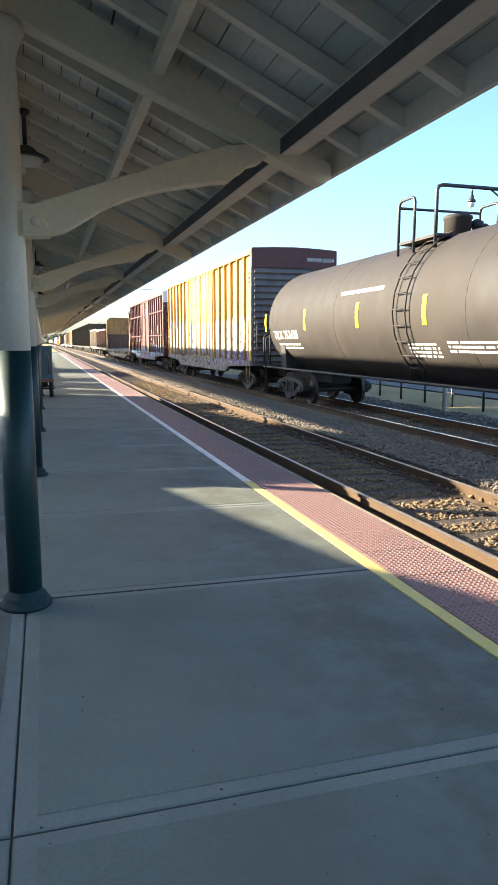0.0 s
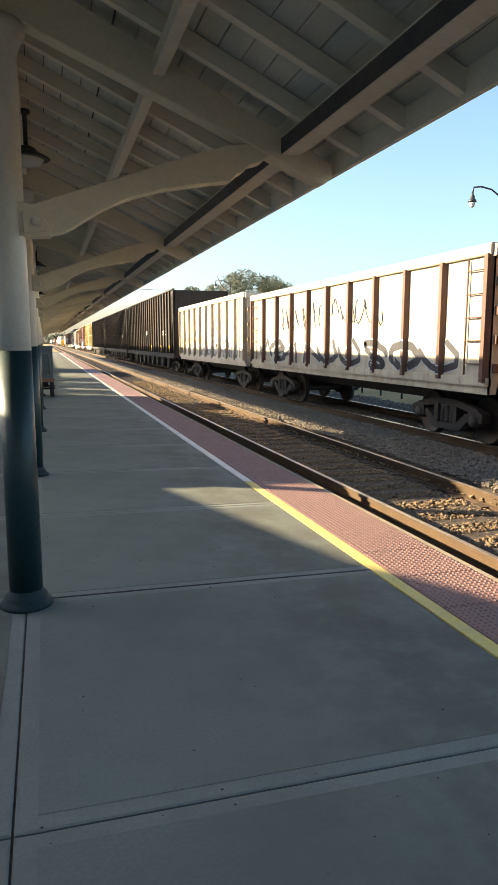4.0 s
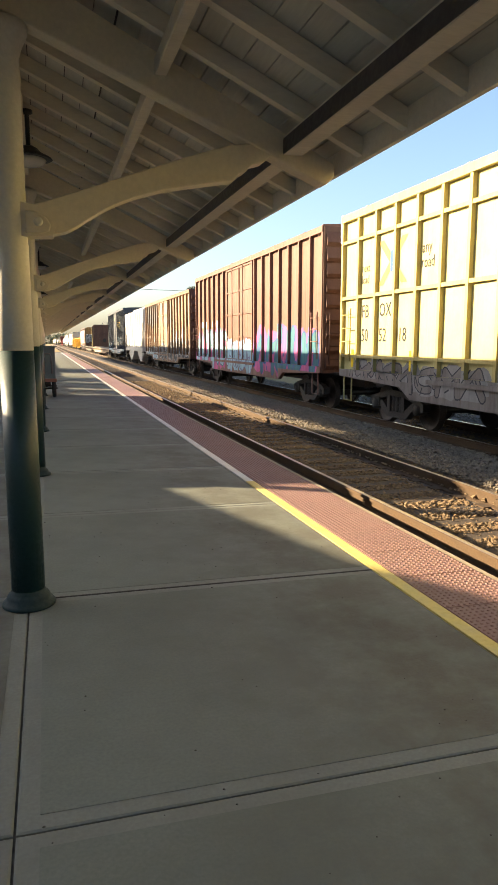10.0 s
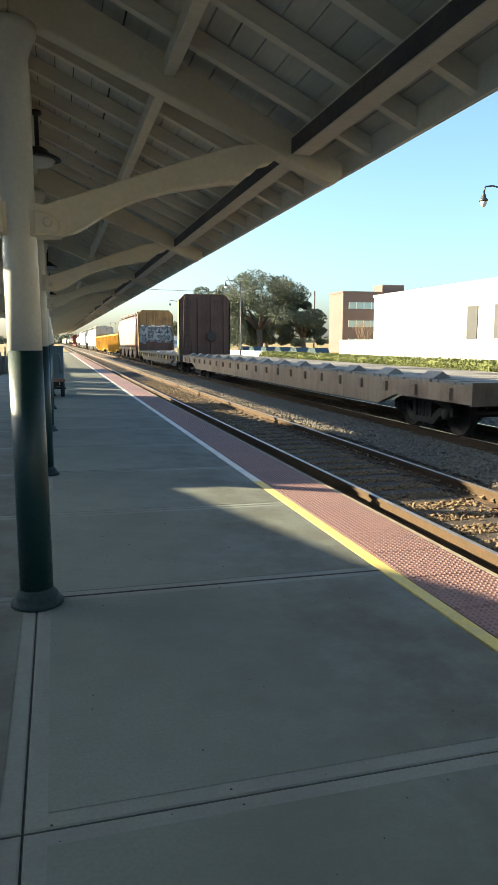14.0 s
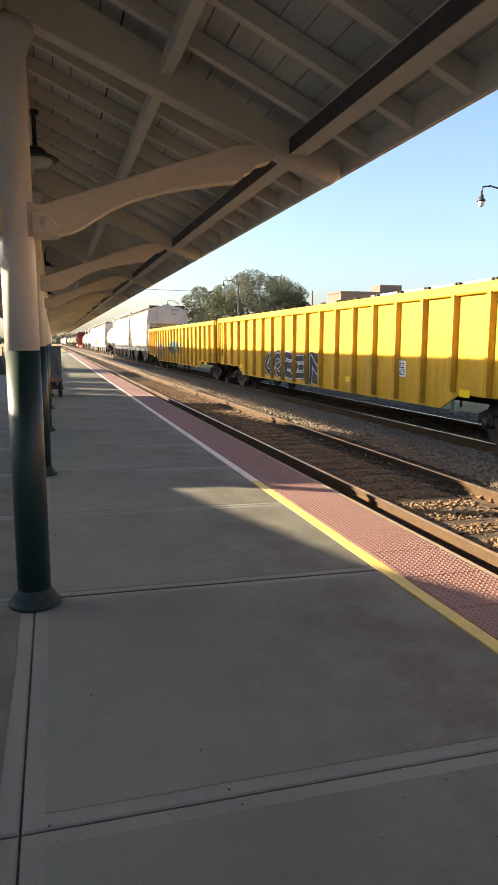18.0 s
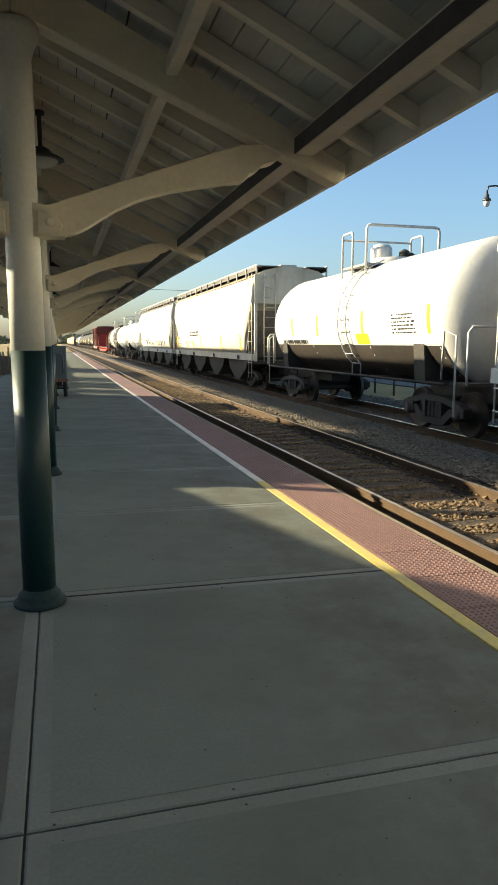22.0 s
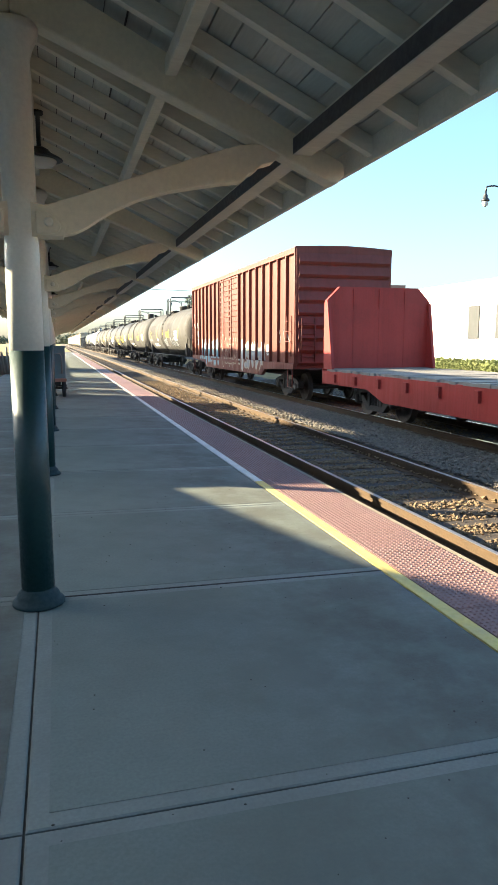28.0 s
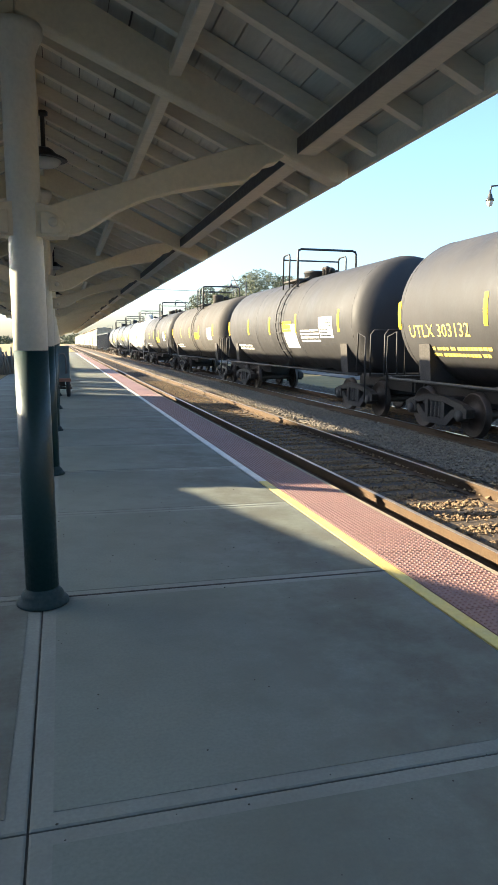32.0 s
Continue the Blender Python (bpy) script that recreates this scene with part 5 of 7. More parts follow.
GN_1 = couple(gondola("bright yellow gondola with graffiti", GONYEL, 20.2, 2.74, bays=20, lid=True, rib_mat=GONRIB), 311.3, 331.5)
GN_2 = couple(gondola("bright yellow gondola with coloured graffiti", GONYEL, 20.0, 2.7, bays=20, lid=True, rib_mat=GONRIB), 332.2, 352.2)
CH_RG = couple(covered_hopper("white covered hopper with black lettering", PALEGREY, 11.0, 4.5, rust_top=GREYEND), 353.8, 364.8)
CH_2 = couple(covered_hopper("white covered hopper with stained roof", PALEGREY, 15.1, 4.5, rust_top=GREYEND), 366.0, 381.1)
TK_T1 = couple(tank_car("white tank car with stained, shade-darkened bottom", WHITETANK, 10.8, 12.2, r=1.44, zc=2.33, rail_mat=WHITETANK, dome="bottle", bottom=BLACKTANK), 381.6, 393.8)
CH_3 = couple(covered_hopper("cream covered hopper with rusty eaves", OFFWHITE, 16.3, 4.52, rust_top=CREAMRUST), 395.0, 411.3)
CH_4 = couple(covered_hopper("white covered hopper with thin black tags", PALEGREY, 16.5, 4.52, rust_top=GREYEND), 412.6, 429.1)
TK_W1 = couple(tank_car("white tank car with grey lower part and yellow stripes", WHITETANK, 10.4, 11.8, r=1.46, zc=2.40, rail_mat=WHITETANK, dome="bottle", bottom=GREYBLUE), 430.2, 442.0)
TK_W2 = couple(tank_car("white tank car with darker grey lower half", WHITETANK, 10.8, 12.0, r=1.45, zc=2.34, rail_mat=WHITETANK, dome="bottle", bottom=GREYBLUE), 442.0, 454.0)
TK_3 = couple(tank_car("black tank car with a wide white band", BLACKTANK, 12.9, 14.2, r=1.43, zc=2.31, dome="manway", band=(WHITETANK, -2.1, 2.1), rail_mat=WHITETANK), 454.1, 468.3)
couple(flat_car("red bulkhead flat car", RED, 20.6, (RED, RED), (RED, RED), bulk_h=3.2), 469.0, 489.6)
BX_RB = couple(boxcar("oxide red boxcar with pale graffiti", BOXRED, 15.3, 4.55, bays=19, door=(-1.32, 1.58), door_n=15, end_mat=BOXRED), 491.7, 507.0)
y, L_TANKS = 508.0, []
for i, (m, ln, lab) in enumerate((((GREYTANK), 17.6, "dusty grey tank car with brown streaks"), (GREYTANK, 14.4, "grey tank car with yellow stripes"), (SOOTTANK, 14.5, "black tank car with yellow lettering"), (SOOTTANK, 14.5, "black tank car with a white placard"), (GREYTANK, 14.5, "dusty grey tank car"), (SOOTTANK, 14.5, "plain black tank car far down the train"), (WHITETANK, 13.0, "pale grey-white tank car far off"), (NAVY, 14.5, "dark blue tank car"), (NAVY, 14.5, "dark blue tank car"))):
    L_TANKS.append(couple(tank_car(lab, m, ln - 1.2, ln, r=1.48, zc=2.37, dome=("manway", "drum", "manway", "manway", "drum", "manway", "bottle", "drum", "drum")[i], ladder_at=(.5, 1.4)[i] if i < 2 else -.6, hoops=(1.5, .88, .10) if i < 2 else (.6, -.02, -.80), dome_y=.75 if i == 1 else -.05), y, y + ln))
    y += ln
for i in range(2):
    couple(gondola("dark gondola far down the train", NAVY, 15.0, 3.2, bays=12), y + .5, y + 15.5)
    y += 16.5
for i in range(12):
    couple(covered_hopper("sunlit tan covered hopper far down the train", (CREAMY, TAN)[i % 3 == 1], 15.5, 4.6), y + .5, y + 16.0)
    y += 17.0


# ---- lettering, reflectors and graffiti ----
BX, DX, HX, GX = -1.446, -1.512, -1.506, -1.506
C_ = GRAF


def stripes(car, ys, z0, z1, x, w=.12, mat=None):
    for yy in ys:
        panel(car, yy - w / 2, yy + w / 2, z0, z1, mat or REFLECTOR, x, "reflector", "yellow reflective stripe")


def placard(car, y0, y1, z0, z1, x, seed):
    """White data panel with rows of black print."""
    panel(car, y1, y0, z0, z1, STENCIL, x, "data_panel", "white data panel with small print")
    text_bars(car, y1 + .04, y0 - .04, z0 + .04, z1 - .02, 6, STENCIL_K, (lambda z: x(z) - .004) if callable(x) else x - .004, seed)


# first tank car
TX = round_side(1.53, 2.39)
side_text(TK_A, "TILX 252438", 7.05, 1.88, .34, STENCIL, TX, squash=1.08)
text_bars(TK_A, 5.0, 6.8, 1.60, 1.80, 2, STENCIL, TX, 1)
stripes(TK_A, (7.75, 4.5, 1.36, -1.4, -4.6), 2.1, 2.65, TX, .14)
text_bars(TK_A, .3, 2.35, 2.86, 3.02, 1, STENCIL, TX, 2)
text_bars(TK_A, -1.7, -.65, 1.5, 1.8, 4, STENCIL, TX, 3)
text_bars(TK_A, -3.5, -2.0, 1.6, 1.84, 3, STENCIL, TX, 4)
text_bars(TK_A, -6.2, -4.4, 1.6, 1.84, 3, STENCIL, TX, 5)

# yellow boxcar
scrawl(BX_B, 3, 2.6, 7.6, 1.2, 3.0, BX, (C_["chalk"], C_["ash"], C_["chalk"]), 7)
scrawl(BX_B, 5, -7.4, -2.6, 1.2, 2.75, BX, (C_["chalk"], C_["ash"], C_["chalk"]), 7)
scrawl(BX_B, 6, -2.2, 2.2, 1.2, 2.7, DX, (C_["ash"], C_["chalk"], C_["ash"]), 6)
scrawl(BX_B, 11, 2.6, 7.3, .74, 1.6, BX - .004, (GREYEND, C_["silver"], C_["black"]), 6)
scrawl(BX_B, 12, -7.2, -2.6, .74, 1.6, BX - .004, (GREYEND, C_["silver"], C_["purple"]), 6)
scrawl(BX_B, 13, -2.2, 2.2, .74, 1.5, DX - .004, (GREYEND, C_["silver"], C_["black"]), 5)
tag_scrawl(BX_B, 14, -6.8, -3.0, 1.7, 2.5, BX - .008, C_["black"])
tag_scrawl(BX_B, 8, 3.5, 6.8, 2.2, 2.9, BX - .004, C_["white"])
text_bars(BX_B, -7.4, -7.2, 3.6, 4.2, 4, STENCIL_K, BX, 8)
end_text(BX_B, "WWR 6004", .42, -7.868, 4.46, .20, STENCIL)
stripes(BX_B, (-7.0, -4.6, 4.8, 7.0), 1.2, 1.55, BX - .003)

# maroon boxcar
side_text(BX_C, "CO", 6.56, 2.40, .34, STENCIL, BX)
side_text(BX_C, "ER", 5.74, 2.40, .34, STENCIL, BX)
side_text(BX_C, "17", 6.50, 1.92, .34, STENCIL, BX)
side_text(BX_C, "25", 5.72, 1.92, .34, STENCIL, BX)
text_bars(BX_C, -1.6, -.75, 3.5, 4.0, 4, STENCIL, DX, 11)
scrawl(BX_C, 12, 1.9, 6.9, .74, 1.5, BX, (C_["sky"], C_["white"]), 7)
scrawl(BX_C, 13, -7.2, -2.2, .74, 1.7, BX, (C_["teal"], C_["white"], C_["purple"]), 6)
scrawl(BX_C, 14, -1.8, 1.4, .74, 1.5, DX - .01, (C_["purple"], C_["white"]), 4)
tag_scrawl(BX_C, 15, -5.5, -2.3, 1.7, 2.9, BX - .004, C_["white"], 4)
tag_scrawl(BX_C, 16, 2.2, 4.5, 1.7, 2.7, BX - .004, C_["white"], 3)
stripes(BX_C, (6.7, -1.7, 1.4, -6.6), 1.25, 1.7, DX - .012)

# gondolas
side_text(GN_E2, "CSXT", 5.0, 2.32, .34, STENCIL_Y, GX, squash=1.3)
tag_scrawl(GN_E2, 21, .6, 4.9, 1.6, 2.1, GX - .004, C_["yellow"], 5)
s = Shape()
n = 14
vs = [(GX - .003, -1.75 - .32 * math.cos(.7 + 4.9 * i / n), 2.58 + .34 * math.sin(.7 + 4.9 * i / n)) for i in range(n + 1)] + [(GX - .003, -1.75 - .17 * math.cos(.7 + 4.9 * i / n), 2.58 + .19 * math.sin(.7 + 4.9 * i / n)) for i in range(n + 1)]
s.add(vs, [(i, i + 1, n + 2 + i, n + 1 + i)[::-1] for i in range(n)])
part("emblem", s, STENCIL_Y, GN_E2, "yellow ring-shaped emblem")
scrawl(GN_E2, 23, -4.6, 1.0, 1.15, 2.2, GX, (None, C_["black"], C_["silver"]), 6)
scrawl(GN_E, 24, -5.5, 5.5, 1.15, 1.9, GX, (None, C_["silver"], C_["black"]), 9)
tag_scrawl(GN_E, 25, -4, 4, 2.1, 2.8, GX - .004, C_["black"], 8)

# open hoppers
for hc, seed in zip(HOPPERS, (31, 32, 33)):
    stripes(hc, (-8.6, -5.9, -2.1, 1.0, 3.4, 6.2, 8.7), 1.22, 1.62, HX, .13)
    text_bars(hc, -7.5, -6.4, 2.2, 2.5, 3, STENCIL, HX, seed)
    panel(hc, -.32, .1, 2.25, 2.5, STENCIL, HX, "data_panel", "small white label")
H3_ = HOPPERS[2]
side_text(H3_, "CS", 8.05, 2.30, .42, STENCIL, HX, squash=.85)
side_text(H3_, "XT", 7.15, 2.30, .42, STENCIL, HX, squash=.85)
side_text(H3_, "43", 8.05, 1.76, .42, STENCIL, HX, squash=.9)
side_text(H3_, "40", 7.2, 1.76, .42, STENCIL, HX, squash=.9)
side_text(H3_, "38", 6.29, 1.76, .42, STENCIL, HX, squash=.9)
s = Shape()
vs = [(HX - .003, -3.1 - .42 * math.cos(.7 + 4.9 * i / n), 3.68 + .46 * math.sin(.7 + 4.9 * i / n)) for i in range(n + 1)] + [(HX - .003, -3.1 - .24 * math.cos(.7 + 4.9 * i / n), 3.68 + .27 * math.sin(.7 + 4.9 * i / n)) for i in range(n + 1)]
s.add(vs, [(i, i + 1, n + 2 + i, n + 1 + i)[::-1] for i in range(n)])
part("emblem", s, STENCIL, H3_, "pale ring-shaped emblem")
for q in range(5):
    tag_scrawl(H3_, 40 + q, -3.6 + 1.55 * q, -2.6 + 1.55 * q, 1.35, 1.75, HX - .004, C_["white"], 2)

# pale yellow boxcar
side_text(BX_FB, "FB", 6.88, 2.32, .40, STENCIL_K, BX, squash=.85)
side_text(BX_FB, "OX", 6.06, 2.32, .40, STENCIL_K, BX, squash=.85)
side_text(BX_FB, "50", 6.88, 1.80, .40, STENCIL_K, BX, squash=.85)
side_text(BX_FB, "52", 6.06, 1.80, .40, STENCIL_K, BX, squash=.85)
side_text(BX_FB, "18", 5.24, 1.80, .40, STENCIL_K, BX, squash=.85)
side_text(BX_FB, "any", 4.42, 3.42, .30, STENCIL_K, BX, squash=.8)
side_text(BX_FB, "road", 4.44, 3.15, .30, STENCIL_K, BX, squash=.8)
side_text(BX_FB, "next", 6.90, 3.30, .26, STENCIL_K, BX, squash=.8)
side_text(BX_FB, "load", 6.90, 3.05, .26, STENCIL_K, BX, squash=.8)
for k, (dy, m) in enumerate(((1, YELRIB), (-1, YELRIB))):
    s = Shape()
    s.add([(BX - .002 - .002 * k, 5.55 + dy * .60, 2.95), (BX - .002 - .002 * k, 5.55 + dy * .38, 2.95), (BX - .002 - .002 * k, 5.55 - dy * .60, 3.85), (BX - .002 - .002 * k, 5.55 - dy * .38, 3.85)], [(0, 1, 2, 3)])
    part("emblem", s, m, BX_FB, "yellow crossed-bars emblem")
panel(BX_FB, 5.46, 5.62, 3.2, 3.62, GRAF["blue"], BX - .007, "emblem", "dark blue emblem centre")
scrawl(BX_FB, 51, -7.4, -1.9, .74, 1.75, BX, (None, C_["black"], C_["silver"]), 8)
scrawl(BX_FB, 52, 2.2, 7.2, .74, 1.42, BX, (C_["ash"], C_["black"], GREYEND), 7)
scrawl(BX_FB, 53, -1.5, 1.7, .74, 1.7, DX - .01, (C_["silver"], C_["black"]), 4)
for q in range(3):
    panel(BX_FB, -6.6 + q * .9, -6.0 + q * .9, 3.3, 3.75, GREYEND, BX, "marking", "grey painted-out patch")
stripes(BX_FB, (7.3, 4.7, -7.0, -4.4), 1.22, 1.62, BX - .006)

s = Shape()
for q, (x0, wd) in enumerate(((-1.25, .62), (-.5, .7), (.35, .5))):
    s.box(x0, x0 + wd, -7.925, -7.912, 4.25, 4.36)
tagged(part("stencilling", s, STENCIL_K, BX_FB, "small dark stencilling on the end header"), "small dark stencilling on the end header", kind="stuff")

# faded orange boxcar
scrawl(BX_R, 61, 2.1, 7.3, .74, 2.35, BX, (C_["pink"], C_["teal"], C_["sky"]), 5)
scrawl(BX_R, 62, -7.2, -1.7, .74, 2.3, BX, (C_["pink"], C_["blue"], C_["teal"]), 5)
scrawl(BX_R, 63, -1.4, 1.8, .74, 1.9, DX - .01, (C_["sky"], C_["purple"]), 4)
panel(BX_R, 1.95, 7.35, 1.16, 1.75, C_["pink"], BX + .002, "graffiti", "magenta spray-paint ground")
panel(BX_R, -7.3, -1.6, 1.16, 1.5, C_["pink"], BX + .002, "graffiti", "magenta spray-paint ground")
for q in range(5):
    panel(BX_R, 6.25 - q * .66, 6.5 - q * .66, 2.42, 2.66, STENCIL, BX, "marking", "small white painted square")

# rusty tan boxcar
rnd = random.Random(19)
for k in (4, 5, 6, 12, 13, 14, 15, 16):
    ya, yb = (-7.49 + .832 * (k + q) for q in (.09, .91))
    if k < 7:
        yb = ya + .48
    foot = 2.85 + .12 * math.sin(k * 1.7)
    ring = [(0, ya, 4.12), (0, yb, 4.12)] + [(0, yb + (ya - yb) * q / 7, foot + rnd.uniform(-.09, .09)) for q in range(8)]
    part("marking", over_ribs(BX_BR, [(ring, 0)], BX), SLATE, BX_BR, "grey painted-out rectangle")
for k in (9, 13, 2, 4):
    cy, cz = -7.49 + .832 * (k + .5), rnd.uniform(1.5, 2.2)
    ring = [(0, cy + .40 * math.cos(a * .449) * rnd.uniform(.6, 1.0), cz + .42 * math.sin(a * .449) * rnd.uniform(.5, 1.1)) for a in range(14)]
    part("marking", over_ribs(BX_BR, [(ring, .0006)], BX), C_["white"], BX_BR, "pale overpainted blotch")
for k in (15, 16):
    ya = -7.49 + .832 * k
    panel(BX_BR, ya + .06, ya + .77, 1.60, 2.34, TANRIB, BX + .002, "marking", "brown painted number panel")
side_text(BX_BR, "WR", 6.60, 2.02, .32, STENCIL, BX - .002)
side_text(BX_BR, "WK", 5.77, 2.02, .32, STENCIL, BX - .002)
side_text(BX_BR, "46", 6.55, 1.66, .32, STENCIL, BX - .002)
side_text(BX_BR, "52", 5.75, 1.66, .32, STENCIL, BX - .002)
scrawl(BX_BR, 71, -7.2, -1.6, .74, 2.0, BX, (None, C_["silver"], C_["black"]), 6)
scrawl(BX_BR, 72, 2.1, 7.2, .74, 1.55, BX, (C_["sky"], C_["black"], C_["white"]), 6)
scrawl(BX_BR, 73, -1.1, 1.7, .74, 1.7, DX - .01, (C_["black"], C_["white"]), 3)

# short pale hopper
WX = -1.512
side_text(CH_W, "NA", 4.0, 2.36, .26, STENCIL_K, WX, squash=.9)
side_text(CH_W, "RX", 3.1, 2.36, .26, STENCIL_K, WX, squash=.9)
side_text(CH_W, "63", 4.0, 1.92, .26, GREYEND, WX, squash=.9)
side_text(CH_W, "054", 3.2, 1.92, .26, GREYEND, WX, squash=.9)
text_bars(CH_W, -4.3, -3.7, 1.9, 2.3, 4, STENCIL_K, WX, 80)
for q in range(6):
    panel(CH_W, -4.6 + q * 1.7, -4.3 + q * 1.7, 1.18, 1.30, TAN, WX + .005, "marking", "rusty patch on the sill")

# dark blue-grey boxcar: plain yellow emblem strokes
for k, yy in enumerate((-2.9, -3.6, -4.3)):
    bars = [(-.26, .26, 3.02, 3.10), (-.20, .20, 3.20, 3.29), (-.20, .20, 3.58, 3.67), ((.10, .20, 3.2, 3.67), (-.20, .20, 3.40, 3.48), (-.06, .06, 3.2, 3.67))[k]]
    quads = [([(0, yy + p, r), (0, yy + q, r), (0, yy + q, t_), (0, yy + p, t_)], .0002 * i) for i, (p, q, r, t_) in enumerate(bars)]
    part("emblem", over_ribs(BX_CX, quads, BX), STENCIL_Y, BX_CX, "faded yellow emblem bars")
for k, ch in enumerate("BLUE"):
    side_text(BX_CX, ch, 5.35 - k * .80, 3.30, .44, STENCIL_Y, BX)
for k, ch in enumerate("BIG"):
    side_text(BX_CX, ch, 5.35 - k * .80, 3.95, .44, STENCIL_Y, BX)
panel(BX_CX, -7.35, -7.0, 3.5, 3.8, REFLECTOR, BX - .004, "marking", "yellow square patch")
panel(BX_CX, -.1, .5, 3.95, 4.2, STENCIL_Y, DX - .012, "marking", "yellow patch on the door")
stripes(BX_CX, (-7.3, 7.3), 1.45, 1.9, BX - .01, .28)
scrawl(BX_CX, 91, -5.8, -1.7, .74, 2.4, BX, (C_["sky"], C_["black"], C_["white"]), 5)
scrawl(BX_CX, 92, -7.3, -1.6, .74, 1.4, BX - .006, (C_["blue"], C_["teal"], C_["white"]), 6)
scrawl(BX_CX, 93, 1.7, 7.0, .74, 1.95, BX, (C_["white"], C_["blue"], C_["sky"]), 6)
scrawl(BX_CX, 94, -1.3, 1.4, .74, 1.4, DX - .012, (C_["silver"], C_["black"]), 3)
panel(BX_CX, -6.4, -5.9, 1.6, 1.95, STENCIL, BX - .008, "data_panel", "white data panel")

# flat cars
for yy in (-9, -5.2, -1.2, 3.1, 6.9):
    panel(FL_2, yy, yy + .32, .76, .92, REFLECTOR, -1.479, "reflector", "yellow reflective patch")
    panel(FL_1, yy, yy + .9, .60, .95, TAN, -1.479, "marking", "pale patched panel")
    panel(FL_D, yy, yy + .32, .76, .92, REFLECTOR, -1.479, "reflector", "yellow reflective patch")
scrawl(FL_2, 101, -1.34, 1.34, 1.68, 3.2, -.0, (C_["ash"], C_["black"], C_["chalk"]), 4, turned=9.58)
for k in range(6):
    part("tie_strap", Shape().box(-1.2 + .42 * k, -.85 + .42 * k, 9.56, 9.575, 3.1 - .05 * (k % 2), 3.2 - .05 * (k % 2)), STENCIL, FL_2, "torn white strapping")
rnd = random.Random(5)
for k in range(46):
    yy, xx = rnd.uniform(-8.8, 9), rnd.uniform(-1.3, 1.1)
    part("dunnage", Shape().box(xx, xx + rnd.uniform(.2, .7), yy, yy + rnd.uniform(.06, .16), 1.112, 1.135), (DECK_WOOD, STENCIL)[k % 3 == 0], FL_2, "loose pale timber scrap")
for k in range(14):
    yy = -12 + 1.8 * k
    part("dunnage", Shape().prism([(-1.4, 1.11), (-1.0, 1.11), (-1.2, 1.24)], yy, yy + .5), DECK_WOOD, FL_1, "loose timber block")

# pink hopper
RX = hopper_side
text_bars(CH_P, 4.6, 5.8, 2.4, 2.9, 3, C_["purple"], RX, 111)
tag_scrawl(CH_P, 112, -2.4, .6, 1.55, 2.3, hopper_side, C_["white"], 12)
tag_scrawl(CH_P, 115, -2.2, .4, 1.5, 2.2, hopper_side, C_["white"], 9)
text_bars(CH_P, 2.6, 3.3, 1.7, 2.3, 4, STENCIL_Y, RX, 113)
for yy in (-7, -3.8, -.5, 2.6, 6.3):
    panel(CH_P, yy, yy + .25, 1.20, 1.32, REFLECTOR, -1.514, "reflector", "yellow reflective patch")
placard(CH_P, -4.4, -5.0, 1.7, 2.1, RX, 114)

# yellow gondolas
panel(GN_2, -6.02, -5.58, .98, 1.42, STENCIL, GX - .002, "placard", "white placard")
panel(GN_2, -5.98, -5.62, 1.12, 1.28, GRAF["blue"], GX - .005, "placard", "blue placard bars")
panel(GN_2, -9.05, -8.7, .98, 1.2, REFLECTOR, GX - .003, "reflector", "orange label")
scrawl(GN_1, 121, -.9, 3.8, .68, 1.5, GX, (C_["black"], C_["white"]), 5)
placard(GN_1, -4.8, -5.35, 1.1, 1.42, lambda z: GX - .002, 122)
for yy in (-7.5, -2.8, 6.6):
    panel(GN_1, yy, yy + .3, .85, .98, REFLECTOR, GX - .003, "reflector", "yellow label")
scrawl(GN_2, 123, 3.7, 6.4, .75, 1.75, GX, (C_["purple"], C_["white"]), 3)
scrawl(GN_2, 124, -1.3, 1.9, 1.12, 1.85, GX, (C_["green"], C_["black"], C_["blue"]), 4)
scrawl(GN_2, 125, -3.3, -1.6, 1.15, 1.9, GX, (GONYEL, C_["black"]), 2)
tag_scrawl(GN_2, 126, -2.4, -1.6, 2.0, 2.4, GX - .004, C_["white"], 2)
for yy in (-8.2, -4.1, .2, 4.4, 7.9):
    panel(GN_2, yy, yy + .5, .78, .92, REFLECTOR, GX - .003, "reflector", "yellow label")

# white hoppers
side_text(CH_RG, "RGCX", 3.95, 2.38, .26, STENCIL_K, RX, squash=.8)
side_text(CH_RG, "2519", 3.9, 1.92, .30, STENCIL_K, RX, squash=.85)
end_text(CH_RG, "RGCX", .30, -5.488, 4.06, .20, STENCIL_K)
end_text(CH_RG, "2519", .30, -5.488, 3.80, .20, STENCIL_K)
tag_scrawl(CH_RG, 131, -.9, 1.8, 1.4, 2.1, hopper_side, C_["red"], 6)
placard(CH_RG, -2.8, -3.2, 1.6, 1.82, RX, 132)
stripes(CH_RG, (4.3, -1.4, -4.6), 1.45, 1.65, RX, .3)
stripes(CH_2, (6.3, 3.9, 1.5, -.9, -3.2), 1.45, 1.7, RX, .10)
stripes(CH_2, (-6.6,), 1.45, 2.35, RX, .13)
tag_scrawl(CH_2, 134, -5.2, -4.1, 2.9, 3.45, hopper_side, C_["black"], 3)
tag_scrawl(CH_2, 135, -4.4, -.6, 1.6, 1.95, hopper_side, C_["silver"], 8)
text_bars(CH_2, 4.6, 5.9, 2.0, 2.5, 3, STENCIL_K, RX, 133)
TX = round_side(1.44, 2.33)
text_bars(TK_T1, 2.1, 4.2, 1.74, 1.96, 1, STENCIL_K, TX, 141)
panel(TK_T1, -1.85, -1.2, 1.74, 1.98, REFLECTOR, TX, "placard", "yellow placard")
placard(TK_T1, -3.0, -4.05, 1.92, 2.42, TX, 142)
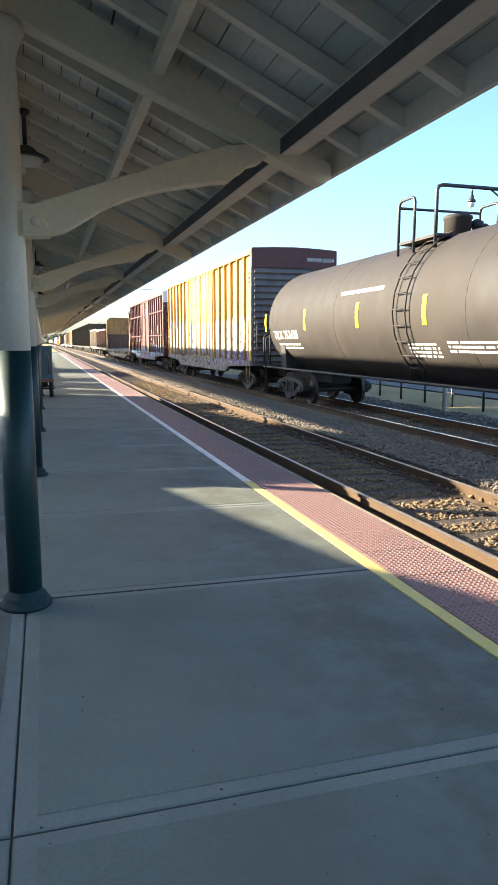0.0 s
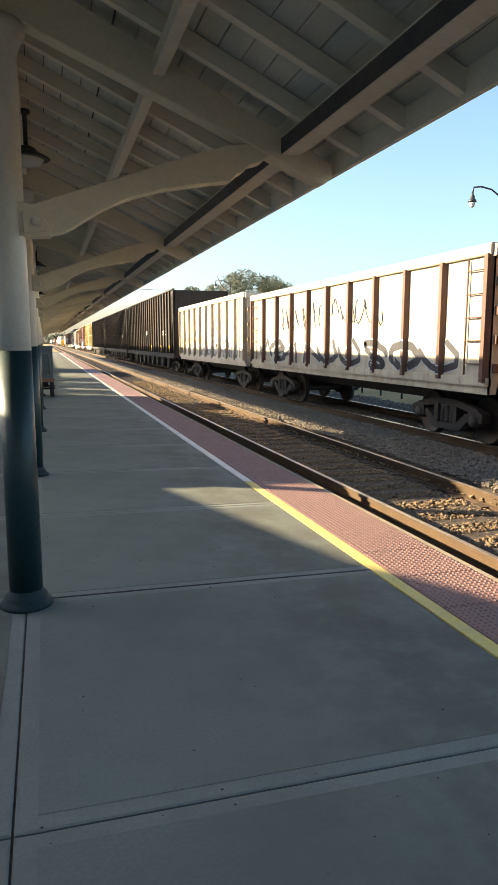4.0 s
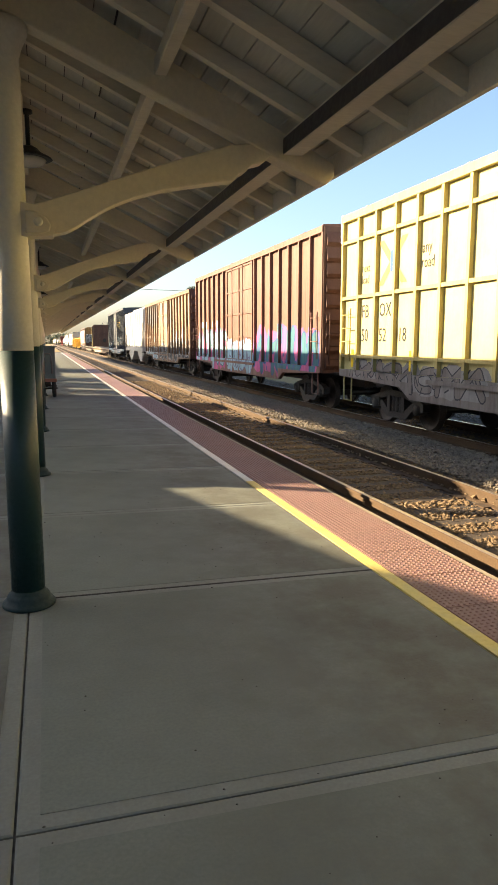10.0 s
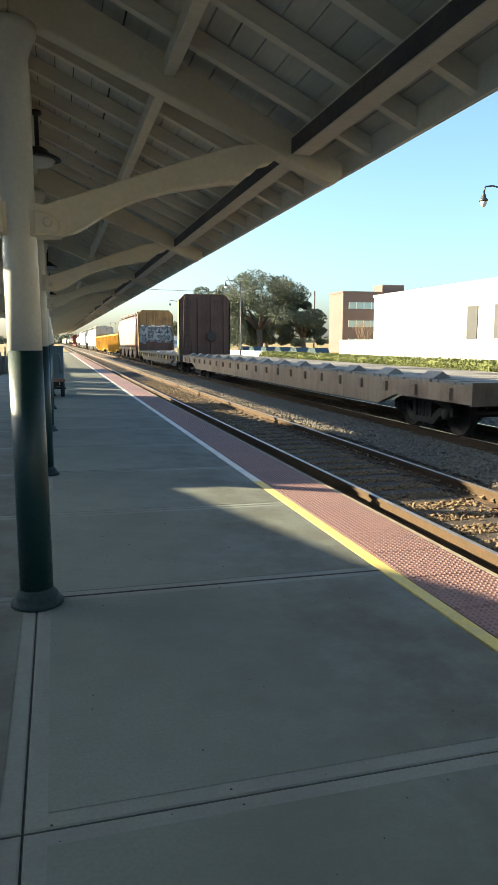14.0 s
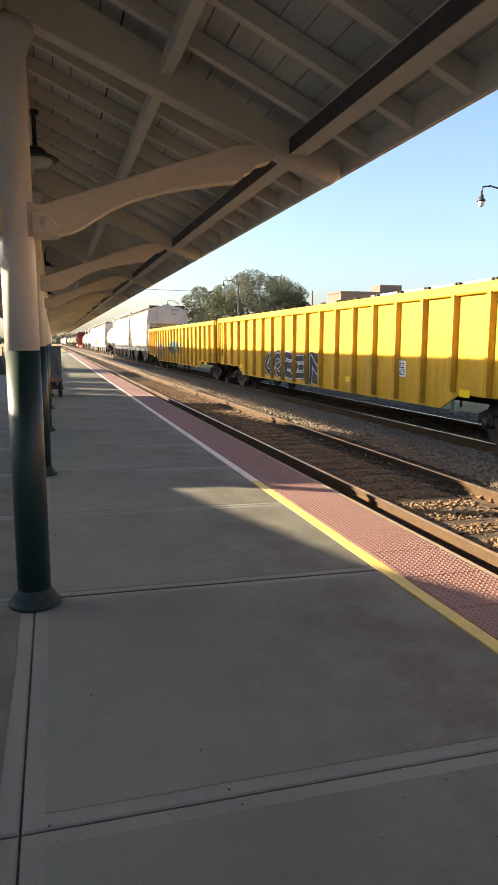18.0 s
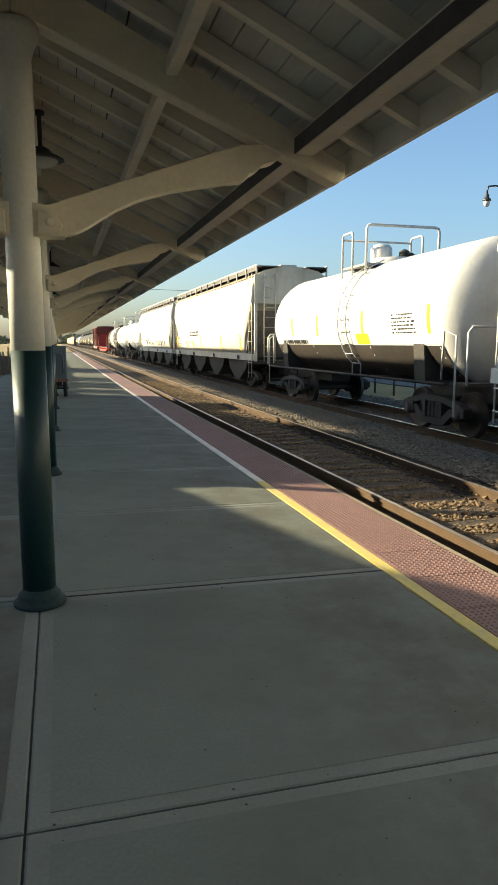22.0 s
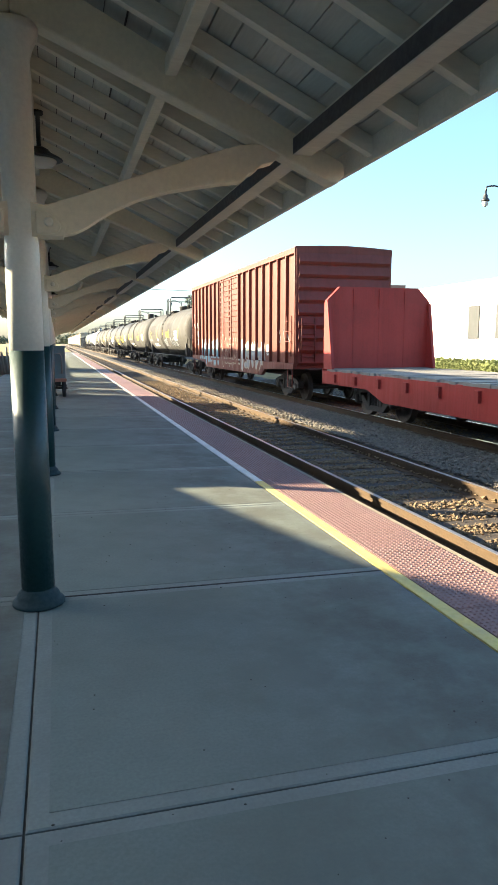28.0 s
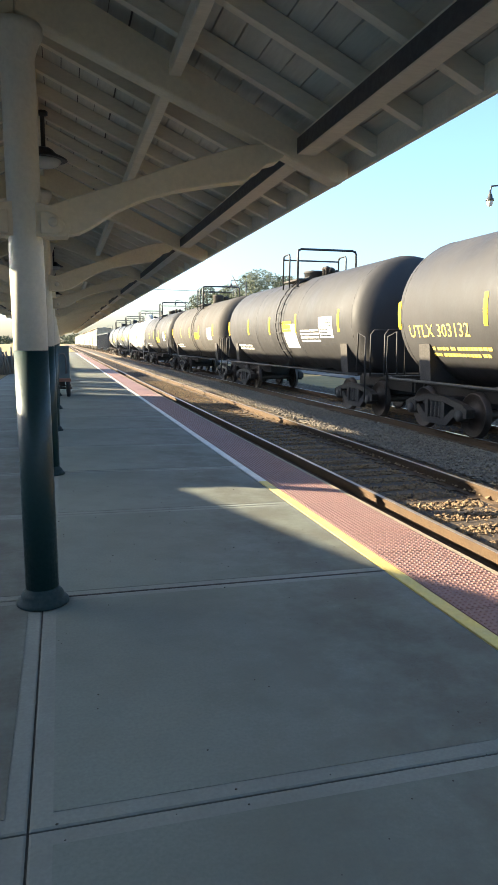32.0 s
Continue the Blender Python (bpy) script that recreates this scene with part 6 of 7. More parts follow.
stripes(TK_T1, (-4.5, -1.6, 1.2, 3.2), 1.95, 2.5, TX, .1)
side_text(CH_3, "TILX", 7.0, 2.42, .28, STENCIL_K, RX, squash=.8)
side_text(CH_3, "518845", 7.0, 1.96, .30, STENCIL_K, RX, squash=.8)
text_bars(CH_3, 5.9, 6.9, 1.5, 1.8, 3, STENCIL_K, RX, 143)
stripes(CH_3, (7.25, 4.05, .7, -3.4, -6.6), 1.45, 2.1, RX, .14)
text_bars(CH_3, 1.2, 3.5, 2.1, 2.4, 2, STENCIL_K, RX, 144)
tag_scrawl(CH_3, 145, 4.3, 5.8, 1.5, 1.95, hopper_side, C_["black"], 3)
tag_scrawl(CH_3, 146, 2.0, 3.6, 1.55, 1.9, hopper_side, C_["yellow"], 3)
side_text(CH_4, "GACX", 7.2, 2.38, .28, STENCIL_K, RX, squash=.8)
side_text(CH_4, "53996", 7.1, 1.92, .32, STENCIL_K, RX, squash=.8)
text_bars(CH_4, 6.3, 7.1, 1.5, 1.8, 3, STENCIL_K, RX, 151)
for k in range(3):
    yy, n2 = -5.2 - .62 * k, 12
    lo_, hi_ = (.8, 6.0) if k == 0 else (.3, 5.2)
    s = Shape()
    s.add([(-1.53 + .10 * max(0, .42 + .34 * math.sin(lo_ + (hi_ - lo_) * i / n2)), yy - q * .26 * math.cos(lo_ + (hi_ - lo_) * i / n2), 3.30 + q * .33 * math.sin(lo_ + (hi_ - lo_) * i / n2)) for q in (1, .62) for i in range(n2 + 1)], [(i, i + 1, n2 + 2 + i, n2 + 1 + i)[::-1] for i in range(n2)])
    part("emblem", s, GREYEND, CH_4, "faded grey emblem stroke")
tag_scrawl(CH_4, 152, -1.4, 3.4, 1.55, 1.85, hopper_side, C_["black"], 9)
tag_scrawl(CH_4, 153, -6.8, -1.8, 1.5, 1.95, hopper_side, C_["black"], 10)
tag_scrawl(CH_4, 154, 2.2, 3.9, 1.7, 2.15, hopper_side, C_["black"], 4)
stripes(CH_4, (7.4, 4.4, 1.0, -2.4, -7.2), 1.45, 2.2, RX, .13)

# plain white tank cars
for tk, rr, zz, seed in ((TK_W1, 1.46, 2.40, 155), (TK_W2, 1.45, 2.34, 157)):
    TX = round_side(rr, zz)
    side_text(tk, "NATX 101164", 4.3, 1.86, .24, STENCIL_K, TX, squash=1.05)
    panel(tk, -1.9, -1.25, 2.35, 2.62, REFLECTOR, TX, "placard", "yellow placard")
    stripes(tk, (4.6, 2.2, -1.1, -4.4), 2.2, 2.7, TX, .1)
    text_bars(tk, -3.4, -2.3, 1.95, 2.3, 4, STENCIL_K, TX, seed)

# white-banded tank car
TX = round_side(1.436, 2.31)
side_text(TK_3, "TGAX 131414", 5.5, 1.70, .30, STENCIL, TX, squash=.85)
text_bars(TK_3, 3.5, 5.4, 1.42, 1.6, 2, STENCIL, TX, 161)
panel(TK_3, -1.05, -.35, 1.82, 2.08, REFLECTOR, TX, "placard", "yellow placard")
placard(TK_3, -3.4, -4.3, 1.9, 2.48, TX, 162)
stripes(TK_3, (5.6, 3.6, -2.45, -5.4), 1.95, 2.42, TX, .12)
text_bars(TK_3, -5.0, -3.6, 3.0, 3.2, 1, STENCIL, TX, 163)

# oxide red boxcar
side_text(BX_RB, "LRS", 6.70, 2.06, .34, STENCIL, BX, squash=.8)
side_text(BX_RB, "28 01", 6.72, 1.68, .34, STENCIL, BX, squash=.8)
tag_scrawl(BX_RB, 171, 6.5, 7.4, 2.9, 3.2, BX - .004, C_["white"], 3)
tag_scrawl(BX_RB, 172, 6.4, 7.4, 2.4, 2.75, BX - .004, C_["white"], 3)
scrawl(BX_RB, 173, 1.9, 5.6, .74, 2.0, BX, (None, C_["chalk"], C_["sky"]), 6)
scrawl(BX_RB, 174, -4.6, -1.5, .74, 1.9, BX, (None, CREAMY, C_["silver"]), 5)
scrawl(BX_RB, 175, -1.2, 1.4, .74, 2.15, DX - .008, (None, CREAMY, BOXRED), 4)
tag_scrawl(BX_RB, 176, -7.2, -5.2, 1.6, 2.4, BX - .004, C_["silver"], 4)
placard(BX_RB, -4.7, -5.15, 1.35, 1.7, lambda z: BX - .003, 177)
panel(BX_RB, -5.9, -5.5, 1.0, 1.14, REFLECTOR, BX - .05, "reflector", "orange label")

# long row of tank cars
TX = round_side(1.48, 2.37)
for k, tk in enumerate(L_TANKS):
    stripes(tk, (6.1, 2.7, -2.0, -5.2) if k == 1 else (6.1, 3.2, .6, -2.0, -5.2), 2.05, 2.6, TX, .11)
    text_bars(tk, 3.2, 5.2, 1.52, 1.75, 2, STENCIL if k != 2 else STENCIL_Y, TX, 180 + k)
    placard(tk, -3.9, -4.8, 1.9, 2.45, TX, 190 + k)
    panel(tk, -1.6 - .2 * (k % 3), -.8, 2.1 - .15 * (k % 3), 2.42 - .15 * (k % 3), REFLECTOR, TX, "placard", "yellow placard")
side_text(L_TANKS[0], "CBGX 8145", 6.9, 1.84, .30, C_["silver"], TX, squash=1.05)
panel(L_TANKS[0], 4.0, 7.0, 2.3, 2.95, BLACKTANK, TX, "marking", "darker repainted patch")
panel(L_TANKS[0], -3.2, -.4, 2.3, 2.95, BLACKTANK, TX, "marking", "darker repainted patch")
for seed, a, b in ((202, -1.2, .1), (203, -4.8, -1.8)):
    tag_scrawl(L_TANKS[0], seed, a, b, 1.5, 2.1, TX, C_["white"], 4)
side_text(L_TANKS[0], "MTA", 3.3, 1.80, .42, STENCIL, TX, squash=.8)
side_text(L_TANKS[1], "GATX 219120", 5.4, 1.98, .34, C_["silver"], TX, squash=1.05)
text_bars(L_TANKS[1], 1.9, 2.9, 1.42, 1.72, 4, STENCIL, TX, 207)
side_text(L_TANKS[2], "UTLX 303132", 5.75, 1.88, .34, STENCIL_Y, TX, squash=1.05)
panel(L_TANKS[3], -2.0, -.9, 1.62, 2.32, PALEGREY, TX, "marking", "pale repainted patch")
text_bars(L_TANKS[3], -3.8, -2.4, 1.8, 2.18, 4, STENCIL, TX, 205)

# ---- unseen building, added to cast the platform's shade and sun patches ----
def add_shade_building():
    d = thing("depot_building", "unseen long pale building with low roofs, added to shade the platform", "building", kind="structure")
    x0, x1 = -6.3, -6.0
    # wing beside the camera: its roof line, shaped to bound the sun patch, falls slowly along the platform to a valley
    part("wing_wall", Shape().prism([(-40, -.3), (11.5, -.3), (11.5, 2.70), (8.94, 3.04), (8.35, 3.24), (7.6, 3.38), (-2.0, 4.5), (-40, 4.5)], x0, x1, axis="x"), WHITE_WALL, d)
    part("wing_roof", Shape().prism([(-6.25, 4.52), (-14.0, 6.5), (-14.0, 6.6), (-6.25, 4.62)], -40, -2.2), ROOFING, d)
    # the cross gable beyond the valley, and its long low slope, fitted to the shadow edges
    part("gable_wall", Shape().prism([(11.505, -.3), (26.1, -.3), (26.1, 2.6), (25.75, 3.1), (24.2, 3.58), (21.2, 3.86), (18.9, 4.12), (14.6, 4.9), (12.9, 3.9), (12.4, 3.4), (11.505, 2.71)], x0, x1, axis="x"), WHITE_WALL, d)
    # a low wall, and raised panels between narrow gaps that let sun stripes through
    part("shed_wall", Shape().box(x0, x1, 26.105, 70, -.3, 2.5), WHITE_WALL, d)
    for a, b in ((27.0, 29.15), (30.0, 33.75), (34.65, 38.0)):
        part("shed_panel", Shape().box(x0 + .05, x1 - .05, a, b, 2.5, 3.1), WHITE_WALL, d)
    return d


add_shade_building()

hut = thing("brick_hut", "low dark brick hut with a small window by the platform", "building", kind="structure", at=(-6.2, 47, 0))
part("wall", Shape().box(-1.9, 1.9, -2.4, 2.4, -.3, 3.0), BRICK_DEPOT, hut)
part("roof", Shape().prism([(-2.2, 2.95), (2.2, 2.95), (2.2, 3.1), (0, 3.7), (-2.2, 3.1)], -2.7, 2.7), ROOFING, hut)
wd = part("window", Shape().box(.2, 1.2, -2.46, -2.38, 1.2, 2.3), GLASS, hut)
part("frame", Shape().box(.12, .2, -2.48, -2.4, 1.15, 2.35).box(1.2, 1.28, -2.48, -2.4, 1.15, 2.35).box(.2, 1.2, -2.48, -2.4, 2.3, 2.37).box(.2, 1.2, -2.48, -2.4, 1.13, 1.2), CREAM_WOOD, wd)

stack = thing("timber_stack", "pale leaning timber posts stacked beside the platform", "timber stack", at=(-3.05, 37.2, 0))
rnd = random.Random(8)
for k in range(11):
    x0 = -.75 + k * .15
    part("timber_post", Shape().tube([(x0, .1 + .04 * (k % 3), 0), (x0 + rnd.uniform(-.22, .06), .42 + .04 * (k % 3), rnd.uniform(1.1, 1.5))], .055, 6), DECK_WOOD, stack)
part("back_rail", Shape().box(-.8, .85, .40, .50, 0, .08).box(-.8, .85, .47, .55, .0, 1.0), DECK_WOOD, stack)

# ---- street furniture and distance beyond the tracks ----
lamp = thing("street_lamp", "black gooseneck street lamp on a tall slim pole", "street lamp", "street lamps along the road", at=(18.6, 24.5, -.3))
part("pole", Shape().lathe([(.16, 0), (.16, .5), (.10, .6), (.085, 2.5), (.06, 8.15)], 12), LAMP_BLACK, lamp)
part("arm", Shape().tube([(0, 0, 7.75), (-.25, 0, 7.95), (-.7, 0, 8.22), (-1.2, 0, 8.3), (-1.55, 0, 8.25), (-1.6, 0, 8.05)], .035, 8), LAMP_BLACK, lamp)
hd = part("head", Shape().lathe([(.04, 8.08), (.05, 7.97), (.09, 7.90), (.10, 7.80), (.16, 7.75), (.175, 7.68), (.15, 7.67)], 14, "z", (-1.6, 0, 0)), LAMP_BLACK, lamp)
part("globe", Shape().lathe([(.125, 7.68), (.13, 7.59), (.095, 7.49), (.02, 7.45)], 14, "z", (-1.6, 0, 0)), LAMP_GLASS, hd, "frosted glass globe")
for y in (67.6, 102.3, 140.4, 177, 215, 253, 291):
    copy_thing(lamp, pose(18.6, y, -.3))



def leaf_cloud(name, blobs, count, size, material, seed, flat=0.8):
    """Many small leaf clumps spread through a set of ellipsoids (centre, radii)."""
    r = np.random.RandomState(seed)
    vol = np.array([b[1][0] * b[1][1] * b[1][2] for b in blobs]) ** (2 / 3)
    pick = r.choice(len(blobs), count, p=vol / vol.sum())
    d = r.normal(size=(count, 3))
    d /= np.linalg.norm(d, axis=1)[:, None]
    rad = 1 - .42 * r.rand(count) ** 1.6
    c = np.array([b[0] for b in blobs])[pick] + d * rad[:, None] * np.array([b[1] for b in blobs])[pick]
    c += r.normal(size=c.shape) * size * .5
    u = r.normal(size=(count, 3))
    u /= np.linalg.norm(u, axis=1)[:, None]
    w = np.cross(u, r.normal(size=(count, 3)))
    w /= np.linalg.norm(w, axis=1)[:, None]
    n = np.cross(u, w)
    s = size * (.5 + r.rand(count))[:, None]
    quad = [c - u * s, c + w * s * .6 + n * s * .25, c + u * s, c - w * s * .6 + n * s * .25]
    v = np.stack(quad, 1).reshape(-1, 3)
    sh = Shape()
    sh.v = [tuple(p) for p in v.tolist()]
    sh.f = [(4 * i, 4 * i + 1, 4 * i + 2, 4 * i + 3) for i in range(count)]
    sh.s = [False] * count
    return sh.mesh(name, material)


def live_oak(x, y, h, spread, seed):
    rn = random.Random(seed)
    t = thing("live_oak", "large dark green live oak with a broad crown", "tree", "oaks beyond the road", at=(x, y, -.3))
    tr = Shape().tube([(0, 0, 0), (.1, 0, h * .12), (.0, .1, h * .28)], [.55, .45, .40], 10)
    limbs = []
    for k in range(7):
        a = k * .9 + rn.random()
        e = (math.cos(a) * spread * rn.uniform(.3, .62), math.sin(a) * spread * rn.uniform(.3, .62), h * rn.uniform(.5, .8))
        limbs.append(Shape().tube([(0, .1, h * .26), (e[0] * .45, e[1] * .45, h * .42), e], [.30, .2, .05], 7))
    part("trunk", tr, BARK, t)
    for lm in limbs:
        part("limb", lm, BARK, t)
    blobs = []
    for k in range(52):
        a, q = rn.random() * 6.283, rn.random() ** .6
        rx = spread * rn.uniform(.12, .22)
        z = h * (.10 + .78 * (1 - (q * .92) ** 2) * rn.uniform(.55, 1.0))
        blobs.append(((math.cos(a) * q * spread * .8, math.sin(a) * q * spread * .8, z), (rx, rx, rx * .62)))
    crown = part("crown", leaf_cloud("crown", blobs, 46000, .115, LEAF, seed), None, t)
    tagged(crown, kind="stuff")
    return t


live_oak(30.5, 100, 15.0, 12.0, 2)
live_oak(25.5, 108, 12.5, 9.5, 5)
live_oak(37.3, 99, 10.4, 4.2, 7)
live_oak(37.5, 119, 10.5, 6.0, 9)


def bare_tree(x, y, h, seed):
    rn = random.Random(seed)
    t = thing("bare_tree", "leafless pale shrub-like tree before the office block", "tree", "bare trees", at=(x, y, -.3))
    s = Shape().tube([(0, 0, 0), (0, 0, h * .22)], [.16, .12], 7)
    tips = Shape()

    def grow(p, d, ln, r, n):
        q = p + d * ln
        (s if n > 2 else tips).tube([p, q], [r, r * .65], 5 if n > 2 else 3, False)
        if n:
            for _ in range(3):
                grow(q, (d + Vector((rn.uniform(-.6, .6), rn.uniform(-.6, .6), rn.uniform(.0, .35)))).normalized(), ln * rn.uniform(.6, .82), r * .6, n - 1)
    for k in range(5):
        grow(Vector((0, 0, h * .2)), Vector((rn.uniform(-.8, .8), rn.uniform(-.8, .8), 1)).normalized(), h * .22, .07, 4)
    part("trunk", s, TWIG, t)
    tagged(part("twigs", tips, TWIG, t), kind="stuff")


bare_tree(55.5, 116, 7.4, 3)
bare_tree(63.5, 112, 8.2, 4)
bare_tree(66.5, 113, 7.8, 6)

hedge = thing("hedge", "clipped yellow-green hedge along the street", "hedge", at=(0, 0, -.32))
blobs = [((22.6 + .1 * math.sin(k), 26 + k * .75, .55), (.65, .6, .55)) for k in range(62)]
tagged(part("foliage", leaf_cloud("foliage", blobs, 60000, .065, HEDGE_LEAF, 12), None, hedge), kind="stuff")
part("dense_core", Shape().box(22.25, 22.95, 25.8, 72, .02, .88), HEDGE_LEAF, hedge)
wall_w = thing("white_wall", "long low white wall behind the hedge", "wall", kind="structure", at=(27.2, 0, -.32))
part("wall_panel", Shape().cbox(-.15, .15, 30, 61.5, 0, 2.15, .02), WHITE_WALL, wall_w)
part("coping", Shape().cbox(-.2, .2, 30, 61.5, 2.15, 2.24, .02), WHITE_WALL, wall_w)
wall_p = thing("parking_wall", "low white parapet by the parked cars", "wall", kind="structure", at=(24.0, 0, -.32))
part("wall_panel", Shape().cbox(-.12, .12, 62, 110, 0, .95, .02), WHITE_WALL, wall_p)


def office(x, y, w, dpt, floors, name, label, mat, cols):
    fh = 3.7
    o = thing(name, label, "building", "distant buildings", at=(x, y, -.3))
    h = floors * fh + .9
    part("wall", Shape().box(-w / 2, w / 2, 0, dpt, 0, h), mat, o)
    part("roof", Shape().box(-w / 2 - .15, w / 2 + .15, -.15, dpt + .15, h, h + .35).box(0, w * .27, 1, 5, h + .3, h + 1.9), mat, o)
    ww = w / cols
    for f in range(floors):
        for c in range(cols):
            x0 = -w / 2 + c * ww + ww * .14
            wn_ = part("window", Shape().box(x0, x0 + ww * .72, -.06, .05, f * fh + 1.45, f * fh + 2.75), SKY_GLASS, o)
            fr = Shape()
            for q in range(5):
                xx = x0 + ww * .72 * q / 4
                fr.box(xx - .05, xx + .05, -.12, -.04, f * fh + 1.4, f * fh + 2.8)
            part("mullion", fr, CREAM_WOOD, wn_)
    return o


office(66.2, 128, 18.6, 7, 3, "office_building", "brown brick office block with window bands", BRICK_FAR, 2)
office(40, 262, 15, 12, 2, "glass_building", "pale low building far down the street", WHITE_WALL, 4)
wb = thing("warehouse", "large white windowless building with tan doors", "building", "distant buildings", at=(0, 0, -.3))
part("wall", Shape().box(60, 100, 74, 120, 0, 10.6), WHITE_WALL, wb)
part("parapet", Shape().box(59.8, 100.2, 73.8, 120.2, 10.6, 11.0), WHITE_WALL, wb)
for yy, wd in ((77.4, 5.0), (86.4, 2.6)):
    part("door", Shape().box(59.85, 60.05, yy, yy + wd, .1, 7.4), ASPHALT, wb, "tall dull grey door")

far = leaf_cloud("far_woods", [((-260 + k * 26 + 6 * math.sin(k * 2.1), 900 + 30 * math.sin(k), 4.5), (18, 12, 5 + 3 * math.sin(k * 1.3))) for k in range(32)], 14000, 1.3, LEAF, 21)
tagged(new("far_woods", far), "distant line of trees along the horizon", "trees", kind="stuff")

# traffic signal by the level crossing
sig = thing("traffic_signal", "dark traffic signal heads on a mast by the crossing", "traffic signal", at=(14.6, 92, -.3))
part("mast", Shape().lathe([(.14, 0), (.09, 6.2)], 10).tube([(0, 0, 5.0), (-1.6, 0, 5.3)], .06, 8), LAMP_BLACK, sig)
for xx in (-.45, -1.2):
    sh = part("signal_head", Shape().cbox(xx - .2, xx + .2, -.15, .15, 3.9, 5.0, .04), LAMP_BLACK, sig)
    for zz in (4.15, 4.45, 4.75):
        part("lens", Shape().lathe([(.11, -.20), (.13, -.15)], 10, "y", (xx, 0, zz)), PLATE_DARK, sh)
wire = thing("overhead_cable", "thin black cable strung over the street", "cable", at=(0, 0, 0))
part("strand", Shape().tube([(-20 + 4 * k, 92 + 1.2 * k, 10.2 - .16 * k * (1 - k / 16)) for k in range(17)], .03, 5), LAMP_BLACK, wire)
part("cable_pole", Shape().tube([(-20, 92, -.3), (-20, 92, 10.4)], .15, 8), BARK, wire)
part("cable_pole", Shape().tube([(44, 111.2, -.3), (44, 111.2, 10.6)], .15, 8), BARK, wire)

# low pipe fence, marker post and a strip of tape on the grass behind the tracks
fence = thing("pipe_fence", "low dark pipe fence beside the far track", "fence", at=(12.4, 0, -.36))
for k in range(9):
    part("post", Shape().lathe([(.04, 0), (.04, .85)], 8, "z", (0, 12 + 1.6 * k, 0)), LAMP_BLACK, fence)
for z in (.45, .8):
    part("rail", Shape().tube([(0, 11.9, z), (0, 24.9, z)], .03, 6), LAMP_BLACK, fence)
mk = thing("marker_post", "short white plastic marker post", "post", at=(11.6, 17.6, -.34))
part("tube", Shape().lathe([(.07, 0), (.07, .75), (.09, .76), (.09, .92), (.04, .96)], 12), STENCIL, mk)
kerb = thing("yellow_kerb", "short yellow painted kerb on the grass", "kerb", at=(12.6, 13.8, -.35))
part("kerb_block", Shape().cbox(-.1, .1, -1.6, 1.6, 0, .16, .02), YELLOW_LINE, kerb)


def parked_car(x, y, col):
    c = thing("parked_car", "small parked car seen far off across the street", "car", "parked cars", at=(x, y, -.3))
    part("body", Shape().prism([(-2.1, .3), (2.1, .3), (2.15, .75), (1.3, .88), (-1.9, .92), (-2.15, .7)], -.85, .85, axis="x"), col, c)
    part("cabin", Shape().prism([(-1.6, .9), (1.1, .88), (.5, 1.42), (-1.1, 1.44)], -.75, .75, axis="x"), GLASS, c)
    for sx in (-.8, .8):
        for yy in (-1.3, 1.3):
            part("wheel", Shape().lathe([(.1, -.1), (.32, -.1), (.32, .1), (.1, .1)], 12, "x", (sx, yy, .32)), RUBBER, c)


for k, m in enumerate((PALEGREY, NAVY, PALEGREY, BLACKTANK, PALEGREY, RED)):
    parked_car(26.5, 66 + 5.6 * k, m)

# ---- on the platform ----
cart = thing("baggage_cart", "grey-blue covered baggage cart with rubber wheels", "cart", at=(-.22, 22.4, 0))
bevelled(part("body", Shape().box(-.46, .46, -1.0, 1.0, .52, 1.56), CART_GREY, cart), .03)
part("top_rim", Shape().cbox(-.48, .48, -1.02, 1.02, 1.54, 1.59, .015), CART_GREY, cart)
part("handle", Shape().tube([(.12, -1.03, .75), (.12, -1.06, 1.25), (.17, -1.06, 1.36), (.30, -1.06, 1.36), (.35, -1.06, 1.25), (.35, -1.03, .75)], .022, 8), MESH_GREY, cart, "pale steel loop handle")
part("bumper", Shape().cbox(-.48, .48, -1.08, -1.0, .50, .60, .02), BRICK_DEPOT, cart)
part("chassis", Shape().box(-.3, .3, -.95, .95, .40, .52).tube([(-.5, -.65, .28), (.5, -.65, .28)], .03, 8).tube([(-.5, .65, .28), (.5, .65, .28)], .03, 8), STEEL_DARK, cart)
for sx in (-.40, .40):
    for yy in (-.65, .65):
        wl = part("wheel", Shape().lathe([(.16, -.055), (.24, -.06), (.275, -.04), (.275, .04), (.24, .06), (.16, .055)], 20, "x", (sx, yy, .28)), RUBBER, cart)
        part("hub", Shape().lathe([(.02, -.06), (.15, -.045), (.15, .045), (.02, .06)], 14, "x", (sx, yy, .28)), MESH_GREY, wl)

pend = thing("pendant_lamp", "dark dished pendant lamp under the canopy", "lamp", "lamps under the canopy", at=(COL_X + .10, 6.65, 0))
part("stem", Shape().lathe([(.02, 3.44), (.02, 3.72), (.05, 3.73), (.05, 3.76)], 8), LAMP_BLACK, pend)
part("shade", Shape().lathe([(.05, 3.45), (.085, 3.43), (.11, 3.40), (.20, 3.355), (.21, 3.345), (.19, 3.34)], 20), LAMP_BLACK, pend)
part("lens", Shape().lathe([(.15, 3.345), (.155, 3.33), (.13, 3.295), (.06, 3.275), (.01, 3.27)], 18), LAMP_GLASS, pend, "pale glass bowl")
for k in range(1, 16):
    copy_thing(pend, pose(COL_X + .10, 6.65 + COL_STEP * k, 0))

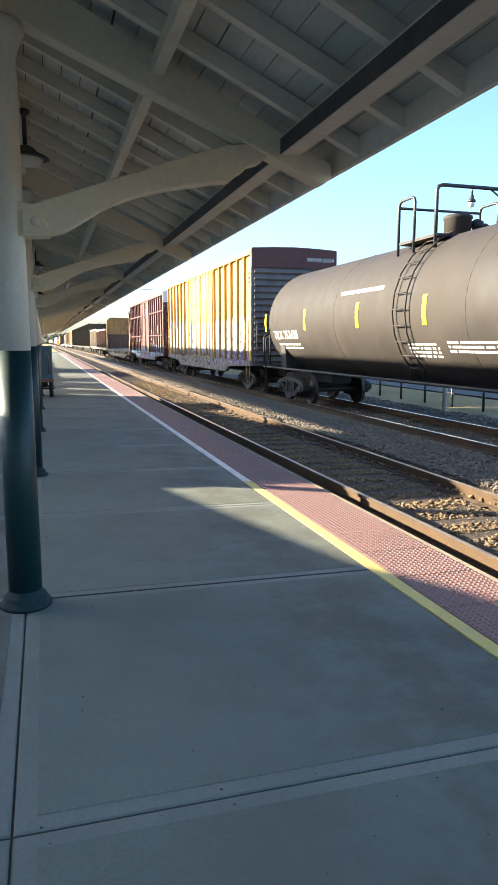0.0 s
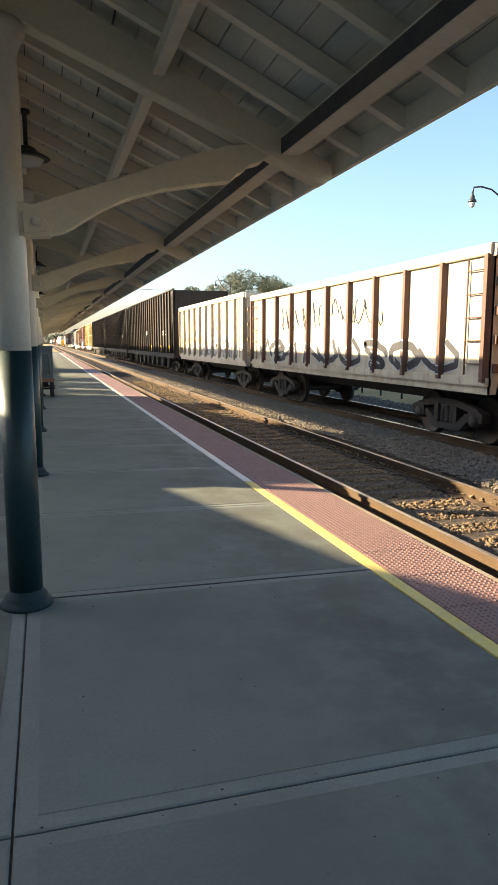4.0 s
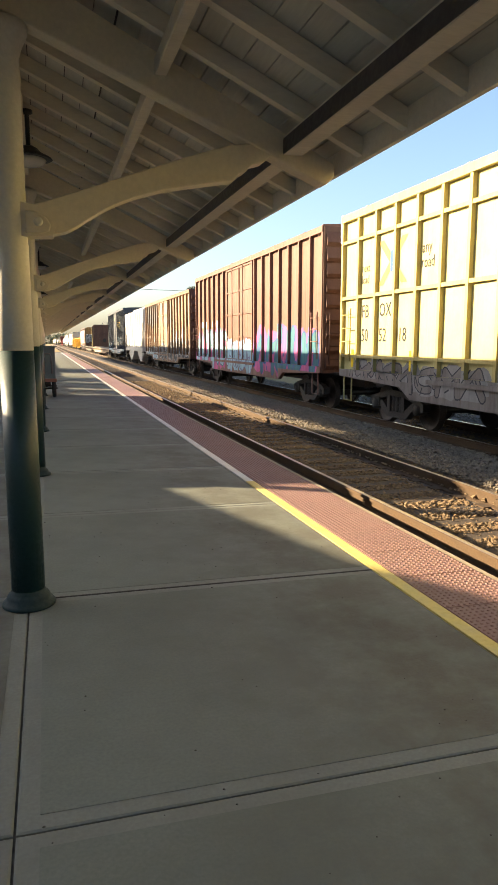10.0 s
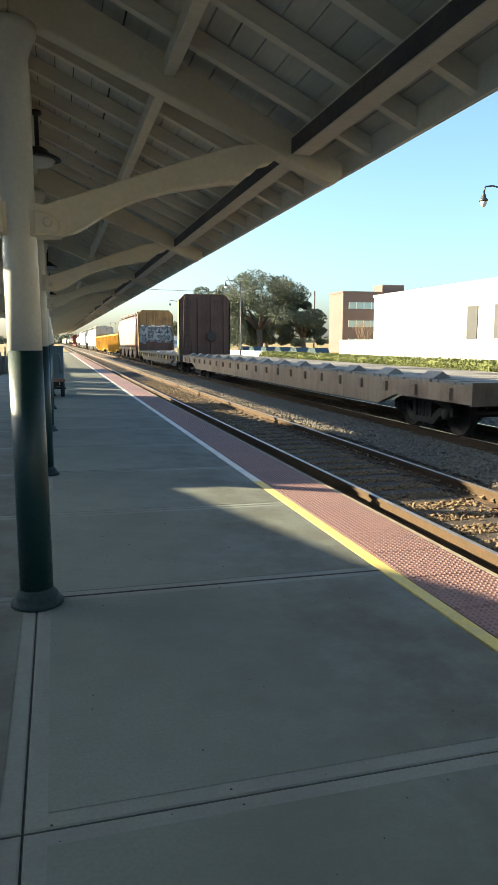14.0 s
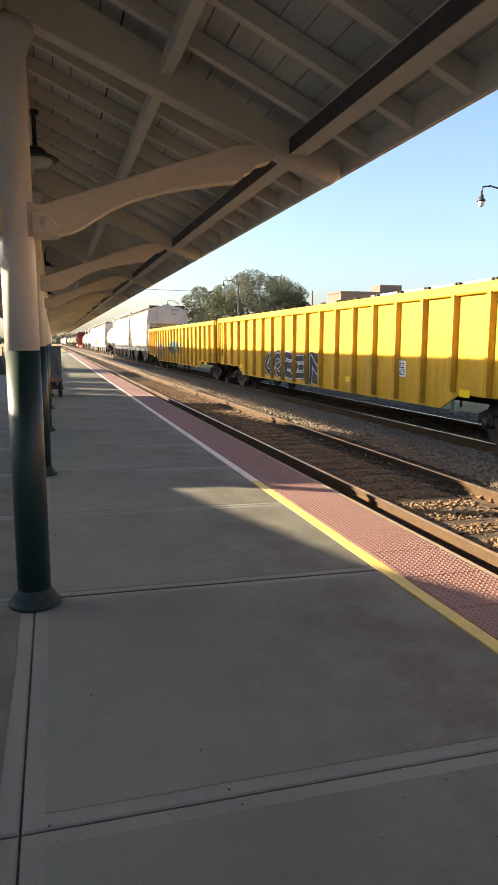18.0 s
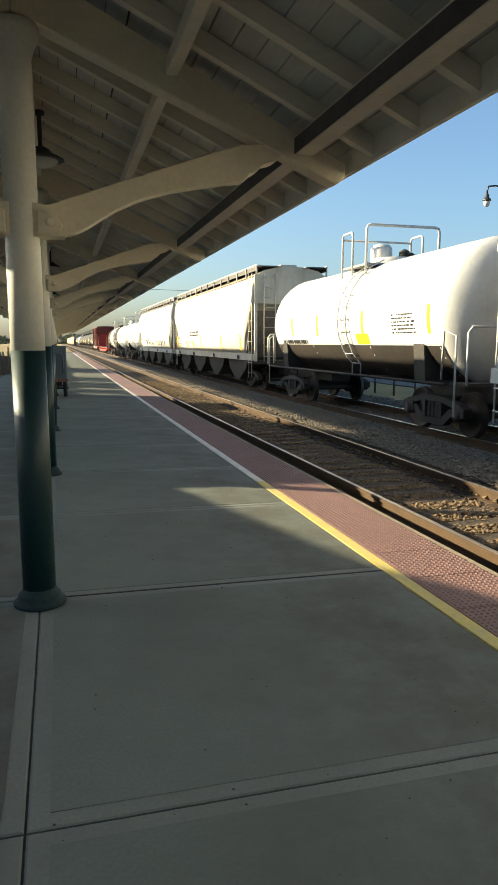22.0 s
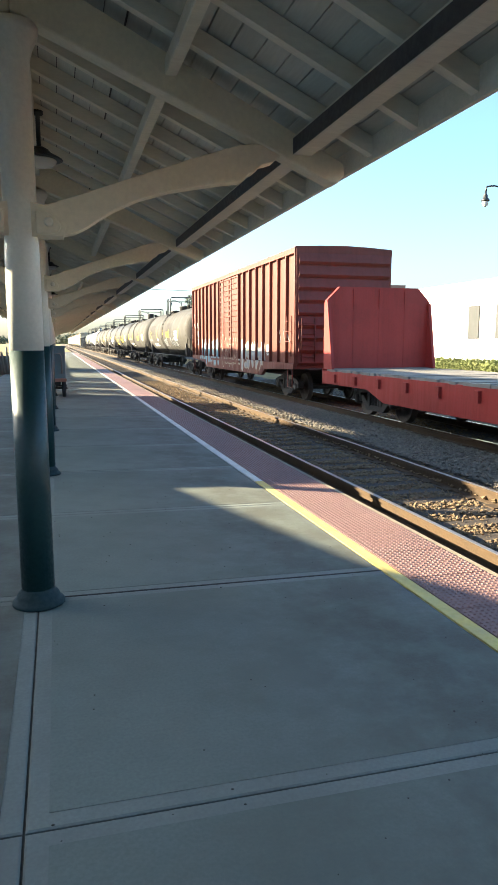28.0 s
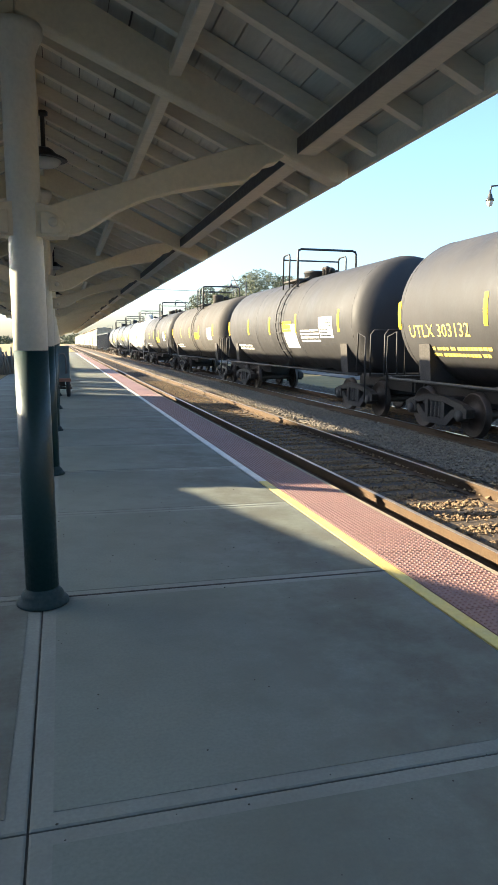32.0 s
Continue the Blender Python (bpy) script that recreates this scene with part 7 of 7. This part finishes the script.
# ---- platform slabs, lines and tactile tiles ----
def slab_mesh(w, ln, band=0.08, right=False):
    s = Shape()
    g = 0.005
    x0, x1, y0, y1 = g, w - g, g, ln - g
    e = .008
    ring = [(x0, y0), (x1, y0), (x1, y1), (x0, y1)]
    rb = .012 if right else band
    inner = [(x0 + band, y0 + band), (x1 - rb, y0 + band), (x1 - rb, y1 - band), (x0 + band, y1 - band)]
    lip = [(x0 + e, y0 + e), (x1 - e, y0 + e), (x1 - e, y1 - e), (x0 + e, y1 - e)]
    vs = [(x, y, -.06) for x, y in ring] + [(x, y, -e) for x, y in ring] + [(x, y, -.003) for x, y in lip] + [(x, y, -.003) for x, y in inner] + [(x, y, 0) for x, y in inner]
    fs = []
    for lv in range(4):
        for i in range(4):
            j = (i + 1) % 4
            fs.append((lv * 4 + i, lv * 4 + j, lv * 4 + 4 + j, lv * 4 + 4 + i))
    s.add(vs, fs + [(16, 17, 18, 19)])
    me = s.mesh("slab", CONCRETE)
    me.materials.append(CONCRETE_EDGE)
    me.polygons.foreach_set("material_index", [1] * 16 + [0])
    return me


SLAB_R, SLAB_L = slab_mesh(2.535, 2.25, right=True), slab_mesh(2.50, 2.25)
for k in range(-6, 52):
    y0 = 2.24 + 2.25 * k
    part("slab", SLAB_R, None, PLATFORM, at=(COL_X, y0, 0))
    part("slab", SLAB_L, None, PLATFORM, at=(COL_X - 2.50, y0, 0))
part("expansion_joint", Shape().box(COL_X + .02, 2.35, 4.482, 4.498, -.012, -.0008), EXPANSION, PLATFORM, "dark filled joint across the slabs")
part("platform_line", Shape().box(2.357, 2.460, -8, 7.95, -.05, .001), YELLOW_LINE, PLATFORM, "worn yellow safety line")
part("platform_line", Shape().box(2.357, 2.460, 7.954, 118, -.05, .001), WHITE_LINE, PLATFORM, "worn white safety line")
part("edge_coping", Shape().cbox(3.142, 3.205, -8, 118, -.26, -.002, .008), COPING, PLATFORM)


def tile_mesh(domes):
    s = Shape().box(.003, .668, .006, .604, -.05, .0)
    if domes:
        for i in range(15):
            for j in range(14):
                cx, cy = .028 + .0440 * i, .022 + .0434 * j
                ring0 = [(cx + .0125 * math.cos(a * math.pi / 3), cy + .0125 * math.sin(a * math.pi / 3), 0.0) for a in range(6)]
                ring1 = [(cx + .0075 * math.cos(a * math.pi / 3), cy + .0075 * math.sin(a * math.pi / 3), .007) for a in range(6)]
                s.add(ring0 + ring1, [(a, (a + 1) % 6, 6 + (a + 1) % 6, 6 + a) for a in range(6)] + [(6, 7, 8, 9, 10, 11)])
    return s.mesh("tactile_tile", TACTILE)


TILE_D, TILE_P = tile_mesh(True), tile_mesh(False)
for k in range(-14, 190):
    y0 = 3.66 + .61 * k
    part("tactile_tile", TILE_D if -2 < y0 < 22 else TILE_P, None, PLATFORM, at=(2.470, y0, .001))

# small debris on the slabs
rnd = random.Random(77)
sp = Shape()
for k in range(150):
    x, y, r = rnd.uniform(-.1, 2.2), rnd.uniform(1.6, 9), rnd.uniform(.002, .007)
    sp.lathe([(r * .6, 0), (r, r * .3), (r * .5, r * .7)], 6, "z", (x, y, 0))
GRIT = tagged(new("grit", sp.mesh("grit", JOINT)), "dark specks of grit scattered on the concrete", "grit", kind="stuff")
GRIT.rotation_euler, GRIT.location = PLATFORM.rotation_euler, PLATFORM.location

# ---- sleepers, rail fastenings and loose stone ----
TIE_MESH = Shape().prism([(-.115, -.17), (.115, -.17), (.115, -.012), (.103, 0), (-.103, 0), (-.115, -.012)], -1.3, 1.3, axis="x").mesh("sleeper", TIE)
for tr, x, z in ((TRACK1, T1X, T1Z), (TRACK2, T2X, T2Z)):
    rnd = random.Random(int(x * 10))
    for k in range(140):
        t = part("sleeper", TIE_MESH, None, tr, at=(rnd.uniform(-.05, .05), 1.0 + .52 * k + rnd.uniform(-.02, .02), -.168))
        t.rotation_euler = (0, 0, rnd.uniform(-.012, .012))
    fs = Shape()
    for k in range(140, 700):
        fs.box(-1.3, 1.3, 1.0 + .52 * k - .115, 1.0 + .52 * k + .115, -.3, -.168)
    tagged(part("far_sleepers", fs, TIE, tr), kind="stuff")
pl = Shape().box(-.17, .17, -.10, .10, -.168, -.152).mesh("tie_plate", RAIL_RUST)
for k in range(45):
    for sx in (-.7525, .7525):
        part("tie_plate", pl, None, TRACK1, at=(sx, 1.0 + .52 * k, 0))
for sx in (.7525,):
    jb = Shape().box(sx - .034, sx + .034, 5.85, 6.6, -.135, -.055)
    for q in range(6):
        jb.lathe([(.018, -.05), (.018, .05)], 8, "x", (sx, 5.92 + .122 * q, -.095))
    part("joint_bar", jb, RAIL_RUST, TRACK1)


def stones(name, areas, material, seed, label):
    """Loose angular stones: (x0, x1, y0, y1, z, number, size); a last True keeps them between the sleepers."""
    r = np.random.RandomState(seed)
    vs, fs = [], []
    base = np.array([(1, 0, 0), (0, 1, 0), (-1, 0, 0), (0, -1, 0), (.3, .3, .8), (-.2, -.3, -.7)])
    tri = [(0, 1, 4), (1, 2, 4), (2, 3, 4), (3, 0, 4), (1, 0, 5), (2, 1, 5), (3, 2, 5), (0, 3, 5)]
    for x0, x1, y0, y1, z, n, size, *crib in areas:
        for i in range(n):
            p = np.array((r.uniform(x0, x1), r.uniform(y0, y1), z + r.uniform(-.01, .02)))
            if crib and abs((p[1] - 1.0 + .26) % .52 - .26) < .13 and r.rand() > .06:
                continue
            q = base * (1 + .5 * r.normal(size=base.shape) * .5) * size * r.uniform(.6, 1.4)
            a = r.rand() * 6.28
            ca, sa = math.cos(a), math.sin(a)
            q = np.stack([q[:, 0] * ca - q[:, 1] * sa, q[:, 0] * sa + q[:, 1] * ca, q[:, 2] * .8], 1) + p
            o = len(vs)
            vs += q.tolist()
            fs += [(a_ + o, b_ + o, c_ + o) for a_, b_, c_ in tri]
    s = Shape()
    s.add(vs, fs)
    return tagged(new(name, s.mesh(name, material)), label, "ballast", kind="stuff")


stones("ballast_stones", [(5.45, 7.0, 3, 12, -.165, 9500, .027), (5.4, 7.0, 12, 24, -.155, 8500, .036), (5.3, 7.0, 24, 45, -.15, 6500, .048), (9.4, 11.2, 8, 34, -.27, 3200, .042)], STONE, 31, "loose grey crushed stones between the tracks")
stones("track_gravel", [(3.22, 3.42, 3, 22, -.262, 900, .024), (3.55, 4.93, 3, 12, -.272, 13000, .022, True), (3.55, 4.93, 12, 34, -.265, 11000, .028, True), (3.55, 4.93, 3, 22, -.258, 3600, .010), (5.05, 5.6, 3, 30, -.22, 3600, .028), (7.55, 8.9, 6, 30, -.25, 2500, .03)], GRAVEL_BROWN, 32, "brown dusty gravel between the sleepers")

# ---- motion ----
def motions():
    for car, mid in TRAIN:
        walk(car, [(0, pose(T2X, mid, T2Z)), (32, pose(T2X, mid - SPEED * 32, T2Z))])
    # every wheelset turns at the same rate: one turning for the leading and one for the trailing axles
    step = math.degrees(SPEED / FPS / WHEEL_R)
    shared = {}
    for w in WHEELS:
        y = round(w.location.y, 3)
        if y not in shared:
            walk(w, [(i / FPS, pose(0, y, WHEEL_R, step * i)) for i in range(32 * FPS + 1)])
            shared[y] = w.animation_data
        else:
            keys = w.animation_data_create()
            w.rotation_mode = "QUATERNION"
            keys.action = shared[y].action
            keys.action_slot = shared[y].action_slot


motions()
